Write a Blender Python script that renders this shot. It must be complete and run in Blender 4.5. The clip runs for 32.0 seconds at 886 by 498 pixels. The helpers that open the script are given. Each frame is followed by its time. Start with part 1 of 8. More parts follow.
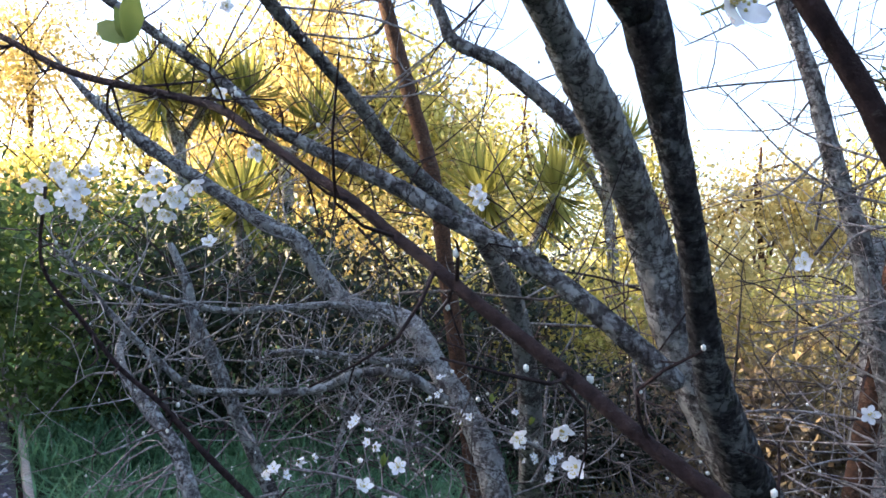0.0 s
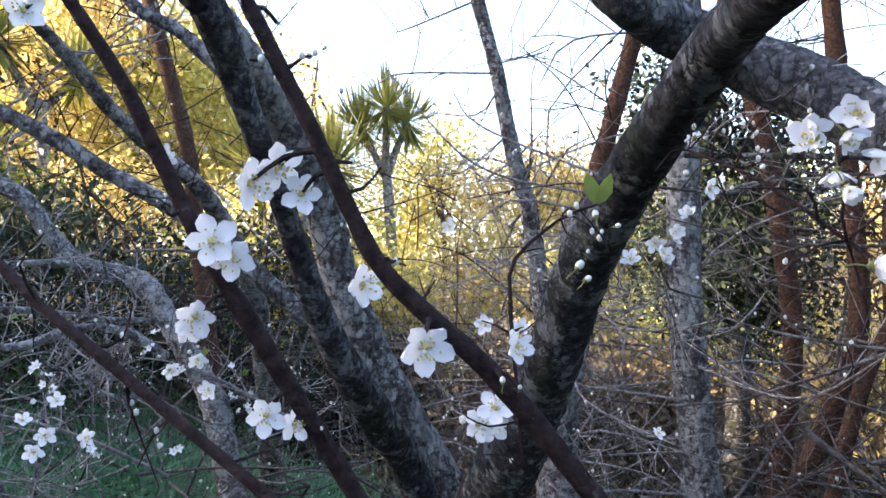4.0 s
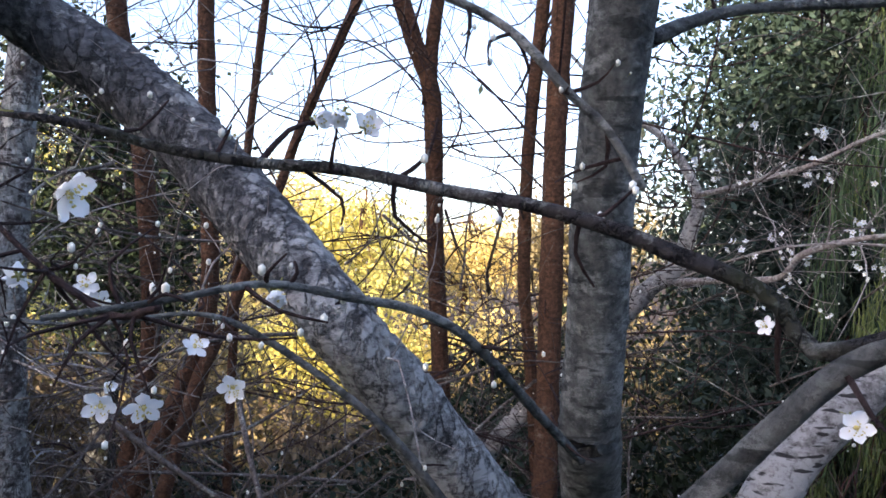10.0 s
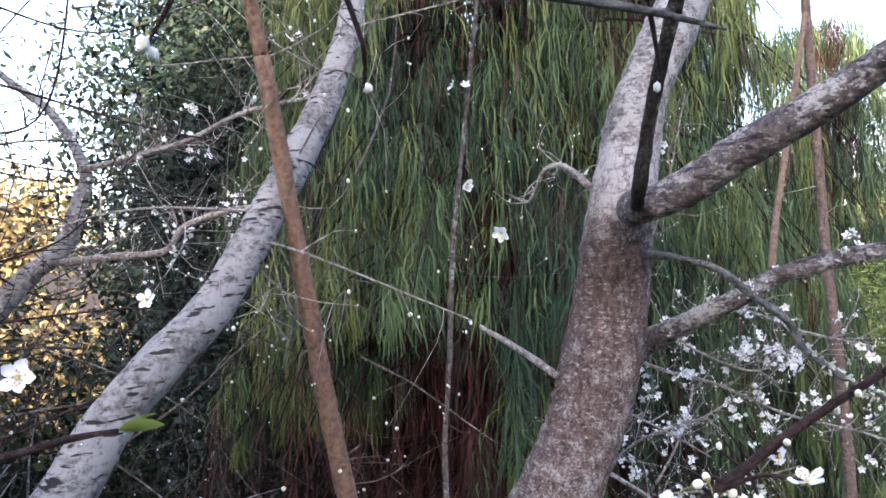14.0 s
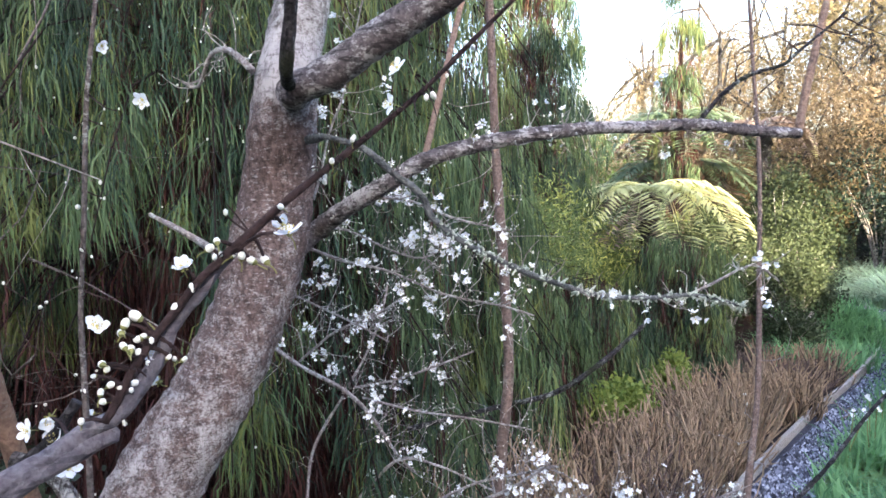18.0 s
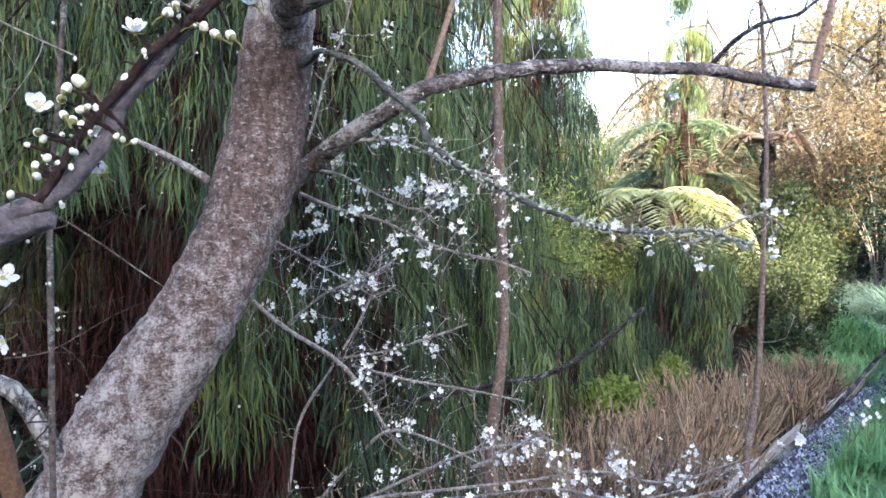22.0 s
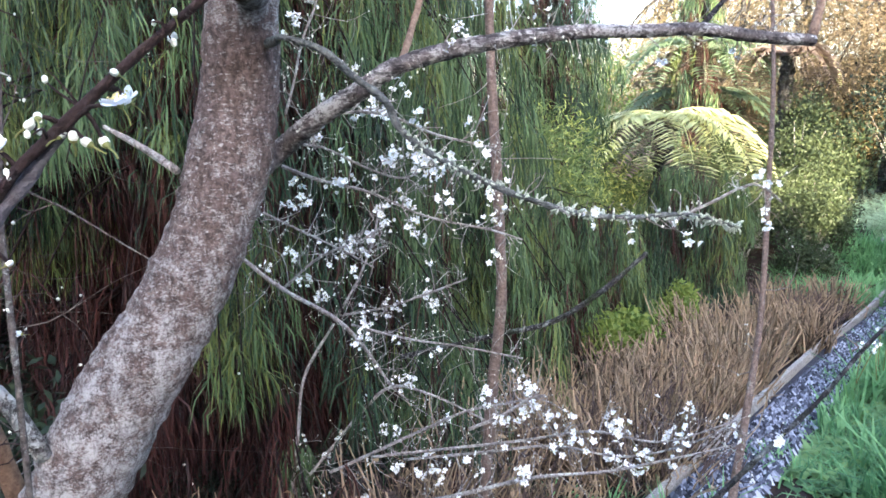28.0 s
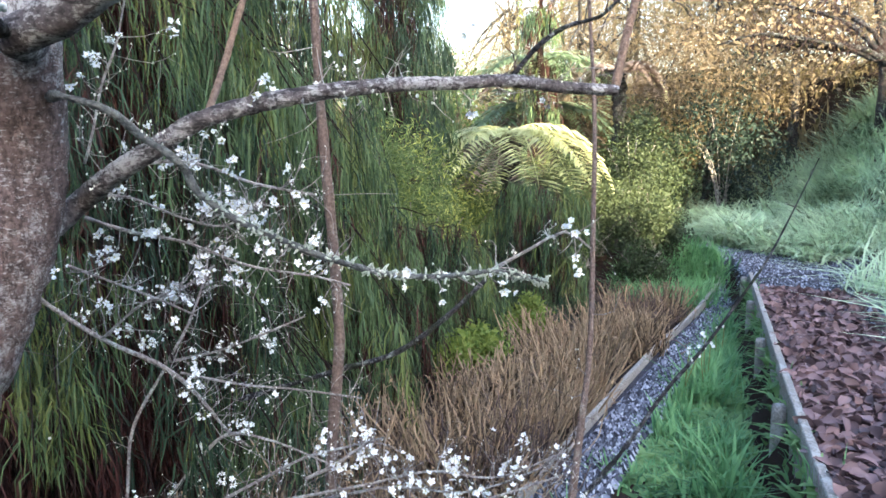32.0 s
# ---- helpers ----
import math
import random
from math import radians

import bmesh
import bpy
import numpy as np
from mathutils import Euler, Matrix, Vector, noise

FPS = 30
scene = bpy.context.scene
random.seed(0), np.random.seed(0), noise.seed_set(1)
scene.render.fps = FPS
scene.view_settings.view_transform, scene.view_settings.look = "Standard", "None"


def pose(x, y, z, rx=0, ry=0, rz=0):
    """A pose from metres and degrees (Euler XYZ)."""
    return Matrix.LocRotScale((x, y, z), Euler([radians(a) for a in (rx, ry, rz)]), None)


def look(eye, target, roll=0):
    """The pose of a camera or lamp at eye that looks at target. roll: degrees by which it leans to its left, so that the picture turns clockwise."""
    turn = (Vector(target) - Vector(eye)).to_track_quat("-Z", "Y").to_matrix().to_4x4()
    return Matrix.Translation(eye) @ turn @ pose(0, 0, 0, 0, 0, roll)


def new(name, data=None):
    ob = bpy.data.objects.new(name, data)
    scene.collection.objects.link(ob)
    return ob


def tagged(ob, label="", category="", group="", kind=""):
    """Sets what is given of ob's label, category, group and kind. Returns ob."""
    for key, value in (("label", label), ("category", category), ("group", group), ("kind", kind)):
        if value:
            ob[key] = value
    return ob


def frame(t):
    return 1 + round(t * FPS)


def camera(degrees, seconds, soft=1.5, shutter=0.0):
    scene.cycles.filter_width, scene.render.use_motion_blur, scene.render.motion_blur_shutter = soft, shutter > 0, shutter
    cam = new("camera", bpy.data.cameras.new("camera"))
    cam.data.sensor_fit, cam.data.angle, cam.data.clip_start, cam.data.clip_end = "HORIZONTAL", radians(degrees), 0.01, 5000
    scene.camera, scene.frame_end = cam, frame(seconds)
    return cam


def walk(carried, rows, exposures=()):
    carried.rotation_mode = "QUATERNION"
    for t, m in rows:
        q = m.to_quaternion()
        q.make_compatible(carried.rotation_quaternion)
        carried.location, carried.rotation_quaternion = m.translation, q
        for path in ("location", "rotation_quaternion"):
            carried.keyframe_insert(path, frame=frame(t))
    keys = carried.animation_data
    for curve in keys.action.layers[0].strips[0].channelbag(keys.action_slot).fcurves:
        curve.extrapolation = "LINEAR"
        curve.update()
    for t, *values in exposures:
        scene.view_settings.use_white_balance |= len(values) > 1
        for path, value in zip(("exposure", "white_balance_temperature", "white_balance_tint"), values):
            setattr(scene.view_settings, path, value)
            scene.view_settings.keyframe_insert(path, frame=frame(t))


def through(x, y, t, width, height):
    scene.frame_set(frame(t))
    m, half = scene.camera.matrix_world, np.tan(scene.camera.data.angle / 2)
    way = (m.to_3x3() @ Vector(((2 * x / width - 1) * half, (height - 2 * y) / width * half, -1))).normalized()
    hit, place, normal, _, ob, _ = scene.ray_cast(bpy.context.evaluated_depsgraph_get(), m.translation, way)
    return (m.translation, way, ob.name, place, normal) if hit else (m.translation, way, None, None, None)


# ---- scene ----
cam = camera(61.32, 32.0, soft=1.6)
PATH = [
    (0, (0.0054, 0.0029, 0.0006), (0.0009, 1.9972, 0.1514), -2.65),
    (0.5, (0.0184, -0.0181, 0.0017), (0.0363, 1.9759, 0.1550), -2.44),
    (1, (0.0424, -0.0564, 0.0003), (0.1094, 1.9367, 0.1533), -2.16),
    (1.5, (0.0791, -0.0947, -0.0040), (0.1901, 1.8969, 0.1412), -1.93),
    (2, (0.1024, -0.1380, -0.0134), (0.2513, 1.8531, 0.1027), -2.05),
    (2.5, (0.1403, -0.1659, -0.0289), (0.3246, 1.8215, 0.0989), -1.37),
    (3, (0.1694, -0.1864, -0.0368), (0.4821, 1.7860, 0.0722), -1.63),
    (3.5, (0.1948, -0.1978, -0.0415), (0.6197, 1.7546, 0.0467), -1.26),
    (4, (0.2205, -0.2054, -0.0523), (0.7518, 1.7218, 0.0095), -1.67),
    (4.5, (0.2397, -0.2124, -0.0597), (0.8853, 1.6801, -0.0168), -1.53),
    (6.5, (0.2779, -0.1997, -0.0571), (1.3866, 1.4646, -0.0298), 3.13),
    (7, (0.2907, -0.2050, -0.0553), (1.4577, 1.4189, -0.0215), 2.98),
    (7.5, (0.3029, -0.2128, -0.0544), (1.5340, 1.3630, -0.0158), 2.78),
    (8, (0.3165, -0.2188, -0.0542), (1.6205, 1.2970, -0.0098), 2.41),
    (8.5, (0.3342, -0.2261, -0.0570), (1.7355, 1.1999, -0.0046), 2.10),
    (9, (0.3441, -0.2397, -0.0620), (1.8348, 1.0926, -0.0086), 1.95),
    (9.5, (0.3529, -0.2499, -0.0686), (1.9405, 0.9652, -0.0146), 1.86),
    (10, (0.3653, -0.2725, -0.0709), (2.0759, 0.7625, -0.0182), 1.61),
    (10.5, (0.3821, -0.2975, -0.0762), (2.1950, 0.5450, -0.0167), 1.33),
    (11, (0.3979, -0.3149, -0.0763), (2.2745, 0.3742, -0.0186), 0.88),
    (11.5, (0.4166, -0.3417, -0.0771), (2.3565, 0.1418, -0.0215), 0.13),
    (12, (0.4268, -0.3660, -0.0781), (2.4027, -0.0609, -0.0257), -0.46),
    (12.5, (0.4319, -0.3911, -0.0835), (2.4267, -0.2550, -0.0383), -0.93),
    (13, (0.4399, -0.4172, -0.0877), (2.4393, -0.4540, -0.0544), -1.38),
    (13.5, (0.4365, -0.4466, -0.0919), (2.4267, -0.6430, -0.0734), -1.80),
    (14, (0.4333, -0.4627, -0.1009), (2.4092, -0.7722, -0.0941), -1.90),
    (14.5, (0.4323, -0.4813, -0.1060), (2.3854, -0.9118, -0.1113), -2.05),
    (15, (0.4177, -0.5062, -0.1183), (2.3251, -1.1073, -0.1431), -2.02),
    (15.5, (0.4075, -0.5177, -0.1289), (2.2696, -1.2456, -0.1817), -2.20),
    (17.5, (0.3122, -0.5897, -0.1906), (2.0727, -1.5211, -0.3729), -1.25),
    (18, (0.3158, -0.5863, -0.2110), (2.0694, -1.5307, -0.3929), -1.06),
    (18.5, (0.3118, -0.5855, -0.2250), (2.0601, -1.5417, -0.3962), -0.75),
    (19, (0.3173, -0.5818, -0.2471), (2.0604, -1.5485, -0.4104), -0.46),
    (19.5, (0.3237, -0.5838, -0.2645), (2.0649, -1.5547, -0.4240), -0.15),
    (20, (0.3324, -0.5952, -0.2890), (2.0741, -1.5657, -0.4457), 0.45),
    (20.5, (0.3461, -0.6006, -0.3189), (2.0900, -1.5671, -0.4761), 0.79),
    (21, (0.3509, -0.6106, -0.3427), (2.0968, -1.5730, -0.5022), 0.89),
    (21.5, (0.3570, -0.6195, -0.3627), (2.1067, -1.5752, -0.5212), 1.14),
    (22, (0.3577, -0.6206, -0.3729), (2.1130, -1.5670, -0.5257), 1.10),
    (22.5, (0.3644, -0.6242, -0.3804), (2.1271, -1.5582, -0.5242), 1.01),
    (23, (0.3680, -0.6194, -0.3875), (2.1372, -1.5423, -0.5232), 0.95),
    (23.5, (0.3732, -0.6219, -0.4027), (2.1507, -1.5276, -0.5445), 0.97),
    (24, (0.3741, -0.6298, -0.4055), (2.1576, -1.5211, -0.5616), 0.84),
    (24.5, (0.3739, -0.6323, -0.4071), (2.1607, -1.5136, -0.5829), 0.59),
    (25, (0.3743, -0.6281, -0.4138), (2.1606, -1.4953, -0.6528), 0.56),
    (25.5, (0.3715, -0.6240, -0.4127), (2.1523, -1.4783, -0.7269), 0.44),
    (27.5, (0.3739, -0.6675, -0.2901), (2.1625, -1.4912, -0.6399), -0.68),
    (28, (0.3722, -0.7100, -0.2540), (2.1241, -1.6046, -0.6151), -0.92),
    (28.5, (0.3686, -0.7583, -0.2357), (2.0366, -1.7953, -0.6132), -0.57),
    (29, (0.3626, -0.7798, -0.2185), (1.9757, -1.8976, -0.6040), -0.56),
    (29.5, (0.3660, -0.7842, -0.2006), (1.9544, -1.9362, -0.5878), -0.59),
    (30, (0.3726, -0.7865, -0.1862), (1.9560, -1.9469, -0.5687), -0.65),
    (30.5, (0.3748, -0.7917, -0.1780), (1.9508, -1.9652, -0.5510), -0.69),
    (31, (0.3743, -0.7984, -0.1766), (1.9462, -1.9809, -0.5385), -0.80),
    (31.5, (0.3757, -0.8031, -0.1764), (1.9389, -1.9996, -0.5295), -0.87),
    (32, (0.3667, -0.8085, -0.1720), (1.9223, -2.0182, -0.5138), -1.05),
]
EXPOSURES = [(0, 2.45, 6450, 18), (4, 2.72, 6450, 20), (8, 2.28, 6380, 20), (11, 2.2, 6300, 22), (12, 2.1, 6310, 22), (13.5, 2.78, 6350, 21), (18, 2.98, 6300, 18), (25, 3.15, 6150, 15), (29, 3.3, 6200, 13), (32, 3.02, 6250, 11)]
walk(cam, [(t, look(eye, target, roll)) for t, eye, target, roll in PATH], EXPOSURES)

# ---- light ----
SUN_AZ, SUN_EL = 280.0, 20.0       # degrees clockwise from +y: the low sun stands over the bank
world = bpy.data.worlds.new("world")
scene.world = world
world.use_nodes = True
wn = world.node_tree.nodes
sky = wn.new("ShaderNodeTexSky")
sky.sky_type, sky.sun_disc = "NISHITA", False
sky.sun_elevation, sky.sun_rotation = radians(SUN_EL), radians(SUN_AZ)
sky.altitude, sky.air_density, sky.dust_density, sky.ozone_density = 50, 1.0, 2.5, 1.0
wn["Background"].inputs["Strength"].default_value = 0.15
world.node_tree.links.new(sky.outputs[0], wn["Background"].inputs["Color"])
sun_data = bpy.data.lights.new("sun", "SUN")
sun_data.energy, sun_data.angle, sun_data.color = 5.0, radians(0.6), (1.0, 0.82, 0.52)
sun_to = Vector((math.sin(radians(SUN_AZ)) * math.cos(radians(SUN_EL)), math.cos(radians(SUN_AZ)) * math.cos(radians(SUN_EL)), math.sin(radians(SUN_EL))))
sun = new("sun", sun_data)
sun.matrix_world = look(sun_to * 50, (0, 0, 0))


# ---- materials ----
def material(name, rough=0.8, metal=0.0):
    m = bpy.data.materials.new(name)
    m.use_nodes = True
    t = m.node_tree
    b = t.nodes["Principled BSDF"]
    b.inputs["Roughness"].default_value, b.inputs["Metallic"].default_value = rough, metal
    b.inputs["Specular IOR Level"].default_value = 0.18
    return m, t, b


def link(t, a, b):
    t.links.new(a, b)


def node(t, kind, **values):
    n = t.nodes.new("ShaderNode" + kind)
    for k, v in values.items():
        n.inputs[k].default_value = v
    return n


def place_of(t, stretch=(1, 1, 1)):
    c = t.nodes.new("ShaderNodeTexCoord")
    m = t.nodes.new("ShaderNodeMapping")
    m.inputs["Scale"].default_value = stretch
    link(t, c.outputs["Object"], m.inputs["Vector"])
    return m.outputs["Vector"]


def ramp(t, fac, stops):
    r = t.nodes.new("ShaderNodeValToRGB")
    e = r.color_ramp.elements
    while len(e) < len(stops):
        e.new(0.5)
    for k, (pos, col) in zip(e, stops):
        k.position, k.color = pos, (*col, 1)
    link(t, fac, r.inputs["Fac"])
    return r.outputs["Color"]


def noise_tex(t, scale, detail=4.0, rough=0.6, stretch=(1, 1, 1)):
    n = node(t, "TexNoise", Scale=scale, Detail=detail, Roughness=rough)
    link(t, place_of(t, stretch), n.inputs["Vector"])
    return n.outputs["Fac"]


def mixed(t, fac, a, b):
    m = t.nodes.new("ShaderNodeMix")
    m.data_type = "RGBA"
    if isinstance(fac, float):
        m.inputs[0].default_value = fac
    else:
        link(t, fac, m.inputs[0])
    for k, v in ((6, a), (7, b)):
        if isinstance(v, tuple):
            m.inputs[k].default_value = (*v, 1)
        else:
            link(t, v, m.inputs[k])
    return m.outputs[2]


def bumped(t, b, height, strength, distance):
    n = node(t, "Bump", Strength=strength, Distance=distance)
    link(t, height, n.inputs["Height"])
    link(t, n.outputs["Normal"], b.inputs["Normal"])


def bark(name, dark, light, lichen, cover, spot=18.0, ring=0.0, moss=None, fissure=0.0, cell=0.0, plates=0.0, fleck=0.0, low=0.0, foot_z=(-0.15, -0.85), crest=0.0):
    """Bark with two tones, pale lichen patches that cover a share of it, cross bands where ring is set,
    and, with cell, scales parted by dark cracks, a share of them grown over by plates of lichen."""
    m, t, b = material(name, 0.85)
    fine = noise_tex(t, 90, 5, 0.65)
    broad = noise_tex(t, 11, 3, 0.55)
    col = mixed(t, ramp(t, fine, [(0.35, (0, 0, 0)), (0.68, (1, 1, 1))]), dark, light)
    grain = noise_tex(t, spot * 1.6, 10, 0.76, (1, 1, 1.5))
    wide = noise_tex(t, spot * 0.3, 4, 0.6)
    both = t.nodes.new("ShaderNodeMath")
    both.operation = "MULTIPLY_ADD"
    link(t, wide, both.inputs[0])
    both.inputs[1].default_value = 0.7
    link(t, grain, both.inputs[2])
    half = t.nodes.new("ShaderNodeMath")
    half.operation = "MULTIPLY"
    link(t, both.outputs[0], half.inputs[0])
    half.inputs[1].default_value = 0.588
    patch = half.outputs[0]
    if low:
        # lichen thickens towards the foot of the stem
        axis = t.nodes.new("ShaderNodeSeparateXYZ")
        link(t, place_of(t), axis.inputs[0])
        foot = t.nodes.new("ShaderNodeMapRange")
        link(t, axis.outputs["Z"], foot.inputs["Value"])
        for key, value in (("From Min", foot_z[0]), ("From Max", foot_z[1]), ("To Min", 0.0), ("To Max", low)):
            foot.inputs[key].default_value = value
        more = t.nodes.new("ShaderNodeMath")
        link(t, patch, more.inputs[0])
        link(t, foot.outputs[0], more.inputs[1])
        patch = more.outputs[0]
        if crest:
            # and again on the weathered head above the fork
            head = t.nodes.new("ShaderNodeMapRange")
            link(t, axis.outputs["Z"], head.inputs["Value"])
            for key, value in (("From Min", -0.12), ("From Max", 0.02), ("To Min", 0.0), ("To Max", crest)):
                head.inputs[key].default_value = value
            both_ends = t.nodes.new("ShaderNodeMath")
            link(t, patch, both_ends.inputs[0])
            link(t, head.outputs[0], both_ends.inputs[1])
            patch = both_ends.outputs[0]
    soft = 0.03 if low else 0.0
    mask = ramp(t, patch, [(0.585 - 0.19 * cover, (0, 0, 0)), (0.655 - 0.19 * cover + soft, (1, 1, 1))])
    tone = mixed(t, fine, tuple(c * 0.72 for c in lichen), lichen)
    col = mixed(t, mask, col, tone)
    if fleck:
        dash = noise_tex(t, 85, 3, 0.55, (0.8, 0.8, 1.9))
        col = mixed(t, ramp(t, dash, [(0.60, (0, 0, 0)), (0.66, (fleck, fleck, fleck))]), col, tuple(c * 0.85 for c in lichen))
    if moss:
        col = mixed(t, ramp(t, broad, [(0.52, (0, 0, 0)), (0.66, (0.8, 0.8, 0.8))]), col, moss)
    if ring:
        lines = noise_tex(t, 26, 2, 0.5, (0.9, 0.9, 4.2))
        col = mixed(t, ramp(t, lines, [(0.60, (0, 0, 0)), (0.64, (ring, ring, ring))]), col, tuple(c * 0.35 for c in dark))
    lift = fine
    if cell:
        wob = node(t, "TexNoise", Scale=cell * 1.6, Detail=4.0, Roughness=0.65)
        at = place_of(t, (1, 1, 0.55))
        link(t, at, wob.inputs["Vector"])
        warp = t.nodes.new("ShaderNodeVectorMath")
        warp.operation = "MULTIPLY_ADD"
        link(t, wob.outputs["Color"], warp.inputs[0])
        warp.inputs[1].default_value = (1.6 / cell,) * 3
        link(t, at, warp.inputs[2])
        edge = node(t, "TexVoronoi", Scale=cell)
        edge.feature = "DISTANCE_TO_EDGE"
        link(t, warp.outputs[0], edge.inputs["Vector"])
        rim = ramp(t, edge.outputs["Distance"], [(0.0, (0, 0, 0)), (0.12, (1, 1, 1))])
        crust = noise_tex(t, cell * 0.42, 6, 0.62, (1, 1, 0.8))
        grown = ramp(t, crust, [(0.66 - 0.3 * plates, (0, 0, 0)), (0.70 - 0.3 * plates, (0.8, 0.8, 0.8))])
        col = mixed(t, grown, col, mixed(t, fine, tuple(c * 0.55 for c in lichen), lichen))
        some = ramp(t, noise_tex(t, cell * 0.5, 3, 0.5), [(0.42, (0, 0, 0)), (0.58, (0.85, 0.85, 0.85))])
        gap = t.nodes.new("ShaderNodeMath")
        gap.operation = "MULTIPLY"
        link(t, ramp(t, edge.outputs["Distance"], [(0.0, (1, 1, 1)), (0.085, (0, 0, 0))]), gap.inputs[0])
        link(t, some, gap.inputs[1])
        col = mixed(t, gap.outputs[0], col, tuple(c * 0.6 for c in dark))
        lift = rim
    if fissure:
        crack = noise_tex(t, 75, 7, 0.72, (1, 1, 0.28))
        gape = 0.05 if low else 0.0
        col = mixed(t, ramp(t, crack, [(0.36 + gape, (fissure, fissure, fissure)), (0.47 + gape, (0, 0, 0))]), col, tuple(c * 0.55 for c in dark))
        lift = crack
    link(t, col, b.inputs["Base Color"])
    h = t.nodes.new("ShaderNodeMath")
    h.operation = "ADD"
    link(t, lift, h.inputs[0])
    link(t, patch, h.inputs[1])
    bumped(t, b, h.outputs[0], 0.9, 0.009)
    return m


def leafy(name, a, b2, through=0.35, rough=0.55):
    """Leaf tissue: two tones by piece, with light let through it."""
    m, t, b = material(name, rough)
    b.inputs["Specular IOR Level"].default_value = 0.22
    g = t.nodes.new("ShaderNodeNewGeometry")
    big = noise_tex(t, 1.3, 3, 0.6)
    s = t.nodes.new("ShaderNodeMath")
    s.operation = "MULTIPLY_ADD"
    link(t, g.outputs["Random Per Island"], s.inputs[0])
    s.inputs[1].default_value = 0.6
    link(t, big, s.inputs[2])
    col = mixed(t, ramp(t, s.outputs[0], [(0.35, (0, 0, 0)), (0.95, (1, 1, 1))]), a, b2)
    link(t, col, b.inputs["Base Color"])
    tr = t.nodes.new("ShaderNodeBsdfTranslucent")
    link(t, col, tr.inputs["Color"])
    mx = t.nodes.new("ShaderNodeMixShader")
    mx.inputs[0].default_value = through
    link(t, b.outputs[0], mx.inputs[1])
    link(t, tr.outputs[0], mx.inputs[2])
    link(t, mx.outputs[0], t.nodes["Material Output"].inputs["Surface"])
    return m


def mottled(name, cols, scale, rough=0.9, bump=0.5, dist=0.01, detail=5):
    m, t, b = material(name, rough)
    f = noise_tex(t, scale, detail, 0.65)
    n = len(cols)
    link(t, ramp(t, f, [(0.3 + 0.4 * i / max(1, n - 1), c) for i, c in enumerate(cols)]), b.inputs["Base Color"])
    bumped(t, b, noise_tex(t, scale * 3, 4), bump, dist)
    return m


BARK_GREY = bark("bark_grey_lichen", (0.05, 0.044, 0.042), (0.18, 0.165, 0.16), (0.43, 0.44, 0.42), 0.50, 40, 0.4, None, 0.0, 52.0, 0.5)
BARK_SLANT = bark("bark_slate_lichen", (0.040, 0.041, 0.045), (0.15, 0.152, 0.158), (0.42, 0.43, 0.425), 0.13, 34, 0.4, None, 0.0, 45.0, 0.27, 0.0, 0.15, (0.12, -0.15))
BARK_MOSS = bark("bark_dark_lichen", (0.018, 0.017, 0.019), (0.088, 0.086, 0.09), (0.27, 0.29, 0.29), 0.34, 30, 0.3, (0.03, 0.036, 0.02), 0.0, 55.0, 0.34)
BARK_MAIN = bark("bark_brown_lichen", (0.06, 0.042, 0.038), (0.225, 0.168, 0.15), (0.50, 0.48, 0.47), 0.17, 110, 0.3, None, 0.35, 72.0, 0.10, 0.8, 0.10, (-0.15, -0.8), 0.22)
BARK_DARK = bark("bark_dark", (0.012, 0.011, 0.012), (0.065, 0.06, 0.062), (0.22, 0.235, 0.23), 0.30, 34, 0.3, (0.028, 0.034, 0.018), 0.0, 60.0, 0.22)
BARK_SLATE = bark("bark_slate_smooth", (0.05, 0.054, 0.054), (0.16, 0.17, 0.166), (0.29, 0.305, 0.295), 0.32, 30, 0.6)
BARK_TWIG = bark("bark_twig", (0.020, 0.012, 0.012), (0.066, 0.042, 0.040), (0.16, 0.15, 0.14), 0.02, 60)
BARK_GTWIG = bark("bark_grey_twig", (0.11, 0.094, 0.088), (0.40, 0.36, 0.345), (0.50, 0.51, 0.49), 0.40, 60)
BARK_MTWIG = bark("bark_mid_twig", (0.045, 0.036, 0.033), (0.17, 0.148, 0.135), (0.36, 0.37, 0.34), 0.25, 60)
BARK_RED = bark("bark_red_brown", (0.038, 0.020, 0.013), (0.125, 0.064, 0.038), (0.18, 0.14, 0.11), 0.14, 30, 0.4)
BARK_TAN = bark("bark_tan", (0.15, 0.095, 0.068), (0.29, 0.195, 0.14), (0.34, 0.28, 0.22), 0.06, 30)
BARK_TAN_DULL = bark("bark_dull_tan", (0.085, 0.06, 0.05), (0.21, 0.155, 0.13), (0.28, 0.25, 0.22), 0.15, 30)
BARK_BAND = bark("bark_banded_lichen", (0.05, 0.043, 0.045), (0.19, 0.168, 0.168), (0.50, 0.49, 0.485), 0.46, 60, 0.7, None, 0.35)
BARK_SHOOT = bark("bark_grey_shoot", (0.085, 0.078, 0.09), (0.20, 0.185, 0.205), (0.30, 0.29, 0.30), 0.2, 40, 0.4)
BARK_BIRCH = bark("bark_pale_banded", (0.06, 0.055, 0.052), (0.27, 0.26, 0.25), (0.37, 0.365, 0.355), 0.70, 34, 0.95)
BARK_PALE = bark("bark_pale_grey", (0.09, 0.078, 0.072), (0.29, 0.275, 0.26), (0.42, 0.415, 0.40), 0.60, 75, 0.45)
LICHEN = bark("lichen_crust", (0.28, 0.33, 0.27), (0.46, 0.52, 0.43), (0.58, 0.63, 0.54), 0.6, 60)
# White petals, with a little of the sky's blue light put into the colour
PETAL = leafy("petal_white", (0.86, 0.885, 0.92), (0.91, 0.93, 0.95), 0.3, 0.6)
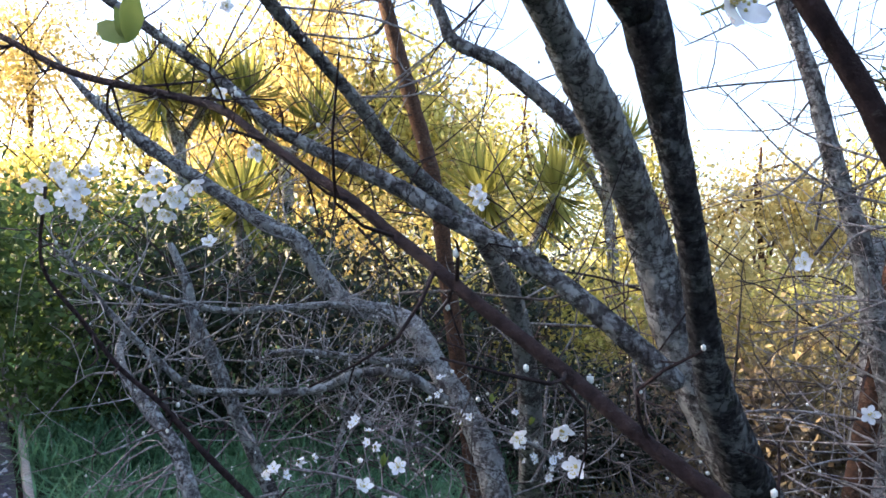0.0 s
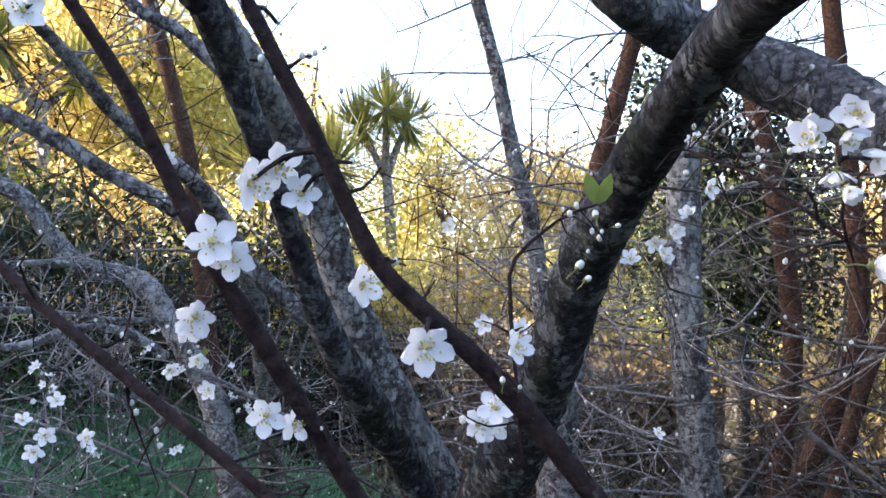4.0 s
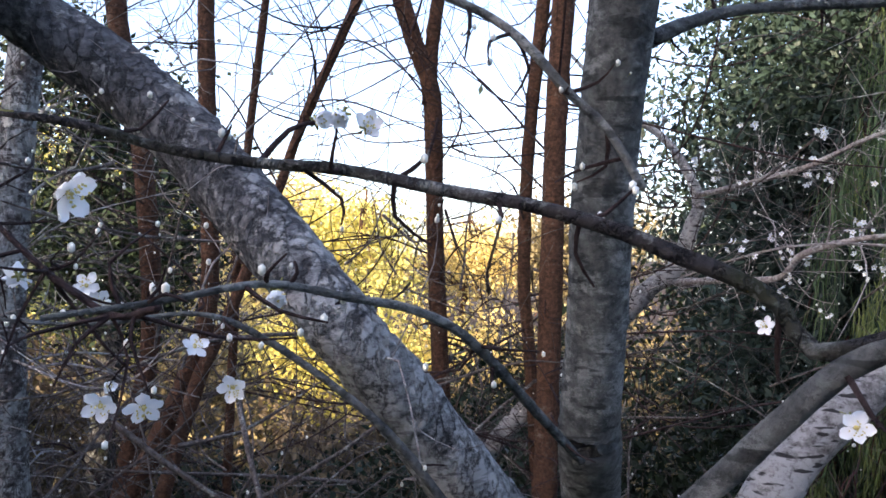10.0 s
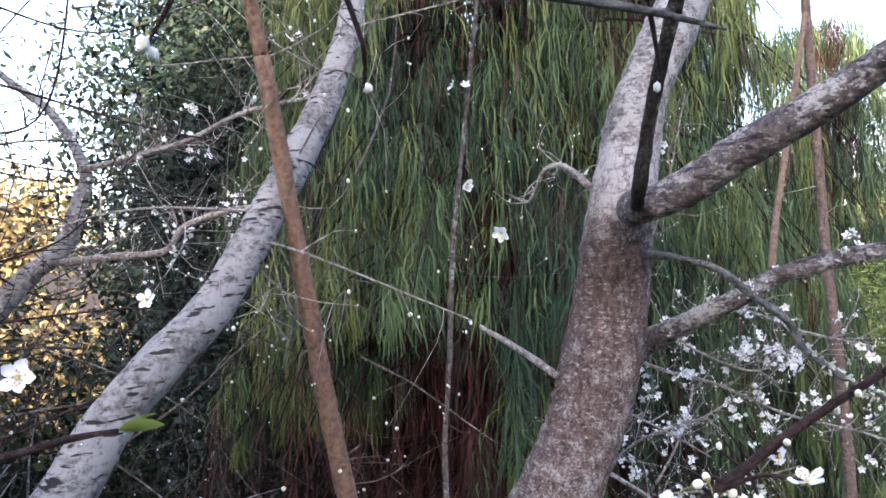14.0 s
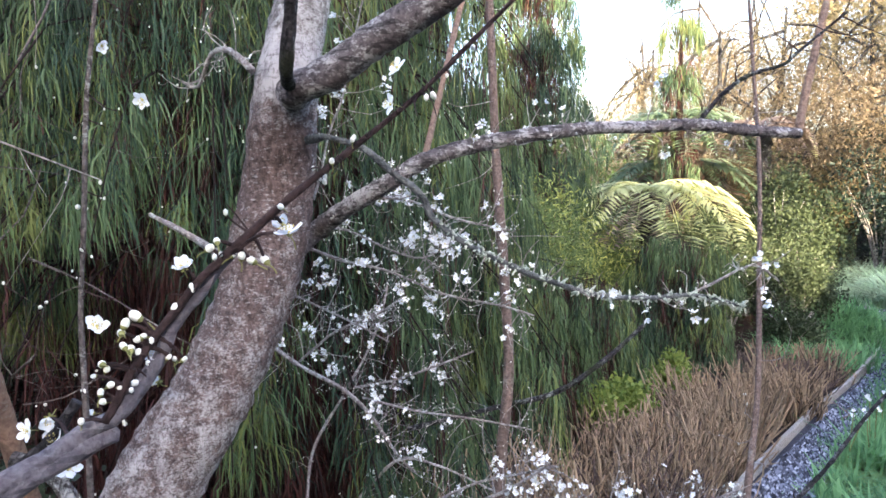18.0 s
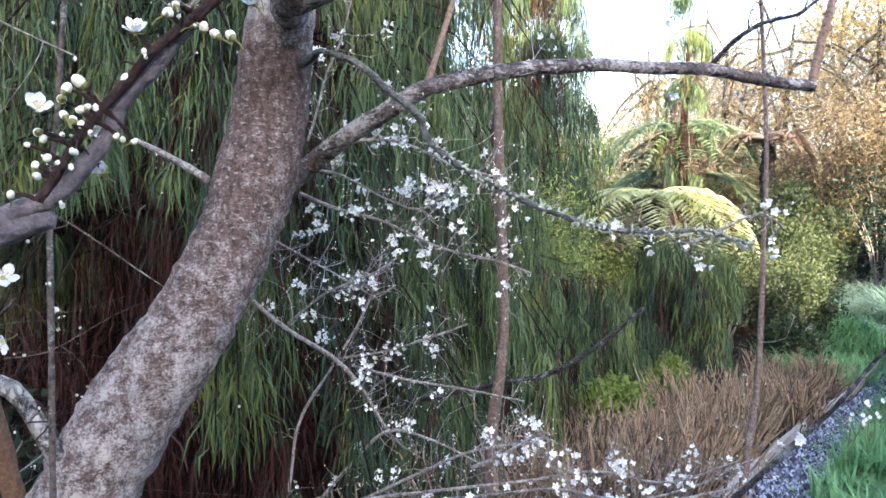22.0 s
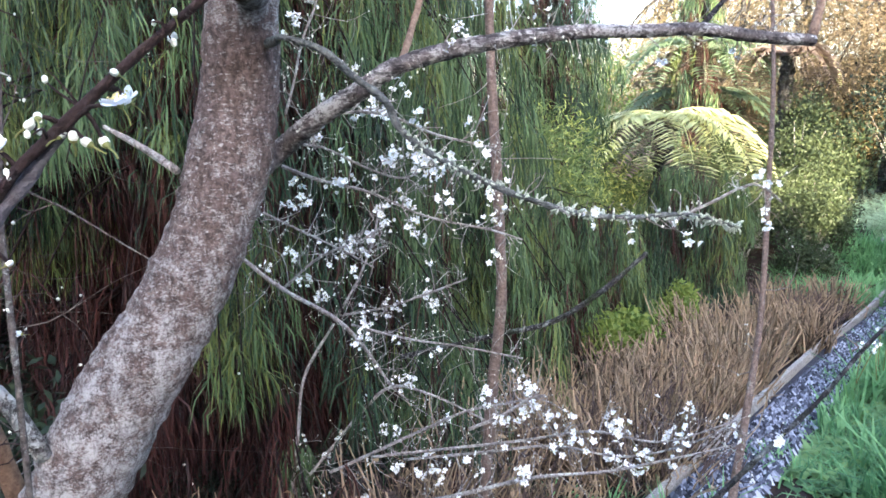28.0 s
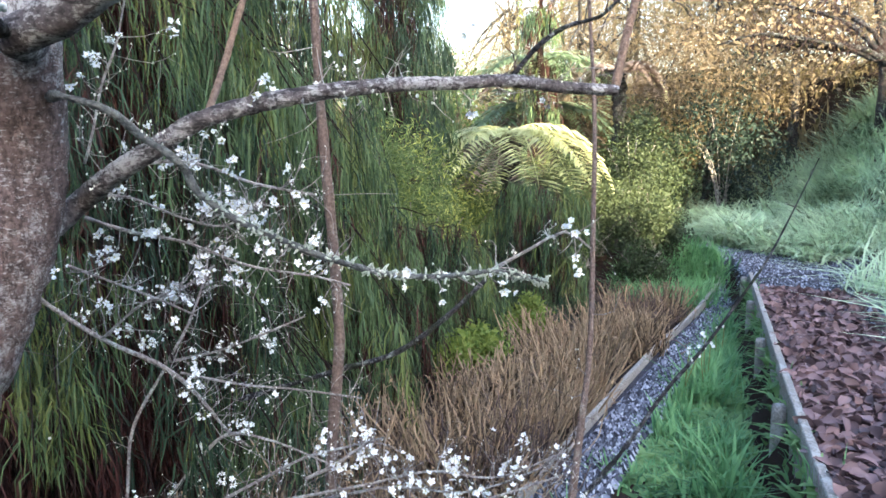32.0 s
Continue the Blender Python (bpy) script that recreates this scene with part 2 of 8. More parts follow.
STAMEN = mottled("stamen_yellow", [(0.55, 0.45, 0.12), (0.7, 0.62, 0.3)], 300, 0.7, 0.1, 0.001)
CALYX = mottled("calyx_green", [(0.14, 0.16, 0.05), (0.25, 0.24, 0.1)], 300, 0.7, 0.1, 0.001)
LEAF_NEW = leafy("leaf_fresh", (0.10, 0.17, 0.04), (0.22, 0.28, 0.07), 0.45)
BUD = mottled("bud_white", [(0.55, 0.56, 0.46), (0.82, 0.83, 0.79)], 200, 0.6, 0.1, 0.001)
GRASS = leafy("grass_blades", (0.04, 0.13, 0.055), (0.21, 0.41, 0.18), 0.4)
GRASS_BLUE = leafy("grass_blue_green", (0.06, 0.14, 0.07), (0.68, 0.82, 0.56), 0.4)
GRASS_BANK = leafy("grass_bank", (0.028, 0.10, 0.048), (0.14, 0.30, 0.15), 0.35)
STRAW = leafy("dry_stems", (0.014, 0.010, 0.009), (0.38, 0.28, 0.185), 0.1, 0.8)
STRAW_DARK = leafy("dark_dry_stems", (0.022, 0.016, 0.016), (0.16, 0.115, 0.10), 0.1, 0.8)
DEAD_LEAF = leafy("dead_leaf", (0.022, 0.012, 0.014), (0.22, 0.145, 0.148), 0.1, 0.6)
# Two copies of fern green, with sunlight and shade put into their colours
FERN_SUN = leafy("fern_sun_frond", (0.34, 0.38, 0.17), (0.66, 0.68, 0.38), 0.45)
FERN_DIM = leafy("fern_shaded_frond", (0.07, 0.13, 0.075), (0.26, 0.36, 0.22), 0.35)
FERN_DEAD = leafy("fern_dead_frond", (0.12, 0.09, 0.075), (0.24, 0.19, 0.16), 0.15, 0.8)
STONE, st, sb = material("gravel_stone", 0.8)
link(st, ramp(st, st.nodes.new("ShaderNodeNewGeometry").outputs["Random Per Island"], [(0.0, (0.010, 0.011, 0.016)), (0.45, (0.06, 0.065, 0.085)), (0.8, (0.20, 0.215, 0.27)), (1.0, (0.46, 0.48, 0.54))]), sb.inputs["Base Color"])
bumped(st, sb, noise_tex(st, 160, 3), 0.4, 0.002)
GRAVEL = mottled("gravel_bed", [(0.02, 0.02, 0.027), (0.07, 0.07, 0.088), (0.04, 0.04, 0.052)], 55, 0.95, 1.0, 0.02)
TIMBER = bark("weathered_timber", (0.17, 0.155, 0.14), (0.40, 0.38, 0.355), (0.48, 0.47, 0.45), 0.35, 14)


# ---- builders ----


def mesh_of(name, verts, faces, mat, smooth=True):
    me = bpy.data.meshes.new(name)
    me.from_pydata([tuple(v) for v in verts], [], faces)
    me.materials.append(mat)
    if smooth:
        me.polygons.foreach_set("use_smooth", [True] * len(me.polygons))
    return me


def fast_mesh(name, verts, quads, mat, smooth=False):
    """A mesh from arrays: verts (n, 3), faces all of one corner count (m, k)."""
    verts, quads = np.asarray(verts, np.float32), np.asarray(quads, np.int32)
    me = bpy.data.meshes.new(name)
    me.vertices.add(len(verts))
    me.vertices.foreach_set("co", verts.ravel())
    k = quads.shape[1]
    me.loops.add(quads.size)
    me.loops.foreach_set("vertex_index", quads.ravel())
    me.polygons.add(len(quads))
    me.polygons.foreach_set("loop_start", np.arange(0, quads.size, k, dtype=np.int32))
    me.polygons.foreach_set("loop_total", np.full(len(quads), k, np.int32))
    if smooth:
        me.polygons.foreach_set("use_smooth", np.ones(len(quads), bool))
    me.materials.append(mat)
    me.update(calc_edges=True)
    return me


def thing(name, at, label, category, group="", kind=""):
    ob = new(name)
    ob.location = at
    ob.empty_display_size = 0.1
    return tagged(ob, label, category, group, kind)


def hang(name, me, parent, label=""):
    ob = new(name, me)
    ob.parent = parent
    base = parent.location.copy()
    if parent.parent:
        base += parent.parent.location
    if parent.type == "EMPTY":
        ob.location = -base
    if label:
        tagged(ob, label)
    return ob


def curve(points, step):
    """A smooth line through rows (x, y, z, r), resampled at about step metres."""
    p = np.array(points, float)
    q = np.vstack([2 * p[0] - p[1], p, 2 * p[-1] - p[-2]])
    out = []
    for i in range(1, len(q) - 2):
        a, b, c, d = q[i - 1], q[i], q[i + 1], q[i + 2]
        n = max(2, int(np.linalg.norm(c[:3] - b[:3]) / step))
        for s in np.arange(n) / n:
            out.append(0.5 * (2 * b + (c - a) * s + (2 * a - 5 * b + 4 * c - d) * s * s + (3 * b - a - 3 * c + d) * s**3))
    out.append(p[-1])
    out = np.array(out)
    out[:, 3] = np.maximum(out[:, 3], 0.0004)
    return out


def frames_along(c):
    d = np.gradient(c[:, :3], axis=0)
    d /= np.linalg.norm(d, axis=1, keepdims=True) + 1e-9
    ref = np.array([0.31, 0.2, 0.93]) if abs(d[0] @ (0.31, 0.2, 0.93)) < 0.9 else np.array([0.9, 0.3, 0.1])
    u = np.empty_like(d)
    for i in range(len(d)):
        ref = ref - d[i] * (ref @ d[i])
        ref /= np.linalg.norm(ref) + 1e-9
        u[i] = ref
    return d, u, np.cross(d, u)


def tube(points, sides=8, step=0.04, rough=0.0, seed=0, cap=True):
    """Verts and quads of a branch along rows (x, y, z, r), with lumps of the share rough."""
    c = curve(points, step)
    d, u, v = frames_along(c)
    g = np.random.default_rng(seed + len(c))
    a = np.linspace(0, 2 * np.pi, sides, endpoint=False)
    r = c[:, 3][:, None] * (1 + rough * g.normal(size=(len(c), sides)) * 0.5 + rough * np.repeat(g.normal(size=(len(c), 1)), sides, 1) * 0.6)
    vert = c[:, None, :3] + r[..., None] * (np.cos(a)[None, :, None] * u[:, None] + np.sin(a)[None, :, None] * v[:, None])
    vert = vert.reshape(-1, 3)
    n = len(c)
    i, j = np.meshgrid(np.arange(n - 1), np.arange(sides), indexing="ij")
    k = (j + 1) % sides
    quads = np.stack([i * sides + j, i * sides + k, (i + 1) * sides + k, (i + 1) * sides + j], -1).reshape(-1, 4)
    if cap:
        e = len(vert)
        vert = np.vstack([vert, c[-1, :3] + d[-1] * c[-1, 3] * 0.5, c[0, :3]])
        b = np.arange(sides)
        last = (n - 1) * sides
        quads = np.vstack([quads, np.stack([last + b, last + (b + 1) % sides, np.full(sides, e), np.full(sides, e)], -1)[:, :4],
                           np.stack([(b + 1) % sides, b, np.full(sides, e + 1), np.full(sides, e + 1)], -1)])
    return vert, quads


def clean(quads):
    return [tuple(dict.fromkeys(q)) for q in quads.tolist()]


def limb(name, points, mat, parent, sides=10, step=0.02, rough=0.10, label="", seed=0):
    v, q = tube(points, sides, step, rough, seed)
    return hang(name, mesh_of(name, v, clean(q), mat), parent, label)


def joined(tubes):
    """Many tubes as one pair of arrays; their caps left out."""
    vs, qs, n = [], [], 0
    for v, q in tubes:
        vs.append(v)
        qs.append(q + n)
        n += len(v)
    return np.vstack(vs), np.vstack(qs)


# ---- ground ----
def smooth_step(a, b, x):
    s = np.clip((x - a) / (b - a), 0, 1)
    return s * s * (3 - 2 * s)


LINE = [(9.5, -14.0), (6.9, -11.4), (4.63, -8.38), (1.61, -3.58), (-0.05, -1.2), (-0.8, 0.9), (-2.2, 4.0), (-4.1, 7.0), (-8.0, 13.0), (-16.0, 30.0)]


def side_of_line(x, y):
    """Signed distance from the timber edge: positive on the upper, hill side. And the place along it."""
    best, along, total = np.full(np.shape(x), 1e9), np.zeros(np.shape(x)), 0.0
    sign = np.ones(np.shape(x))
    for (ax, ay), (bx, by) in zip(LINE[:-1], LINE[1:]):
        dx, dy = bx - ax, by - ay
        n = math.hypot(dx, dy)
        s = np.clip(((x - ax) * dx + (y - ay) * dy) / n**2, 0, 1)
        off = np.hypot(x - ax - s * dx, y - ay - s * dy)
        cross = dx * (y - ay) - dy * (x - ax)
        near = off < best
        best, along, sign = np.where(near, off, best), np.where(near, total + s * n, along), np.where(near, np.sign(cross), sign)
        total += n
    return best * sign, along


def path_height(along):
    return np.interp(along, [0, 3.7, 7.6, 13.2, 16, 18.3, 21.7, 25.2, 32.4, 51], [-2.15, -2.05, -1.92, -1.56, -1.5, -1.38, -1.0, -0.36, 0.2, 0.8])


def height(x, y):
    s, along = side_of_line(x, y)
    base = path_height(along)
    north = smooth_step(0.5, 3.5, y)
    up = base - 0.05 + 0.36 * np.maximum(s - 1.9, 0) * smooth_step(1.9, 3.4, s)
    bend = 1 - smooth_step(3.5, 8.0, along)
    # unseen western rise, added to keep the low sun off the foreground
    west_shade = 1 - smooth_step(3.0, 6.5, 0.174 * x + 0.985 * y)
    west_shade = west_shade * smooth_step(-5.0, -1.5, y)
    up = np.minimum(up, base + 5.5 - 4.6 * bend) + west_shade * 0.5 * np.maximum(s - 4, 0) * (s < 60)
    up = np.minimum(up, base + 5.5 - 4.6 * bend + 6.6 * west_shade)
    up = up + bend * 0.6 * np.clip(s - 0.95, 0, 3.2)
    # unseen rise to the south, added to shade the bend and its slope
    south_shade = (1 - smooth_step(-6.0, -2.5, y)) * (1 - smooth_step(-1.0, 3.5, x)) * smooth_step(-15.0, -11.0, y)
    up = up + south_shade * np.minimum(0.3 * np.maximum(s - 3.5, 0), 3)
    drop = -0.37 * smooth_step(0, 0.08, -s) * (1 - 0.75 * north) - 0.05
    low = base + drop - 0.10 * np.maximum(-s - 1.2, 0) * (1 - north) - 0.13 * np.maximum(-s - 0.5, 0) * north
    low = np.maximum(low, -2.75 + 0.02 * np.maximum(np.hypot(x, y) - 12, 0))
    low = np.where(along < 7.4, np.maximum(low, base - 0.05 - 0.5 * smooth_step(5.6, 7.4, along) - 0.06 * np.maximum(-s - 1.5, 0)), low)
    return np.where(s > 0, up, low)


def on_ground(x, y):
    return float(height(np.array(float(x)), np.array(float(y))))


MOULD = mottled("soil_litter", [(0.012, 0.008, 0.007), (0.032, 0.020, 0.016), (0.02, 0.022, 0.012)], 7, 0.95, 0.6, 0.02)


def grid_lines(lo, hi, fine, coarse, a, b):
    far_lo, near, far_hi = -np.geomspace(1, 1 + (a - lo), coarse)[::-1] + 1 + a, np.linspace(a, b, fine), np.geomspace(1, 1 + hi - b, coarse) - 1 + b
    return np.unique(np.concatenate([far_lo, near, far_hi]))


gx, gy = grid_lines(-900, 900, 150, 26, -8, 12), grid_lines(-900, 900, 170, 26, -14, 12)
X, Y = np.meshgrid(gx, gy, indexing="ij")
Z = height(X, Y)
lumps = np.array([noise.noise((x * 1.7, y * 1.7, 0.3)) for x, y in zip(X.ravel(), Y.ravel())]).reshape(X.shape)
Z = Z + 0.035 * lumps * (np.abs(side_of_line(X, Y)[0]) > 0.25)
i, j = np.meshgrid(np.arange(len(gx) - 1), np.arange(len(gy) - 1), indexing="ij")
n = len(gy)
ground = new("ground", fast_mesh("ground", np.stack([X, Y, Z], -1).reshape(-1, 3), np.stack([i * n + j, (i + 1) * n + j, (i + 1) * n + j + 1, i * n + j + 1], -1).reshape(-1, 4), MOULD, True))
tagged(ground, "dark soil and litter sloping down into a gully", "ground", kind="structure")


# ---- leaves and strands ----
def cards(at, ahead, side, length, width, bend=0.0):
    """Leaf blades as two quads each with a fold: at, ahead, side (n, 3), length and width (n)."""
    at, ahead, side = (np.asarray(a, float) for a in (at, ahead, side))
    length, width = np.broadcast_to(length, len(at))[:, None], np.broadcast_to(width, len(at))[:, None]
    up = np.cross(side, ahead)
    mid = at + ahead * length * 0.5 + up * length * bend
    tip = at + ahead * length
    v = np.stack([at, mid - side * width / 2, tip, mid + side * width / 2], 1).reshape(-1, 3)
    return v, np.arange(len(at) * 4).reshape(-1, 4)


def any_way(g, n):
    d = g.normal(size=(n, 3))
    return d / np.linalg.norm(d, axis=1, keepdims=True)


def across(d, g):
    s = np.cross(d, any_way(g, len(d)))
    return s / (np.linalg.norm(s, axis=1, keepdims=True) + 1e-9)


def clumps(g, centre, radii, count, spread, per):
    """Points in clumps over an uneven ellipsoid, more of them near its outside."""
    lobes = any_way(g, 9) * np.array(radii) * g.uniform(0.25, 0.85, (9, 1))
    size = g.uniform(0.28, 0.6, 9)
    k = g.integers(0, 9, count)
    d = any_way(g, count)
    r = g.uniform(0.3, 1.0, (count, 1)) ** 0.6 * size[k][:, None]
    mid = np.array(centre) + lobes[k] + d * r * np.array(radii)
    return (mid[:, None] + g.normal(size=(count, per, 3)) * spread).reshape(-1, 3)


def broad_tree(name, base, tall, radii, leaf_mat, bark_mat, label, count=260, per=45, leaf=0.09, seed=1, lean=(0, 0), trunk=0.1, low=0.55, slim=0.5):
    """A tree: tapered trunk, limbs, and a crown of small leaves in clumps with gaps."""
    g = np.random.default_rng(seed)
    bx, by, bz = base
    ob = thing(name, base, label, "tree")
    top = np.array([bx + lean[0], by + lean[1], bz + tall])
    pts = [(bx, by, bz - 0.2, trunk * 1.25)] + [(bx + lean[0] * s + g.normal() * trunk, by + lean[1] * s + g.normal() * trunk, bz + tall * s, trunk * (1.1 - 0.85 * s)) for s in (0.2, 0.45, 0.7, 0.95)]
    limb("trunk", pts, bark_mat, ob, 8, 0.25, 0.08)
    centre = np.array([bx + lean[0] * 0.8, by + lean[1] * 0.8, bz + tall * low + radii[2] * 0.35])
    tubes = []
    for k in range(14):
        s = g.uniform(0.35, 0.92)
        a = np.array([bx + lean[0] * s, by + lean[1] * s, bz + tall * s])
        d = any_way(g, 1)[0] * np.array(radii) * 0.8
        e = centre + d
        m = (a + e) / 2 + (0, 0, 0.15 * tall * g.uniform(0, 0.5))
        tubes.append(tube([(*a, trunk * 0.45), (*m, trunk * 0.28), (*e, trunk * 0.08)], 5, 0.3, cap=False))
    hang("branchwork", fast_mesh("branchwork", *joined(tubes), bark_mat, True), ob)
    p = clumps(g, centre, radii, count, 0.13 * max(radii), per)
    d = any_way(g, len(p)) + (0, 0, -0.2)
    d /= np.linalg.norm(d, axis=1, keepdims=True)
    v, q = cards(p, d, across(d, g), leaf * g.uniform(0.6, 1.4, len(p)), leaf * slim * g.uniform(0.7, 1.3, len(p)), 0.08)
    tagged(hang("crown", fast_mesh("crown", v, q, leaf_mat), ob), kind="stuff")
    return ob


# Far yellow leaves; the glow of low sun is put into these bright colours
LEAF_SUN_YELLOW = leafy("leaf_sun_yellow_green", (0.18, 0.19, 0.045), (0.68, 0.61, 0.19), 0.5)
LEAF_SUN_GOLD = leafy("leaf_sun_golden", (0.28, 0.22, 0.065), (0.74, 0.60, 0.24), 0.5)
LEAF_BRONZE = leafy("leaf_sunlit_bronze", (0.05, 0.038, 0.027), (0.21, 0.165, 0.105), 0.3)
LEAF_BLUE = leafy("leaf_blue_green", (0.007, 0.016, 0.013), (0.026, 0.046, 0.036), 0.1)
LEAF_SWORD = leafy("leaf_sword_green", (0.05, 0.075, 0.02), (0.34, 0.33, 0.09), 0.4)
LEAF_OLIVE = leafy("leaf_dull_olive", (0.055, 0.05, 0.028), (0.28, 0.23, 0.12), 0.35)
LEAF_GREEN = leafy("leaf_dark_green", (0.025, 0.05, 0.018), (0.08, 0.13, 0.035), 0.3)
# Near-black green leaves; the gully's deep shade is put into the colour
LEAF_SHADE = leafy("leaf_shade_green", (0.008, 0.014, 0.009), (0.024, 0.040, 0.021), 0.1)
WEEP = leafy("weeping_foliage", (0.020, 0.046, 0.022), (0.094, 0.148, 0.066), 0.12)
WEEP_DEEP = leafy("weeping_deep_foliage", (0.006, 0.017, 0.012), (0.034, 0.066, 0.038), 0.08)
FEATHER = leafy("feathery_foliage", (0.05, 0.09, 0.028), (0.25, 0.32, 0.11), 0.3)
FEATHER_PALE = leafy("feathery_yellow_foliage", (0.12, 0.165, 0.035), (0.50, 0.54, 0.15), 0.3)
FEATHER_DEEP = leafy("feathery_deep_foliage", (0.03, 0.065, 0.022), (0.16, 0.22, 0.08), 0.2)
WEEP_LIGHT = leafy("weeping_yellow_foliage", (0.04, 0.066, 0.02), (0.155, 0.19, 0.062), 0.12)
# Dead maroon strands and inner bark, near black with the inner shade put in
WEEP_RED_SHADE = leafy("weeping_dead_shade_foliage", (0.005, 0.0025, 0.0025), (0.062, 0.023, 0.020), 0.05)
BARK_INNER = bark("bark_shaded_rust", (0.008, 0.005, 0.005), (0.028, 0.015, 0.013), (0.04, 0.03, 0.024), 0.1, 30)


# ---- weeping conifer ----
def strands(g, tops, way, length, width):
    """Fine hanging cords: narrow ribbons of two pieces that set out along way and turn down."""
    n = len(tops)
    s = np.array([0, 0.42, 1.0])
    down_ = np.array([0, 0, -1.0])
    line = tops[:, None] + length[:, None, None] * (way[:, None] * (s - 0.45 * s**2)[None, :, None] + down_ * (0.2 * s + 0.8 * s**1.6)[None, :, None])
    line = line + np.cumsum(g.normal(size=(n, 3, 3)) * (0.011, 0.011, 0.003), 1)
    a = g.uniform(0, math.pi, n)
    side = np.stack([np.cos(a), np.sin(a), np.zeros(n)], -1)[:, None] * (width[:, None] * np.array([0.75, 1.0, 0.3]))[..., None] / 2
    v = np.stack([line - side, line + side], 2).reshape(-1, 3)
    k = (np.arange(n) * 6)[:, None] + (np.arange(2) * 2)[None]
    return v, np.stack([k, k + 1, k + 3, k + 2], -1).reshape(-1, 4)


def weeping_tree(base, tall, reach, boughs, label, seed, tails=8, per=30, red=0.3, light=0.22, taper=0.62, strand=0.17, skirt=None, live=None, facing_from=180, wide=1.0, core=0, fluff=0.0):
    """A conifer in tiers of boughs; from each hang plumes of fine cords, live outside, rusty and shade-dark within.
    skirt gives, by bearing in degrees, the height under which no live plume hangs."""
    g = np.random.default_rng(seed)
    b = np.array(base, float)
    ob = thing("weeping_conifer", base, label, "tree")
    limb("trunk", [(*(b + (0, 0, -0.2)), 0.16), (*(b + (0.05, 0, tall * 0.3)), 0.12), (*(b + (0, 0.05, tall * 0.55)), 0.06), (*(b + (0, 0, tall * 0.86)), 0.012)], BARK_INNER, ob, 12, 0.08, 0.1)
    tubes, starts, ways, kinds, sizes, widths = [], [], [], [], [], []
    down_ = np.array([0, 0, -1.0])
    for k in range(boughs):
        if k % 3 == 0:
            u, w = (0.7549 * (k // 3) + 0.3) % 1, (0.5698 * (k // 3) + 0.1) % 1
            a0, h0, r0 = radians(facing_from) + 4.4 * (u - 0.5), (0.06 + 0.94 * w) * tall, g.uniform(0.72, 1.06)
            tone0 = g.uniform()
        a, h = a0 + g.normal() * 0.13, min(tall, max(0.15, h0 + g.normal() * 0.09))
        r = reach * (1.05 - taper * (h / tall) ** 1.6) * r0 * g.uniform(0.88, 1.08)
        d = np.array([math.cos(a), math.sin(a), 0])
        across_ = np.array([-d[1], d[0], 0])
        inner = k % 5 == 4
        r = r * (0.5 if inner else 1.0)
        rise = 0.10 * r
        pts = [(*(b + (0, 0, h)), 0.003 * reach), (*(b + d * r * 0.4 + (0, 0, h + rise)), 0.003 * reach), (*(b + d * r * 0.75 + (0, 0, h + rise * 0.4)), 0.0024 * reach), (*(b + d * r + (0, 0, h - 0.28 * r)), 0.0014 * reach)]
        tubes.append(tube(pts, 4, 0.25, cap=False))
        c = curve(pts, 0.03)[:, :3]
        low = b[2] if skirt is None else float(np.interp(math.degrees(a) % 360, *skirt)) + g.normal() * 0.16
        for s in (0.3 + 0.7 * g.uniform(0, 1, tails) ** 0.7 if reach > 1.2 else g.uniform(0.05, 1, tails)):
            p = c[int(s * (len(c) - 1))] + across_ * g.normal() * 0.13 * (1 - 0.4 * s)
            n = g.uniform(0.28, 0.72) * (0.8 + 0.45 * (1 - h / tall))
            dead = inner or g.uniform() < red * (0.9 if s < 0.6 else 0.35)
            room = p[2] - (b[2] if dead else low)
            if room < 0.15 and not dead:
                if g.uniform() < 0.75:
                    continue
                dead, room = True, p[2] - b[2]
            n = min(n * (1.4 if dead else 1.0), max(0.1, room - 0.12))
            out = d * 0.22 + any_way(g, 1)[0] * (0.16, 0.16, 0.03)
            u = g.uniform(0, 1, per) ** 0.85
            spine = p + n * (out * (u - 0.5 * u**2)[:, None] + down_ * (0.15 * u + 0.85 * u**1.25)[:, None])
            fan = g.normal(size=(per, 1)) * 0.42 * across_ + g.normal(size=(per, 1)) * 0.26 * d + any_way(g, per) * fluff
            starts.append(spine + fan * 0.04)
            ways.append(fan + out * 0.3)
            tone = tone0 + g.normal() * 0.16
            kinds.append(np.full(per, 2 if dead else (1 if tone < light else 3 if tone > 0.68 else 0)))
            sizes.append(strand * g.uniform(0.75, 1.25) * (1.15 - 0.45 * u) * g.uniform(0.6, 1.2, per) * (1.3 if dead else 1.0))
            widths.append(g.uniform(0.0045, 0.0085, per) * wide)
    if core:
        # dead cords round the stem, their near-black colour standing for the shade there
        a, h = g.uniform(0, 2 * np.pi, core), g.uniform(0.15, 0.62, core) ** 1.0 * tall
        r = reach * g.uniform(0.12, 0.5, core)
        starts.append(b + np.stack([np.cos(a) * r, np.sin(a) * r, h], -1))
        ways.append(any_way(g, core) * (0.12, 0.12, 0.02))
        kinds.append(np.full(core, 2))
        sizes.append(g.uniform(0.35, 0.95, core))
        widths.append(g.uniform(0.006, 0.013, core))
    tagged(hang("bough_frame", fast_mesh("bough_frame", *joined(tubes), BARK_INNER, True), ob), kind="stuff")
    starts, ways, kinds, sizes, widths = np.vstack(starts), np.vstack(ways), np.concatenate(kinds), np.concatenate(sizes), np.concatenate(widths)
    length = np.minimum(sizes, np.maximum(starts[:, 2] - b[2] + 0.05, 0.05))
    first, pale, deep = live or (WEEP, WEEP_LIGHT, WEEP_DEEP)
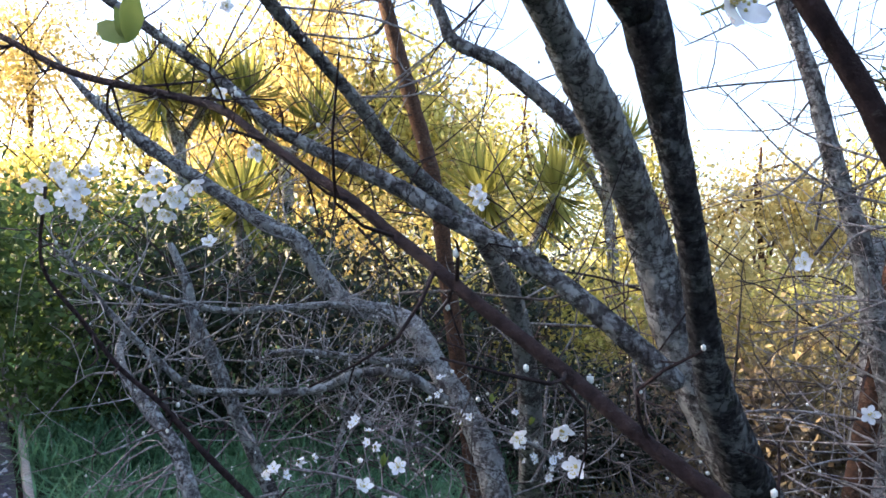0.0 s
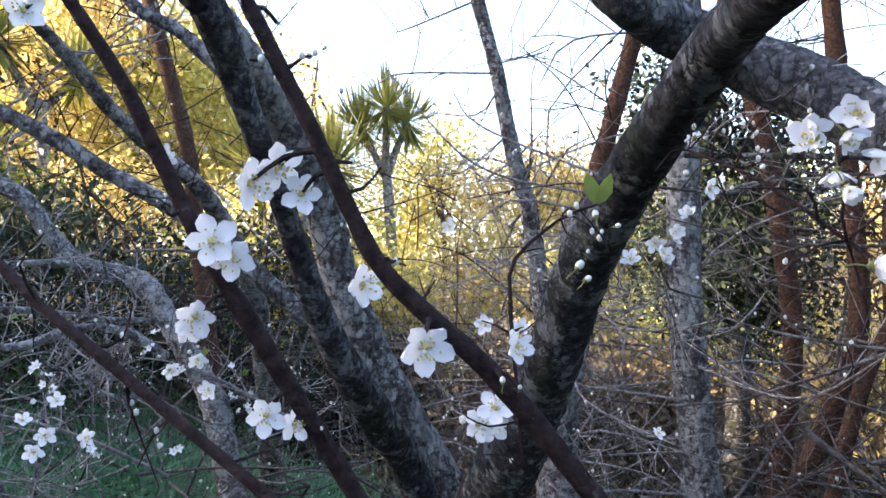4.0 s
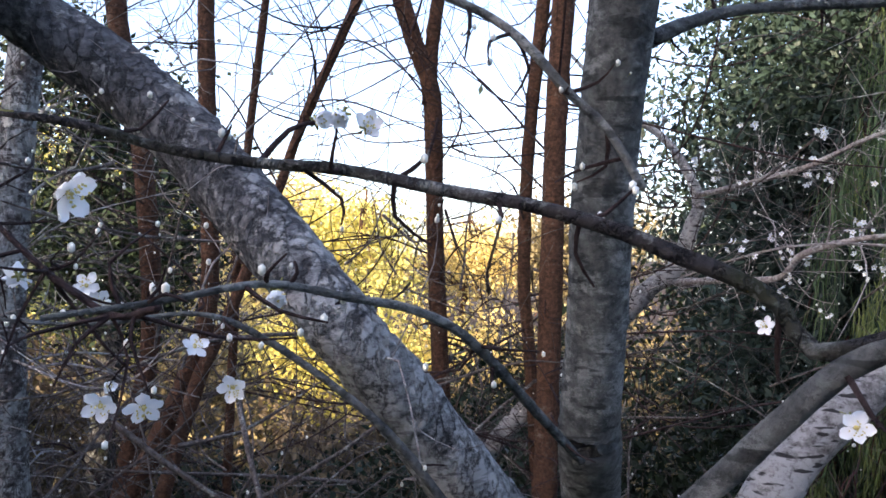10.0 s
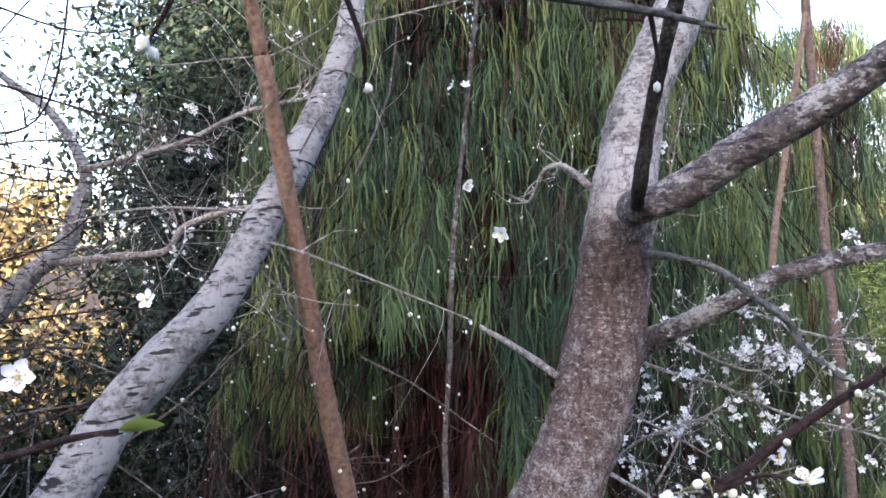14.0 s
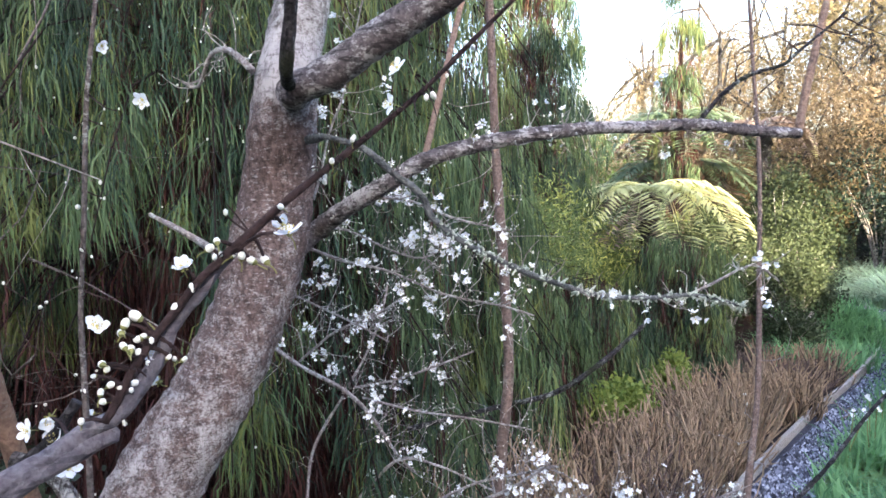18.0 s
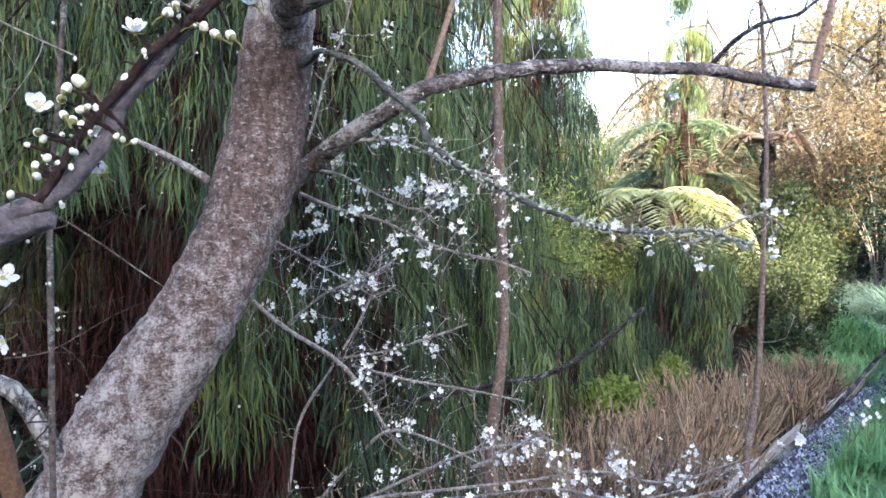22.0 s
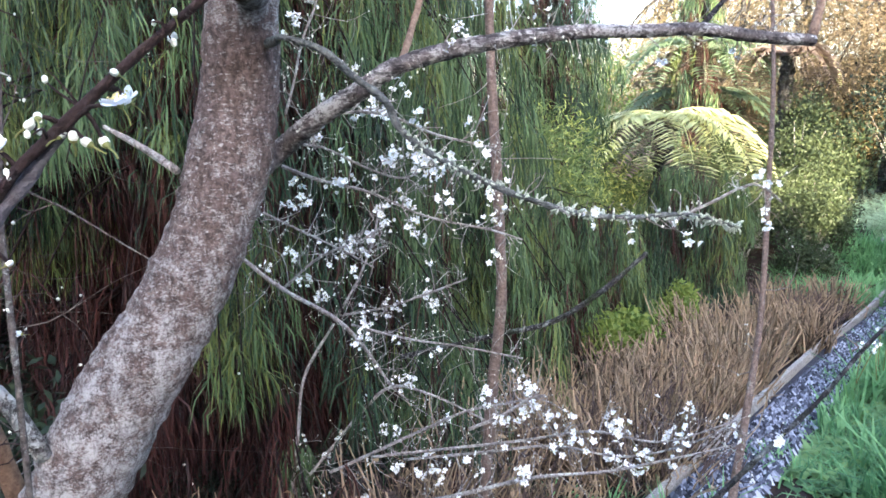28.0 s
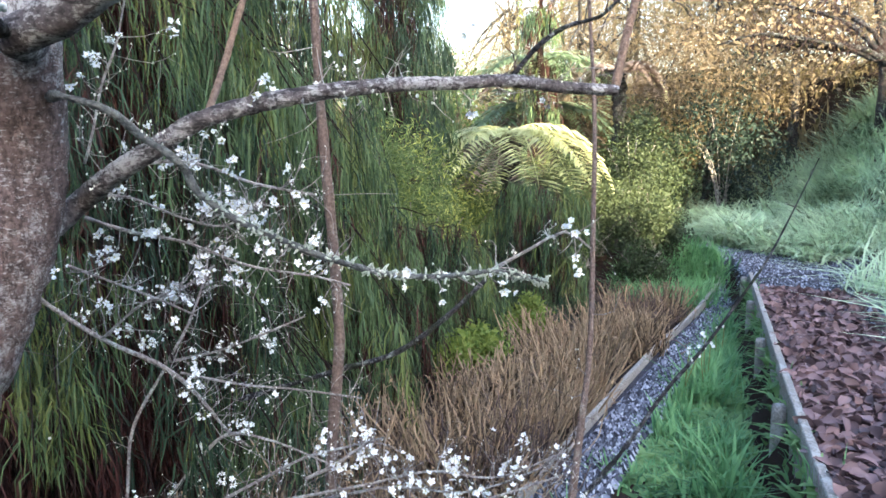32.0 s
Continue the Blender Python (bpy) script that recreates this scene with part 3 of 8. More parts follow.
    for i, (name, mat) in enumerate((("foliage", first), ("pale_foliage", pale), ("dead_shaded_foliage", WEEP_RED_SHADE), ("deep_foliage", deep))):
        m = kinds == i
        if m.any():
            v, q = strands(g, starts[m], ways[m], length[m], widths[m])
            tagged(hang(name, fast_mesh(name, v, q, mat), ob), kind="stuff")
    return ob


# ---- twigs, blossom and buds ----
def twig_tubes(g, points, count, length, radius, lift=0.2, sub=0, start=0.05, sides=4, step=0.05):
    """Side twigs off a branch line: tubes, and the ends with their directions."""
    c = curve(points, 0.02)
    d = np.gradient(c[:, :3], axis=0)
    d /= np.linalg.norm(d, axis=1, keepdims=True) + 1e-9
    tubes, ends = [], []
    for k in range(count):
        i = int(g.uniform(start, 0.99) * (len(c) - 1))
        p, r0 = c[i, :3], c[i, 3]
        w = across(d[i:i + 1], g)[0] * 0.9 + d[i] * g.uniform(-0.1, 0.7) + (0, 0, lift)
        w /= np.linalg.norm(w)
        n = length * g.uniform(0.35, 1.3)
        r = min(radius, r0 * 0.7)
        kink = any_way(g, 1)[0] * 0.22 * n
        mid, end = p + w * n * 0.5 + kink, p + w * n + any_way(g, 1)[0] * 0.15 * n
        line = [(*p, r), (*mid, r * 0.75), (*end, r * 0.4)]
        tubes.append(tube(line, sides, step, cap=False))
        ends.append((end, (end - mid) / np.linalg.norm(end - mid)))
        ends.append((mid, kink / (np.linalg.norm(kink) + 1e-9)))
        if sub:
            t2, e2 = twig_tubes(g, line, sub, length * 0.45, r * 0.6, lift, 0, 0.2, 3, 0.2)
            tubes += t2
            ends += e2
    return tubes, ends


def petal(g, tilt, size, fine=True):
    """One cupped, notched petal as a small grid, reaching out along +x."""
    m = 5 if fine else 3
    us, ws = np.linspace(0, 1, m), np.linspace(-1, 1, m)
    out = []
    for u in us:
        half = 0.40 * size * (math.sin(math.pi * min(1, u * 0.78 + 0.12)) ** 0.8) * (0.35 + 0.65 * u ** 0.5) * (1 if u < 0.99 else 0.62)
        for w in ws:
            x = (0.10 + 0.90 * u) * size - 0.07 * size * (u > 0.99) * (1 - abs(w)) - 0.08 * size * abs(w) ** 2 * u
            z = size * (0.12 * w * w * u + 0.10 * u * u + 0.03 * math.sin(7 * w + 5 * u + tilt * 9))
            out.append((x, half * w, z))
    v = np.array(out)
    ca, sa = math.cos(tilt), math.sin(tilt)
    v = np.stack([v[:, 0] * ca - v[:, 2] * sa, v[:, 1], v[:, 0] * sa + v[:, 2] * ca], -1)
    f = [(i * m + j, (i + 1) * m + j, (i + 1) * m + j + 1, i * m + j + 1) for i in range(m - 1) for j in range(m - 1)]
    return v, f


def turned(v, a):
    c, s = math.cos(a), math.sin(a)
    return np.stack([v[:, 0] * c - v[:, 1] * s, v[:, 0] * s + v[:, 1] * c, v[:, 2]], -1)


def ball(r, long, rings=4, sides=6):
    out = [(0, 0, -long)]
    for i in range(1, rings):
        a = math.pi * i / rings
        out += [(r * math.sin(a) * math.cos(2 * math.pi * k / sides), r * math.sin(a) * math.sin(2 * math.pi * k / sides), -long * math.cos(a)) for k in range(sides)]
    out.append((0, 0, long))
    f = [(0, 1 + (k + 1) % sides, 1 + k) for k in range(sides)]
    for i in range(rings - 2):
        f += [(1 + i * sides + k, 1 + i * sides + (k + 1) % sides, 1 + (i + 1) * sides + (k + 1) % sides, 1 + (i + 1) * sides + k) for k in range(sides)]
    e = len(out) - 1
    f += [(e, e - sides + k, e - sides + (k + 1) % sides) for k in range(sides)]
    return np.array(out), f


def blossom_mesh(name, seed, tilt, petals=5, fine=True):
    """An open plum flower one metre across, facing +z: petals, stamens, calyx and stalk."""
    g = np.random.default_rng(seed)
    vs, fs, mats, n = [], [], [], 0

    def add(v, f, mat):
        nonlocal n
        vs.append(v)
        fs.extend([tuple(int(k) + n for k in q) for q in f])
        mats.extend([mat] * len(f))
        n += len(v)

    for k in range(petals):
        v, f = petal(g, tilt + g.normal() * 0.10, 0.5 * g.uniform(0.92, 1.06), fine)
        add(turned(v, 2 * math.pi * k / 5 + g.normal() * 0.06), f, 0)
    for k in range(16 if fine else 3):
        a, r, h = g.uniform(0, 6.28), g.uniform(0.05, 0.22), g.uniform(0.16, 0.27)
        p = [(0.03 * math.cos(a), 0.03 * math.sin(a), 0.02, 0.006), (r * math.cos(a), r * math.sin(a), h, 0.005)]
        v, q = tube(p, 3, 0.2, cap=False)
        add(v, q.tolist(), 0)
        v, f = ball(0.027, 0.027, 3, 4)
        add(v + (r * math.cos(a), r * math.sin(a), h), f, 1)
    v, f = ball(0.085, 0.07, 4, 6)
    add(v + (0, 0, -0.04), f, 2)
    v, f = ball(0.075, 0.05, 4, 6)
    add(v + (0, 0, 0.045), f, 1)
    for k in range(5):
        a = 2 * math.pi * (k + 0.5) / 5
        v = np.array([(0.04, -0.05, -0.03), (0.04, 0.05, -0.03), (0.19, 0.03, -0.02), (0.19, -0.03, -0.02)])
        add(turned(v, a), [(0, 1, 2, 3)], 2)
    v, q = tube([(0, 0, -0.08, 0.022), (0.05, 0.02, -0.3, 0.018), (0.02, 0.05, -0.52, 0.02)], 5, 0.2, cap=False)
    add(v, q.tolist(), 2)
    me = mesh_of(name, np.vstack(vs), fs, PETAL)
    me.materials.append(STAMEN)
    me.materials.append(CALYX)
    me.polygons.foreach_set("material_index", mats)
    return me


def bud_mesh(name, open_=0.0):
    v, f = ball(0.29, 0.37, 7, 12)
    v2, f2 = ball(0.25, 0.26, 4, 8)
    v2 = v2 + (0, 0, -0.22)
    v3, q3 = tube([(0, 0, -0.45, 0.07), (0.1, 0.05, -0.9, 0.06), (0.05, 0.1, -1.3, 0.06)], 5, 0.3, cap=False)
    f3 = q3.tolist()
    me = mesh_of(name, np.vstack([v, v2, v3]), f + [tuple(k + len(v) for k in q) for q in f2] + [tuple(k + len(v) + len(v2) for k in q) for q in f3], BUD)
    me.materials.append(CALYX)
    me.polygons.foreach_set("material_index", [0] * len(f) + [1] * (len(f2) + len(f3)))
    return me


BLOSSOMS = [blossom_mesh("blossom", 1, 0.12), blossom_mesh("blossom", 2, 0.32), blossom_mesh("blossom", 3, 0.55), blossom_mesh("blossom", 4, 0.95), blossom_mesh("blossom", 5, 0.2)]
FAR_BLOSSOMS = [blossom_mesh("blossom", s, t, 5, False) for s, t in ((6, 0.15), (7, 0.35), (8, 0.6), (9, 0.95), (10, 0.25))]
BUD_MESH = bud_mesh("bud")
BROWN_BUD = BUD_MESH.copy()
BROWN_BUD.materials[0] = mottled("bud_scales_brown", [(0.13, 0.10, 0.075), (0.40, 0.37, 0.30)], 520, 0.8, 0.6, 0.001)


def facing(d, g):
    d = Vector(d).normalized()
    q = d.to_track_quat("Z", "Y").to_matrix().to_4x4()
    return q @ Matrix.Rotation(g.uniform(0, 6.28), 4, "Z")


def set_in(name, me, parent, at, turn, size, label=""):
    ob = new(name, me)
    ob.parent = parent
    base = parent.location if parent.type == "EMPTY" else Vector()
    ob.matrix_local = Matrix.Translation(Vector(at) - base) @ turn @ Matrix.Diagonal((size, size, size, 1))
    if label:
        tagged(ob, label)
    return ob


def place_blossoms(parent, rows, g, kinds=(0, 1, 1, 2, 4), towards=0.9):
    """Open flowers at rows (x, y, z, width), turned more or less to face the camera's place."""
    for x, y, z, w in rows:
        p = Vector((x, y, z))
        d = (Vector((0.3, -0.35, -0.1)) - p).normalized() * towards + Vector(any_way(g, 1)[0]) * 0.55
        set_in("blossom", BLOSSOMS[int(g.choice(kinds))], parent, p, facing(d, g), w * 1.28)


def place_buds(parent, rows, g, me=None):
    for x, y, z, w in rows:
        d = Vector(any_way(g, 1)[0]) + Vector((0, 0, 0.9))
        set_in("bud", me or BUD_MESH, parent, (x, y, z), facing(d, g), w * 0.6)


def stalks(parent, rows, points, mat, thick=1.0):
    """Short bowed spurs from the branch line to each flower or bud beside it."""
    c = curve(points, 0.01)[:, :3]
    tubes = []
    for x, y, z, w in rows:
        e = np.array((x, y, z))
        p = c[np.argmin(np.linalg.norm(c - e, axis=1))]
        n = np.linalg.norm(e - p)
        if 0.006 < n < 0.055:
            tubes.append(tube([(*p, 0.0019 * thick), (*((p + e) / 2 + (0, 0, 0.12 * n)), 0.0015 * thick), (*e, 0.0012 * thick)], 5, 0.02, cap=False))
    if tubes:
        tagged(hang("spur_growth", fast_mesh("spur_growth", *joined(tubes), mat, True), parent), kind="stuff")


def dressed(parent, points, g, twigs, length, flowers, buds, mat, size=0.021, radius=0.0016, sub=0, bunch=1, lift=0.15):
    """Side twigs on a branch with flowers (objects) and small buds (one joined piece)."""
    tubes, ends = twig_tubes(g, points, twigs, length, radius, lift, sub)
    tagged(hang("spray", fast_mesh("spray", *joined(tubes), mat, True), parent), kind="stuff")
    order = g.permutation(len(ends))
    n = 0
    while n < flowers:
        e, d = ends[order[g.integers(0, max(1, min(len(order), flowers)))]]
        for k in range(int(g.integers(1, bunch + 1))):
            at = e + any_way(g, 1)[0] * size * (0.4 if bunch == 1 else 0.8)
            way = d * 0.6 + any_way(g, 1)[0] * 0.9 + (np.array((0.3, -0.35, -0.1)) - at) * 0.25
            set_in("blossom", FAR_BLOSSOMS[int(g.integers(0, 5))], parent, at, facing(way, g), size * g.uniform(0.85, 1.15))
            n += 1
    if buds:
        bv, bf = ball(0.0019, 0.0025, 3, 5)
        vs, fs = [], []
        for k in range(buds):
            e, d = ends[int(g.integers(0, len(ends)))]
            vs.append(bv * g.uniform(0.6, 1.25) + e + any_way(g, 1)[0] * 0.003)
            fs += [tuple(i + k * len(bv) for i in q) for q in bf]
        tagged(hang("bud_growth", mesh_of("bud_growth", np.vstack(vs), fs, BUD), parent), kind="stuff")


def leaf_pair(parent, at, way, g, size, count=3):
    """A few fresh leaves at a twig's end, each a folded, pointed blade."""
    for k in range(count):
        d = np.array(way) / np.linalg.norm(way) + any_way(g, 1)[0] * 0.6
        d /= np.linalg.norm(d)
        me_v, me_f = [], []
        for i, (u, h) in enumerate(((0, 0.02), (0.2, 0.17), (0.5, 0.24), (0.8, 0.15), (1, 0.01))):
            me_v += [(u, -h, 0.25 * h - 0.12 * u * u), (u, 0, -0.12 * u * u), (u, h, 0.25 * h - 0.12 * u * u)]
        for i in range(4):
            a = i * 3
            me_f += [(a, a + 3, a + 4, a + 1), (a + 1, a + 4, a + 5, a + 2)]
        q = Vector(d).to_track_quat("X", "Z").to_matrix().to_4x4() @ Matrix.Rotation(g.uniform(0, 6.28), 4, "X")
        set_in("leaf", mesh_of("leaf", me_v, me_f, LEAF_NEW), parent, at, q, size * g.uniform(0.7, 1.1))


def down(points, spread=0.0, more=1.25):
    """The line carried on from its lower end into the ground."""
    x, y, z, r = points[-1]
    px, py = points[-2][:2]
    h = on_ground(x, y)
    k = min(0.35, abs(z - h) * 0.2)
    n = math.hypot(x - px, y - py) + 1e-6
    ux, uy = (x - px) / n, (y - py) / n
    return list(points) + [(x + ux * k * 0.6, y + uy * k * 0.6, (z + h) / 2, r * 1.08), (x + ux * k, y + uy * k, h - 0.12, r * more)]


def twiggy(parent, points, g, count, length, mat, sub=3, radius=0.004, lift=0.5, buds=0, start=0.05):
    tubes, ends = twig_tubes(g, points, count, length, radius, lift, sub, start)
    tagged(hang("spray", fast_mesh("spray", *joined(tubes), mat, True), parent), kind="stuff")
    if buds:
        bv, bf = ball(0.0026, 0.0032, 3, 5)
        vs, fs = [], []
        for k in range(buds):
            e, d = ends[int(g.integers(0, len(ends)))]
            vs.append(bv * g.uniform(0.6, 1.4) + e + any_way(g, 1)[0] * 0.005)
            fs += [tuple(i + k * len(bv) for i in q) for q in bf]
        tagged(hang("bud_growth", mesh_of("bud_growth", np.vstack(vs), fs, BUD), parent), kind="stuff")


# ---- the leaning plum by the path ----
g = np.random.default_rng(101)
P_MAIN = [(1.873, -0.639, -0.952, 0.0913), (1.88, -0.708, -0.91, 0.0909), (1.89, -0.786, -0.779, 0.0904), (1.89, -0.882, -0.641, 0.0835), (1.898, -0.965, -0.485, 0.0808), (1.913, -1.009, -0.369, 0.0829), (1.932, -1.050, -0.214, 0.0801), (1.949, -1.066, -0.093, 0.0791), (1.972, -1.073, 0.031, 0.0786)]
plum_main = thing("plum_tree", (1.62, -0.42, on_ground(1.62, -0.42)), "leaning old plum tree with lichen-spotted brown bark and white blossom", "tree")
P_TOP = [(1.841, -1.046, -0.139, 0.0644), (1.871, -1.056, -0.022, 0.0674), (1.894, -1.088, 0.098, 0.0597), (1.924, -1.130, 0.213, 0.0551), (1.983, -1.214, 0.343, 0.0566), (2.063, -1.298, 0.451, 0.0578), (2.468, -1.722, 0.995, 0.0578)]
limb("trunk", [(1.777, -0.312, -2.2, 0.15), (1.807, -0.402, -1.78, 0.112), (1.843, -0.512, -1.42, 0.101), (1.862, -0.587, -1.2, 0.096), (1.874, -0.652, -1.03, 0.0925)] + P_MAIN[1:-2] + P_TOP[1:3], BARK_MAIN, plum_main, 24, 0.015, 0.035)
limb("upper_trunk", [(*P_TOP[1][:3], P_TOP[1][3] * 0.8), (*P_TOP[2][:3], P_TOP[2][3] * 1.06)] + P_TOP[3:], BARK_PALE, plum_main, 20, 0.015, 0.03, "pale grey upper trunk")
limb("limb", [(1.87, -1.075, -0.025, 0.036), (1.79, -1.05, -0.03, 0.034), (1.719, -1.027, -0.033, 0.0317), (1.644, -1.074, -0.008, 0.0324), (1.564, -1.145, 0.051, 0.0320), (1.488, -1.209, 0.097, 0.0297), (1.420, -1.269, 0.148, 0.0268), (1.356, -1.324, 0.195, 0.0249), (1.302, -1.349, 0.214, 0.0227), (0.784, -1.590, 0.397, 0.0227)], BARK_BAND, plum_main, 16, 0.015, 0.04)
limb("limb", [(1.84, -1.075, -0.011, 0.013), (1.630, -0.986, -0.024, 0.0118), (1.554, -0.975, 0.086, 0.0111), (1.483, -0.963, 0.160, 0.0113), (1.415, -0.955, 0.225, 0.0114), (1.126, -0.919, 0.499, 0.0114)], BARK_DARK, plum_main, 10)
P_K4, P_K5 = [(1.995, -1.152, -0.325, 0.0261), (1.883, -1.193, -0.265, 0.0238), (1.783, -1.250, -0.212, 0.0218), (1.738, -1.300, -0.172, 0.0206), (1.696, -1.382, -0.143, 0.0198), (1.638, -1.504, -0.119, 0.0180), (1.599, -1.657, -0.103, 0.0166), (1.579, -1.783, -0.100, 0.0161), (1.554, -1.916, -0.094, 0.0155), (1.527, -2.060, -0.107, 0.0150), (1.504, -2.206, -0.113, 0.0143)], [(1.666, -1.072, -0.125, 0.0070), (1.633, -1.130, -0.148, 0.0089), (1.609, -1.171, -0.189, 0.0099), (1.578, -1.220, -0.235, 0.0100), (1.569, -1.241, -0.281, 0.0092), (1.537, -1.291, -0.329, 0.0084), (1.494, -1.359, -0.370, 0.0085), (1.457, -1.422, -0.402, 0.0076), (1.408, -1.503, -0.430, 0.0072), (1.366, -1.580, -0.439, 0.0068), (1.319, -1.668, -0.435, 0.0059), (1.273, -1.747, -0.459, 0.0040)]
k4 = limb("limb", [(1.96, -1.07, -0.38, 0.024)] + [(x, y, z, r * 0.86) for x, y, z, r in P_K4], BARK_BAND, plum_main, 14, 0.012, 0.06, "level limb with banded grey lichen")
k5 = limb("branch", [(1.86, -1.09, -0.12, 0.010), (1.76, -1.085, -0.122, 0.0085)] + [(x, y, z, r * 0.7) for x, y, z, r in P_K5], BARK_SLATE, plum_main, 8, 0.012, 0.14, "thin branch crusted with pale green lichen")
MAIN_TWIGS = [([(2.254, -1.215, -0.383, 0.0054), (2.216, -1.303, -0.422, 0.0046), (2.159, -1.416, -0.455, 0.0037), (2.088, -1.540, -0.518, 0.0033), (2.008, -1.682, -0.554, 0.0029), (1.978, -1.761, -0.583, 0.0024)], 34, 0.11, 100, 120), ([(2.046, -1.177, -0.295, 0.0048), (2.024, -1.299, -0.254, 0.0041), (2.007, -1.403, -0.259, 0.0034), (1.972, -1.517, -0.308, 0.0035), (1.926, -1.649, -0.341, 0.0027)], 30, 0.10, 64, 90), ([(2.914, -1.192, -0.678, 0.0083), (2.975, -1.237, -0.732, 0.0074), (2.943, -1.378, -0.865, 0.0076), (2.887, -1.553, -0.988, 0.0079), (2.884, -1.659, -1.114, 0.0068), (2.885, -1.753, -1.268, 0.0056), (2.902, -1.841, -1.365, 0.0043)], 26, 0.16, 34, 80), ([(3.085, -1.611, -1.052, 0.0057), (3.052, -1.694, -0.910, 0.0049), (3.034, -1.763, -0.747, 0.0042), (3.036, -1.794, -0.624, 0.0035)], 18, 0.12, 26, 40), ([(3.073, -1.356, -2.010, 0.0071), (3.109, -1.448, -1.520, 0.0071), (3.127, -1.494, -1.275, 0.0064), (3.084, -1.610, -1.062, 0.0057)], 8, 0.10, 8, 20), ([(3.171, -1.406, -1.810, 0.0069), (2.964, -1.556, -1.502, 0.0069), (2.880, -1.618, -1.377, 0.0061), (2.774, -1.710, -1.240, 0.0060), (2.630, -1.811, -1.241, 0.0046), (2.460, -1.932, -1.298, 0.0039)], 30, 0.16, 76, 80), ([(3.025, -1.615, -1.016, 0.0049), (2.917, -1.765, -0.979, 0.0042), (2.824, -1.901, -0.921, 0.0042), (2.744, -2.020, -0.864, 0.0035)], 26, 0.13, 64, 70),
              ([(2.152, -1.198, -0.322, 0.0038), (2.155, -1.294, -0.336, 0.0035), (2.140, -1.401, -0.390, 0.0032), (2.132, -1.507, -0.420, 0.0028), (2.139, -1.618, -0.360, 0.0024)], 30, 0.10, 50, 80), ([(2.772, -1.469, -1.515, 0.0056), (2.564, -1.616, -1.358, 0.0056), (2.459, -1.690, -1.279, 0.0048), (2.338, -1.789, -1.190, 0.0041), (2.215, -1.879, -1.136, 0.0035), (2.116, -1.937, -1.092, 0.0028)], 24, 0.12, 46, 60), ([(2.498, -1.637, -1.388, 0.0047), (2.279, -1.829, -1.314, 0.0047), (2.116, -1.972, -1.259, 0.0040), (1.952, -2.101, -1.255, 0.0034), (1.812, -2.218, -1.183, 0.0033), (1.718, -2.281, -1.099, 0.0027)], 30, 0.11, 60, 70), ([(2.800, -1.581, -0.991, 0.0051), (2.648, -1.713, -1.020, 0.0044), (2.491, -1.858, -1.031, 0.0038), (2.335, -1.997, -1.049, 0.0031)], 26, 0.13, 44, 70), ([(2.769, -1.340, -0.819, 0.0047), (2.673, -1.439, -0.710, 0.0041), (2.563, -1.543, -0.646, 0.0034), (2.486, -1.604, -0.583, 0.0028)], 26, 0.14, 36, 70), ([(2.427, -1.202, -0.521, 0.0039), (2.421, -1.304, -0.579, 0.0035), (2.409, -1.412, -0.640, 0.0031), (2.401, -1.514, -0.705, 0.0027)], 20, 0.12, 22, 50), ([(2.222, -1.419, -1.385, 0.0064), (2.067, -1.663, -1.304, 0.0064), (1.973, -1.809, -1.256, 0.0055), (1.871, -1.962, -1.232, 0.0046), (1.781, -2.100, -1.192, 0.0038), (1.693, -2.234, -1.146, 0.0030)], 34, 0.10, 70, 70), ([(2.183, -1.711, -1.174, 0.0058), (2.123, -1.772, -1.129, 0.0049), (2.061, -1.847, -1.062, 0.0040), (2.017, -1.865, -1.042, 0.0032)], 26, 0.09, 40, 60),
              ([(2.161, -1.206, -0.254, 0.0034), (2.172, -1.233, -0.181, 0.0030), (2.186, -1.263, -0.081, 0.0030), (2.191, -1.303, 0.007, 0.0026), (2.206, -1.334, 0.109, 0.0022), (2.232, -1.391, 0.299, 0.0022)], 20, 0.10, 34, 50), ([(1.474, -1.778, -0.477, 0.0040), (1.439, -1.869, -0.434, 0.0034), (1.414, -1.942, -0.404, 0.0029), (1.390, -1.995, -0.443, 0.0024)], 14, 0.05, 18, 20), ([(2.477, -1.516, -1.341, 0.0051), (2.258, -1.706, -1.263, 0.0051), (2.099, -1.843, -1.206, 0.0044), (1.946, -1.974, -1.146, 0.0038), (1.792, -2.091, -1.142, 0.0032), (1.654, -2.211, -1.054, 0.0026)], 40, 0.12, 70, 90)]
for pts, twigs, length, flowers, buds in MAIN_TWIGS:
    ob = limb("branch", pts, BARK_GTWIG, plum_main, 6, 0.03)
    dressed(ob, pts, g, int(twigs * 1.1), length * 1.1, int(flowers * 0.8), int(buds * 1.5), BARK_GTWIG, 0.025, 0.0015, 2, 6)
dressed(k4, P_K4, g, 44, 0.08, 34, 110, BARK_GTWIG, 0.020, 0.0015, 2, 3, -0.1)
dressed(k5, P_K5, g, 34, 0.05, 16, 40, BARK_GTWIG, 0.020, 0.0014, 1, 2)
ob = limb("branch", [(1.859, -1.373, -0.162, 0.0079), (1.974, -1.462, -0.053, 0.0080), (2.089, -1.568, 0.112, 0.0079), (2.392, -1.847, 0.548, 0.0079)], BARK_TAN, plum_main, 8)
ob = limb("branch", [(1.569, -1.930, -0.093, 0.0060), (1.559, -2.004, -0.022, 0.0055), (1.545, -2.077, 0.024, 0.0050), (1.518, -2.159, 0.048, 0.0044), (1.516, -2.213, 0.083, 0.0032), (1.508, -2.382, 0.189, 0.0032)], BARK_DARK, plum_main, 6, 0.02)
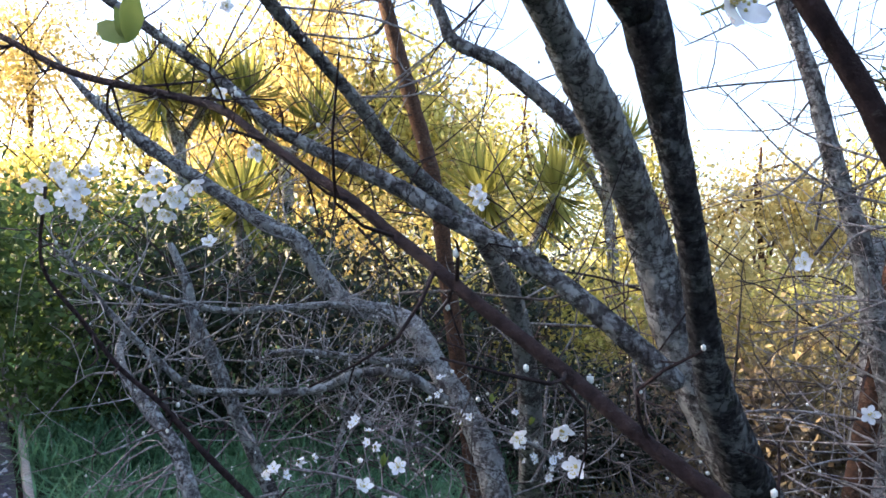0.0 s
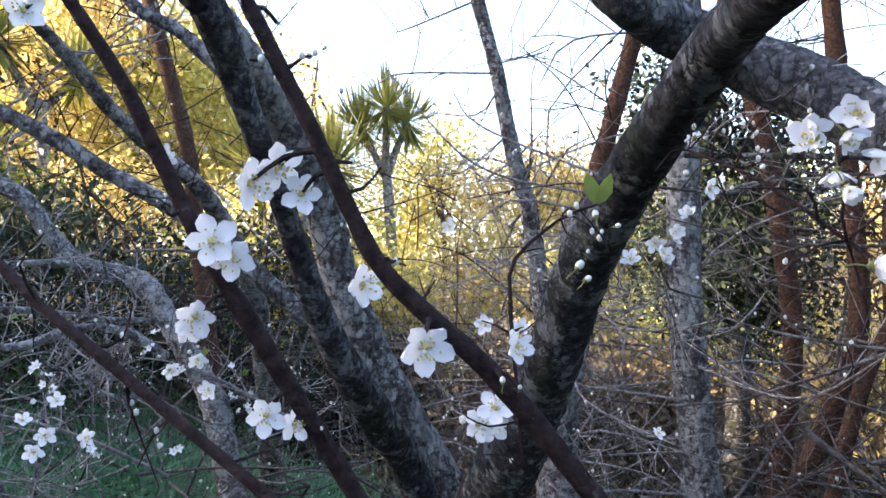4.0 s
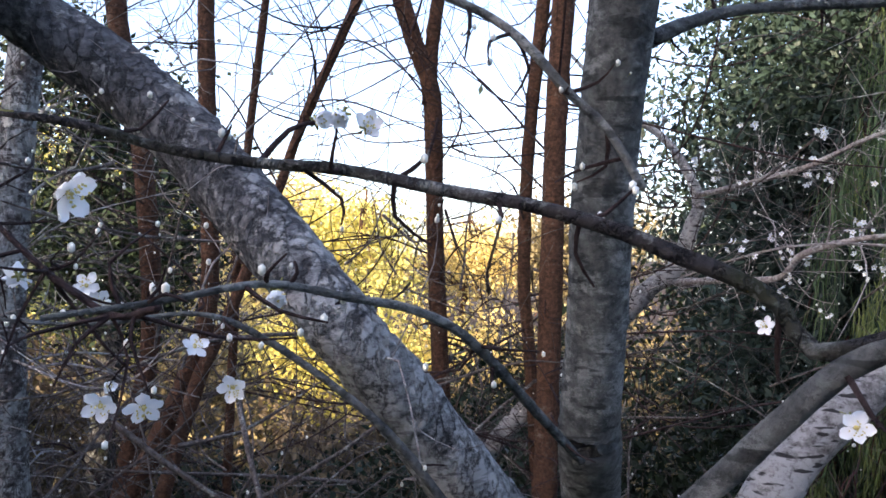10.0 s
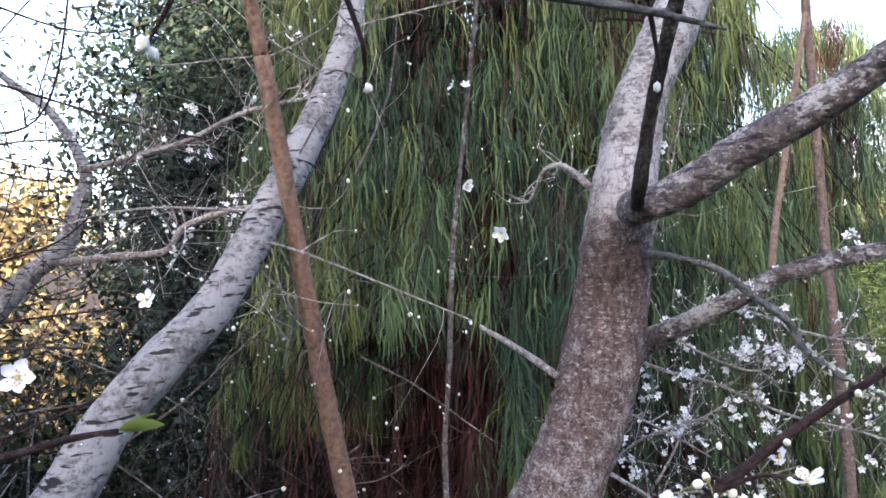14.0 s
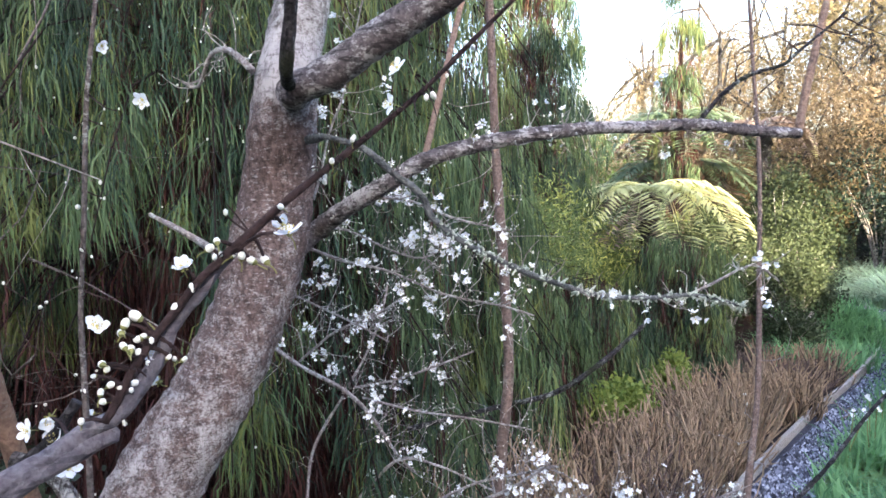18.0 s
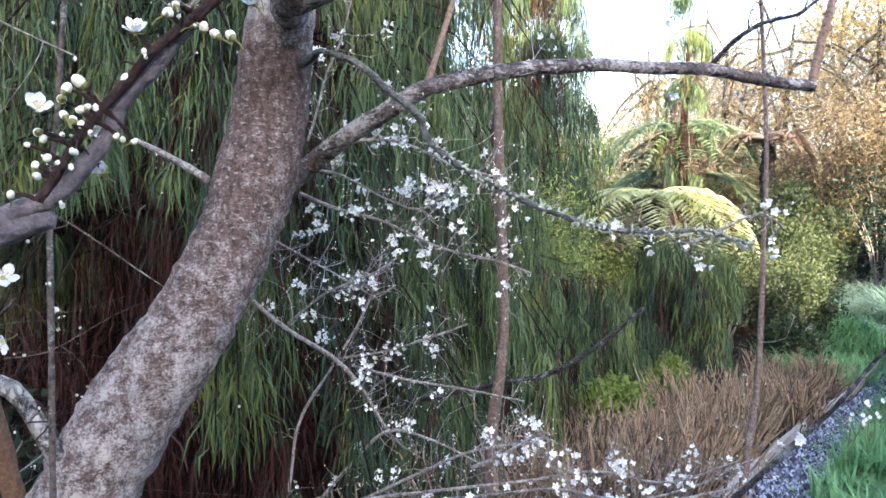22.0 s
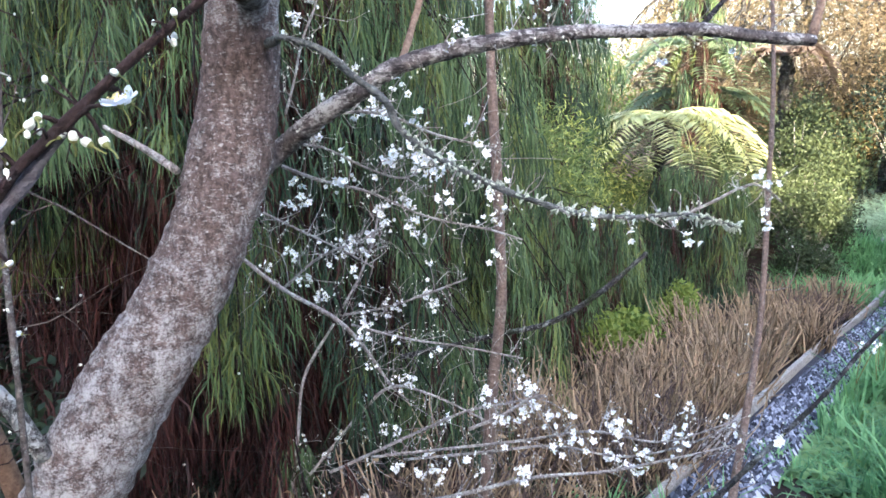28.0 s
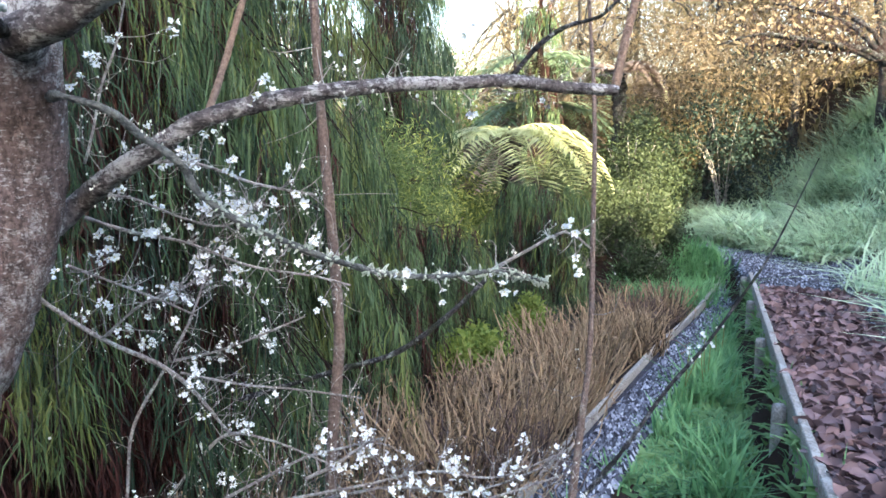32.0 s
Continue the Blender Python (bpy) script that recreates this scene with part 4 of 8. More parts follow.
twiggy(ob, [(1.569, -1.930, -0.093, 0.0060), (1.559, -2.004, -0.022, 0.0055), (1.545, -2.077, 0.024, 0.0050), (1.518, -2.159, 0.048, 0.0044), (1.516, -2.213, 0.083, 0.0032), (1.508, -2.382, 0.189, 0.0032)], g, 10, 0.12, BARK_TWIG, 1, 0.002)
limb("branch", [(1.506, -2.204, -0.110, 0.0104), (1.548, -2.287, -0.005, 0.0101), (1.588, -2.377, 0.111, 0.0098), (1.719, -2.671, 0.493, 0.0098)], BARK_TAN, plum_main, 8)
ob = limb("branch", [(1.843, -0.980, 0.017, 0.0079), (1.905, -0.953, 0.064, 0.0070), (1.965, -0.927, 0.065, 0.0048), (2.023, -0.907, 0.003, 0.0037), (2.083, -0.883, 0.021, 0.0026)], BARK_GTWIG, plum_main, 7, 0.02)
dressed(ob, [(1.843, -0.980, 0.017, 0.0079), (1.905, -0.953, 0.064, 0.0070), (1.965, -0.927, 0.065, 0.0048), (2.023, -0.907, 0.003, 0.0037), (2.083, -0.883, 0.021, 0.0026)], g, 14, 0.09, 2, 30, BARK_GTWIG, 0.02, 0.0016, 2)
limb("branch", [(1.882, -0.912, -0.357, 0.0079), (1.990, -0.866, -0.317, 0.0073), (2.101, -0.804, -0.274, 0.0051)], BARK_GTWIG, plum_main, 7, 0.02)
limb("branch", [(3.027, -1.865, -1.226, 0.0102), (2.897, -2.237, -1.155, 0.0102), (2.819, -2.459, -1.113, 0.0116), (2.772, -2.660, -1.008, 0.0118), (2.726, -2.873, -0.851, 0.0097)], BARK_DARK, plum_main, 6, 0.03)
ob = limb("branch", [(1.923, -0.514, -0.725, 0.0174), (1.892, -0.568, -0.744, 0.0174), (1.869, -0.603, -0.794, 0.0174), (1.844, -0.637, -0.865, 0.0174)], BARK_GREY, plum_main, 8, 0.03)
# crust of lichen tufts on the thin branch
tubes = []
for k in range(300):
    c = P_K5[int(g.integers(4, len(P_K5) - 1))]
    e = P_K5[min(len(P_K5) - 1, P_K5.index(c) + 1)]
    s = g.uniform()
    p = np.array(c[:3]) * (1 - s) + np.array(e[:3]) * s
    d = any_way(g, 1)[0] * g.uniform(0.006, 0.018)
    tubes.append(tube([(*p, 0.0022), (*(p + d * 0.6), 0.0026), (*(p + d + any_way(g, 1)[0] * 0.004), 0.0012)], 4, 0.02, cap=False))
tagged(hang("lichen", fast_mesh("lichen", *joined(tubes), LICHEN, True), k5, "pale green lichen tufts"), kind="stuff")
# near shoots with open flowers
N_MAIN = [(0.761, -0.901, -0.072, 0.0016), (0.791, -0.868, -0.112, 0.0017), (0.816, -0.839, -0.146, 0.0019), (0.845, -0.798, -0.184, 0.0024), (0.868, -0.757, -0.219, 0.0030), (0.883, -0.726, -0.248, 0.0036), (0.891, -0.706, -0.267, 0.0036), (0.896, -0.688, -0.284, 0.0034), (0.901, -0.673, -0.304, 0.0034), (0.904, -0.657, -0.323, 0.0032), (0.907, -0.640, -0.348, 0.0032), (0.908, -0.629, -0.369, 0.0034), (0.910, -0.620, -0.384, 0.0036)]
N_GREY = [(0.905, -0.500, -0.445, 0.0085), (0.911, -0.550, -0.419, 0.0080), (0.915, -0.579, -0.407, 0.0076), (0.917, -0.597, -0.397, 0.0072), (0.917, -0.610, -0.389, 0.0068), (0.913, -0.626, -0.383, 0.0066), (0.912, -0.637, -0.372, 0.0064), (0.912, -0.649, -0.357, 0.0060), (0.910, -0.661, -0.340, 0.0056), (0.908, -0.669, -0.320, 0.0054), (0.906, -0.677, -0.308, 0.0052), (0.903, -0.691, -0.293, 0.0047), (0.899, -0.703, -0.276, 0.0042), (0.889, -0.715, -0.262, 0.0032)]
N_FLOWERS = [(0.954, -0.621, -0.320, 0.0228), (0.930, -0.660, -0.364, 0.0215), (0.895, -0.678, -0.272, 0.0205), (0.889, -0.754, -0.245, 0.0220), (0.912, -0.652, -0.338, 0.0150)]
N_BUDS = [(0.903, -0.644, -0.306, 0.023), (0.904, -0.637, -0.311, 0.019), (0.905, -0.634, -0.318, 0.018), (0.905, -0.645, -0.324, 0.016), (0.905, -0.649, -0.322, 0.013), (0.906, -0.635, -0.328, 0.016), (0.906, -0.640, -0.331, 0.018), (0.906, -0.645, -0.334, 0.016),
          (0.907, -0.620, -0.340, 0.017), (0.907, -0.623, -0.344, 0.014), (0.907, -0.614, -0.348, 0.010), (0.907, -0.625, -0.356, 0.015), (0.908, -0.618, -0.361, 0.014), (0.908, -0.619, -0.368, 0.015), (0.907, -0.631, -0.359, 0.011), (0.901, -0.672, -0.302, 0.018), (0.905, -0.666, -0.340, 0.012), (0.905, -0.670, -0.342, 0.011), (0.904, -0.677, -0.343, 0.012),
          (0.890, -0.697, -0.258, 0.018), (0.888, -0.702, -0.253, 0.015), (0.889, -0.714, -0.264, 0.015), (0.888, -0.720, -0.265, 0.018), (0.887, -0.727, -0.269, 0.018), (0.885, -0.737, -0.269, 0.019), (0.907, -0.604, -0.380, 0.014), (0.865, -0.745, -0.228, 0.013), (0.842, -0.778, -0.195, 0.012), (0.830, -0.790, -0.180, 0.011)]
ob = limb("shoot", N_MAIN, BARK_TWIG, plum_main, 10, 0.008, 0.06, "dark blossoming shoot")
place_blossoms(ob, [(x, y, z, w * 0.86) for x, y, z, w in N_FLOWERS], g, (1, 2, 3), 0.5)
stalks(ob, N_FLOWERS + N_BUDS, N_MAIN, BARK_TWIG)
place_buds(ob, N_BUDS, g)
dressed(ob, N_MAIN, g, 26, 0.022, 0, 26, BARK_TWIG, 0.02, 0.0011)
ob = limb("shoot", N_GREY, BARK_SHOOT, plum_main, 14, 0.006, 0.05, "smooth grey-lilac shoot")
LOW_FLOWERS = [(0.846, -0.745, -0.247, 0.0230), (0.968, -0.584, -0.391, 0.0228), (0.976, -0.568, -0.401, 0.0193), (0.987, -0.587, -0.411, 0.0200), (0.797, -0.812, -0.132, 0.0157), (0.807, -0.811, -0.156, 0.0160), (0.992, -0.595, -0.443, 0.0233), (1.000, -0.594, -0.491, 0.0203)]
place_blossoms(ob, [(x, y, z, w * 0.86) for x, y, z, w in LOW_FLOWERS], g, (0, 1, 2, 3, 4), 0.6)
stalks(ob, LOW_FLOWERS, N_GREY, BARK_TWIG)
limb("shoot", [(0.905, -0.500, -0.446, 0.0085), (0.911, -0.548, -0.428, 0.0083), (0.915, -0.579, -0.413, 0.0080), (0.916, -0.597, -0.407, 0.0080), (0.917, -0.612, -0.400, 0.0078), (0.917, -0.627, -0.395, 0.0074)], BARK_SHOOT, plum_main, 14, 0.008, 0.06, "sawn-off grey stub")
limb("shoot", [(0.980, -0.604, -0.384, 0.0045), (0.991, -0.579, -0.420, 0.0051), (1.003, -0.554, -0.442, 0.0054), (1.102, -0.344, -0.632, 0.0054)], BARK_DARK, plum_main, 10, 0.01, 0.06)
P_P3 = [(1.103, -2.358, -0.264, 0.0014), (1.094, -2.280, -0.327, 0.0014), (1.082, -2.159, -0.424, 0.0021), (1.067, -2.060, -0.473, 0.0026), (1.071, -1.929, -0.564, 0.0029), (1.071, -1.819, -0.619, 0.0033), (1.071, -1.706, -0.694, 0.0036), (1.064, -1.618, -0.729, 0.0043), (1.033, -1.247, -0.875, 0.0043)]
ob = limb("shoot", P_P3, BARK_DARK, plum_main, 7, 0.01)
dressed(ob, P_P3, g, 12, 0.03, 5, 12, BARK_TWIG, 0.017, 0.0012)
P_M16 = [(1.587, -0.742, 0.533, 0.0034), (1.577, -0.675, 0.038, 0.0034), (1.575, -0.658, -0.089, 0.0038), (1.566, -0.645, -0.257, 0.0042), (1.560, -0.632, -0.401, 0.0042), (1.551, -0.631, -0.502, 0.0047), (1.481, -0.623, -1.299, 0.0047)]
shoot_w = thing("plum_shoot", (P_M16[-1][0], P_M16[-1][1], on_ground(*P_M16[-1][:2])), "thin upright plum shoot with short budding spurs", "shoot")
ob = limb("stem", down(P_M16), BARK_MTWIG, shoot_w, 8, 0.03)
dressed(ob, P_M16, g, 24, 0.06, 3, 46, BARK_TWIG, 0.021, 0.0013)

# ---- slender trees and saplings in the middle ----
P_BIRCH = [(2.855, -0.749, 1.525, 0.0269), (2.208, -0.553, 0.533, 0.0269), (2.111, -0.523, 0.384, 0.0286), (2.014, -0.472, 0.226, 0.0329), (1.878, -0.399, 0.058, 0.0338), (1.741, -0.339, -0.072, 0.0319), (1.669, -0.285, -0.174, 0.0333), (1.596, -0.222, -0.245, 0.0339), (1.549, -0.153, -0.328, 0.0353), (1.501, -0.108, -0.412, 0.0377), (1.368, 0.020, -0.649, 0.0377)]
plum_pale = thing("plum_tree", (P_BIRCH[-1][0], P_BIRCH[-1][1], on_ground(*P_BIRCH[-1][:2])), "slender curved plum with pale bark marked by dark cross scars", "tree")
ob = limb("trunk", down(P_BIRCH), BARK_BIRCH, plum_pale, 16, 0.015, 0.03)
twiggy(ob, P_BIRCH, g, 30, 0.45, BARK_GTWIG, 4, 0.0028, 0.25, 160)
P_L1 = [(2.931, 1.096, -0.835, 0.0381), (3.026, 0.577, -0.234, 0.0381), (3.044, 0.478, -0.120, 0.0331), (3.065, 0.397, -0.049, 0.0317), (3.090, 0.347, 0.101, 0.0284), (3.122, 0.336, 0.218, 0.0211), (3.173, 0.455, 0.420, 0.0155), (3.235, 0.637, 0.570, 0.0118), (3.332, 0.924, 0.865, 0.0071), (3.412, 1.160, 1.176, 0.0014)]
plum_left = thing("plum_tree", (P_L1[0][0], P_L1[0][1], on_ground(*P_L1[0][:2])), "pale forked plum with spreading twigs and small blossom", "tree")
ob = limb("trunk", down(P_L1[::-1]), BARK_BIRCH, plum_left, 12, 0.02, 0.06)
for pts in ([(2.994, 0.375, -0.096, 0.0145), (2.926, 0.202, -0.083, 0.0125), (2.859, 0.034, -0.071, 0.0105), (2.806, -0.045, 0.004, 0.0103), (2.741, -0.204, 0.047, 0.0085), (2.679, -0.341, 0.049, 0.0067)], [(3.086, 0.325, 0.214, 0.0113), (2.957, 0.149, 0.233, 0.0100), (2.825, -0.050, 0.265, 0.0087), (2.694, -0.235, 0.327, 0.0067), (2.559, -0.450, 0.348, 0.0040)]):
    ob = limb("branch", pts, BARK_GTWIG, plum_left, 8, 0.02)
    dressed(ob, pts, g, 34, 0.22, 64, 140, BARK_GTWIG, 0.024, 0.002, 3, 4, 0.25)
for name, pts, mat, label in (("sapling", [(1.288, -0.159, 1.469, 0.0131), (1.673, -0.348, 0.348, 0.0131), (1.712, -0.367, 0.236, 0.0145), (1.754, -0.387, 0.096, 0.0159), (1.798, -0.408, -0.053, 0.0164), (1.846, -0.430, -0.211, 0.0180), (1.896, -0.454, -0.381, 0.0198), (1.950, -0.485, -0.565, 0.0216), (2.228, -0.646, -1.512, 0.0216)], BARK_TAN, "straight slim sapling with smooth tan bark"), ("sapling", [(2.890, -2.168, 1.413, 0.0151), (2.694, -2.086, 0.232, 0.0151), (2.632, -2.061, -0.143, 0.0167), (2.550, -2.039, -0.593, 0.0184), (2.500, -2.018, -0.893, 0.0184), (2.477, -1.969, -1.174, 0.0201), (2.451, -1.931, -1.421, 0.0201), (2.361, -1.797, -2.306, 0.0201)], BARK_TAN_DULL, "thin upright sapling with brown ringed bark"), ("sapling", [(2.866, -3.572, 1.391, 0.0076), (2.496, -3.244, 0.298, 0.0076), (2.342, -3.108, -0.157, 0.0088), (2.215, -2.963, -0.577, 0.0098), (2.101, -2.825, -0.964, 0.0108), (2.022, -2.696, -1.206, 0.0130), (1.953, -2.580, -1.394, 0.0138), (1.715, -2.179, -2.044, 0.0138)], BARK_TAN_DULL, "thin upright sapling with dull brown bark")):
    th = thing(name, (pts[-1][0], pts[-1][1], on_ground(*pts[-1][:2])), label, "sapling", "slim saplings")
    ob = limb("stem", down(pts), mat, th, 10, 0.03, 0.05)
    twiggy(ob, pts, g, 16, 0.16, BARK_GTWIG, 1, 0.0018, 0.3, 24)

# ---- dark plum with the low boughs across the view ----
P_D, P_C, P_E = [(0.689, 0.726, 0.378, 0.0315), (0.729, 0.686, 0.308, 0.0315), (0.828, 0.735, 0.292, 0.0392), (0.955, 0.745, 0.252, 0.0455), (1.035, 0.665, 0.178, 0.0488), (1.065, 0.555, 0.087, 0.0486), (1.060, 0.443, -0.003, 0.0461), (1.045, 0.342, -0.078, 0.0434), (1.053, 0.263, -0.154, 0.0420), (1.121, 0.232, -0.234, 0.0443), (1.175, 0.212, -0.300, 0.0466), (1.542, 0.073, -0.754, 0.0466)], [(0.475, 0.083, 0.089, 0.0174), (0.528, 0.189, 0.101, 0.0174), (0.569, 0.271, 0.110, 0.0219), (0.595, 0.386, 0.076, 0.0262), (0.624, 0.525, 0.028, 0.0313), (0.642, 0.665, -0.058, 0.0362), (0.657, 0.787, -0.168, 0.0404), (0.671, 0.927, -0.286, 0.0473), (0.674, 1.091, -0.431, 0.0576), (0.681, 1.390, -0.696, 0.0576)], [(0.722, -0.220, 0.584, 0.0248), (0.891, -0.103, 0.128, 0.0248), (0.917, -0.086, 0.058, 0.0242), (0.949, -0.069, -0.020, 0.0257), (0.988, -0.053, -0.109, 0.0262), (1.031, -0.033, -0.210, 0.0281), (1.083, -0.016, -0.264, 0.0302), (1.556, 0.140, -0.756, 0.0302)]
plum_diag = thing("plum_tree", (P_D[-1][0], P_D[-1][1], on_ground(*P_D[-1][:2])), "slanting plum trunk, dark below with grey lichen plates", "tree")
dg = limb("trunk", down(P_D), BARK_SLANT, plum_diag, 22, 0.012, 0.035)
twiggy(dg, P_D, g, 14, 0.30, BARK_GTWIG, 2, 0.002, 0.1, 50)
plum_lean = thing("plum_tree", (P_C[-1][0], P_C[-1][1], on_ground(*P_C[-1][:2])), "dark leaning plum stem with rough mossy bark", "tree")
limb("trunk", down(P_C), BARK_MOSS, plum_lean, 20, 0.012, 0.04)
plum_dark = thing("plum_tree", (P_E[-1][0], P_E[-1][1], on_ground(*P_E[-1][:2])), "upright young plum with dark smooth banded bark", "tree")
limb("trunk", down(P_E), BARK_SLATE, plum_dark, 20, 0.012, 0.02)
P_F, P_G, P_H = [(0.559, 0.303, 0.033, 0.0022), (0.593, 0.159, 0.010, 0.0022), (0.605, 0.108, 0.002, 0.0026), (0.621, 0.050, -0.013, 0.0027), (0.634, -0.002, -0.021, 0.0028), (0.642, -0.046, -0.025, 0.0029), (0.656, -0.101, -0.036, 0.0030), (0.661, -0.140, -0.043, 0.0032), (0.664, -0.177, -0.054, 0.0034), (0.665, -0.199, -0.063, 0.0036), (0.668, -0.220, -0.071, 0.0035), (0.669, -0.236, -0.081, 0.0034), (0.667, -0.248, -0.097, 0.0036), (0.653, -0.280, -0.088, 0.0036)], [(0.695, -0.109, -0.269, 0.0054), (0.672, -0.208, -0.158, 0.0054), (0.665, -0.234, -0.128, 0.0051), (0.659, -0.258, -0.102, 0.0045), (0.653, -0.280, -0.088, 0.0039), (0.648, -0.307, -0.063, 0.0034), (0.658, -0.326, -0.040, 0.0032), (0.669, -0.351, -0.021, 0.0031), (0.680, -0.369, -0.006, 0.0030), (0.691, -0.389, 0.006, 0.0030), (0.664, -0.398, 0.003, 0.0025), (0.642, -0.415, -0.009, 0.0020), (0.623, -0.431, -0.018, 0.0017), (0.604, -0.438, -0.025, 0.0014), (0.587, -0.446, -0.031, 0.0014)], [(0.530, 0.005, -0.094, 0.0012), (0.557, -0.005, -0.090, 0.0014), (0.579, -0.010, -0.087, 0.0015), (0.608, -0.021, -0.081, 0.0018), (0.634, -0.024, -0.081, 0.0019), (0.668, -0.035, -0.087, 0.0022), (0.705, -0.046, -0.093, 0.0026), (0.743, -0.054, -0.106, 0.0030), (0.781, -0.059, -0.128, 0.0034), (0.819, -0.058, -0.150, 0.0036), (0.949, -0.056, -0.224, 0.0036)]
for pts, n, fl in ((P_F, 14, 0), (P_G[::-1], 8, 0), (P_H, 14, 0), ([(0.672, -0.325, -0.039, 0.0023), (0.672, -0.326, -0.017, 0.0021), (0.671, -0.323, 0.012, 0.0021), (0.665, -0.309, 0.161, 0.0021)], 5, 0), ([(0.653, -0.280, -0.088, 0.0029), (0.671, -0.274, -0.089, 0.0029), (0.673, -0.280, -0.076, 0.0028), (0.674, -0.284, -0.059, 0.0028), (0.676, -0.292, -0.037, 0.0031), (0.678, -0.299, -0.016, 0.0032), (0.676, -0.295, 0.004, 0.0031), (0.672, -0.286, 0.023, 0.0031), (0.650, -0.235, 0.129, 0.0031)], 0, 0), ([(0.634, 0.129, 0.172, 0.0025), (0.718, -0.034, 0.093, 0.0025), (0.739, -0.074, 0.073, 0.0026), (0.744, -0.097, 0.053, 0.0028), (0.748, -0.119, 0.027, 0.0027), (0.751, -0.140, 0.006, 0.0024), (0.754, -0.159, -0.026, 0.0023)], 14, 0), ([(0.919, -0.114, 0.105, 0.0072), (0.947, -0.136, 0.123, 0.0052), (0.985, -0.174, 0.140, 0.0044), (1.055, -0.264, 0.153, 0.0041), (1.177, -0.421, 0.174, 0.0041)], 12, 0), ([(0.553, 0.320, -0.076, 0.0001), (0.593, 0.284, -0.099, 0.0007), (0.642, 0.239, -0.113, 0.0012), (0.685, 0.200, -0.116, 0.0014), (0.731, 0.156, -0.108, 0.0019), (0.766, 0.130, -0.122, 0.0026), (0.813, 0.087, -0.165, 0.0030), (0.851, 0.060, -0.206, 0.0034), (0.885, 0.037, -0.255, 0.0039), (0.993, -0.032, -0.409, 0.0039)], 10, 0), ([(0.708, -0.438, 0.003, 0.0020), (0.713, -0.469, 0.006, 0.0019), (0.719, -0.509, 0.006, 0.0019), (0.724, -0.537, 0.003, 0.0020), (0.730, -0.573, 0.001, 0.0020), (0.735, -0.603, -0.001, 0.0018), (0.742, -0.642, -0.006, 0.0008)], 6, 0)):
    ob = limb("branch", pts, BARK_DARK if pts is P_F else BARK_SLATE, plum_dark, 12, 0.008, 0.05)
    if n:
        dressed(ob, pts, g, n, 0.035, fl, n, BARK_TWIG, 0.02, 0.0014)
    if pts is P_F:
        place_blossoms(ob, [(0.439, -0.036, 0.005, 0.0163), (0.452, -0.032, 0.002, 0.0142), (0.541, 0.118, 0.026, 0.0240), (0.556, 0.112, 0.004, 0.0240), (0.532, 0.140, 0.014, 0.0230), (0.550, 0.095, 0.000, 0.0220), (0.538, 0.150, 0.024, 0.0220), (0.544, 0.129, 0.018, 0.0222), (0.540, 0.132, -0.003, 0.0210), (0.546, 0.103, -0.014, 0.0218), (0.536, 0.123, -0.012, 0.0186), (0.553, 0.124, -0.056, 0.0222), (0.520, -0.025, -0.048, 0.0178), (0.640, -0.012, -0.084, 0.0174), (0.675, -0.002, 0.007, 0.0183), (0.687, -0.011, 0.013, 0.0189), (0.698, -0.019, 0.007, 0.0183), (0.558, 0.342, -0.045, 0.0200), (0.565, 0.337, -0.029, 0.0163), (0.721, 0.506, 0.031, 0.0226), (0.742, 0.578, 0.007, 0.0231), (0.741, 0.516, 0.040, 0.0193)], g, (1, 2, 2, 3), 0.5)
        place_buds(ob, [(x, y, z, w * 0.5) for x, y, z, w in [(0.522, 0.010, 0.002, 0.0082), (0.506, 0.028, -0.010, 0.0086), (0.499, 0.034, 0.018, 0.0091), (0.535, 0.010, -0.014, 0.0070), (0.594, 0.232, -0.096, 0.0083), (0.613, 0.211, -0.092, 0.0083), (0.549, -0.006, -0.011, 0.0052), (0.565, 0.007, -0.029, 0.0065), (0.545, -0.001, -0.006, 0.0052), (0.892, -0.108, 0.074, 0.0098)]], g)
        stalks(ob, [(0.439, -0.036, 0.005, 0.0163), (0.452, -0.032, 0.002, 0.0142), (0.544, 0.129, 0.018, 0.0222), (0.540, 0.132, -0.003, 0.0210), (0.546, 0.103, -0.014, 0.0218), (0.536, 0.123, -0.012, 0.0186), (0.553, 0.124, -0.056, 0.0222), (0.520, -0.025, -0.048, 0.0178), (0.640, -0.012, -0.084, 0.0174), (0.675, -0.002, 0.007, 0.0183), (0.687, -0.011, 0.013, 0.0189), (0.698, -0.019, 0.007, 0.0183), (0.558, 0.342, -0.045, 0.0200), (0.565, 0.337, -0.029, 0.0163), (0.721, 0.506, 0.031, 0.0226), (0.742, 0.578, 0.007, 0.0231), (0.741, 0.516, 0.040, 0.0193)] + [(0.522, 0.010, 0.002, 0.0082), (0.506, 0.028, -0.010, 0.0086), (0.499, 0.034, 0.018, 0.0091), (0.535, 0.010, -0.014, 0.0070), (0.594, 0.232, -0.096, 0.0083), (0.613, 0.211, -0.092, 0.0083), (0.549, -0.006, -0.011, 0.0052), (0.565, 0.007, -0.029, 0.0065), (0.545, -0.001, -0.006, 0.0052), (0.892, -0.108, 0.074, 0.0098)], P_F, BARK_TWIG)
    if pts is P_H:
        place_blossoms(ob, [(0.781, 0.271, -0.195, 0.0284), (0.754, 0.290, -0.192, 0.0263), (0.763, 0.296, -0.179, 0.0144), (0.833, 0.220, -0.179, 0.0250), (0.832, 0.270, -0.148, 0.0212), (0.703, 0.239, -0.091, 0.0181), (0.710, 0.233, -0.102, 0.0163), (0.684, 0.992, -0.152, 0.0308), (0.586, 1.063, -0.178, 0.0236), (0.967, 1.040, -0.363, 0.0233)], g)
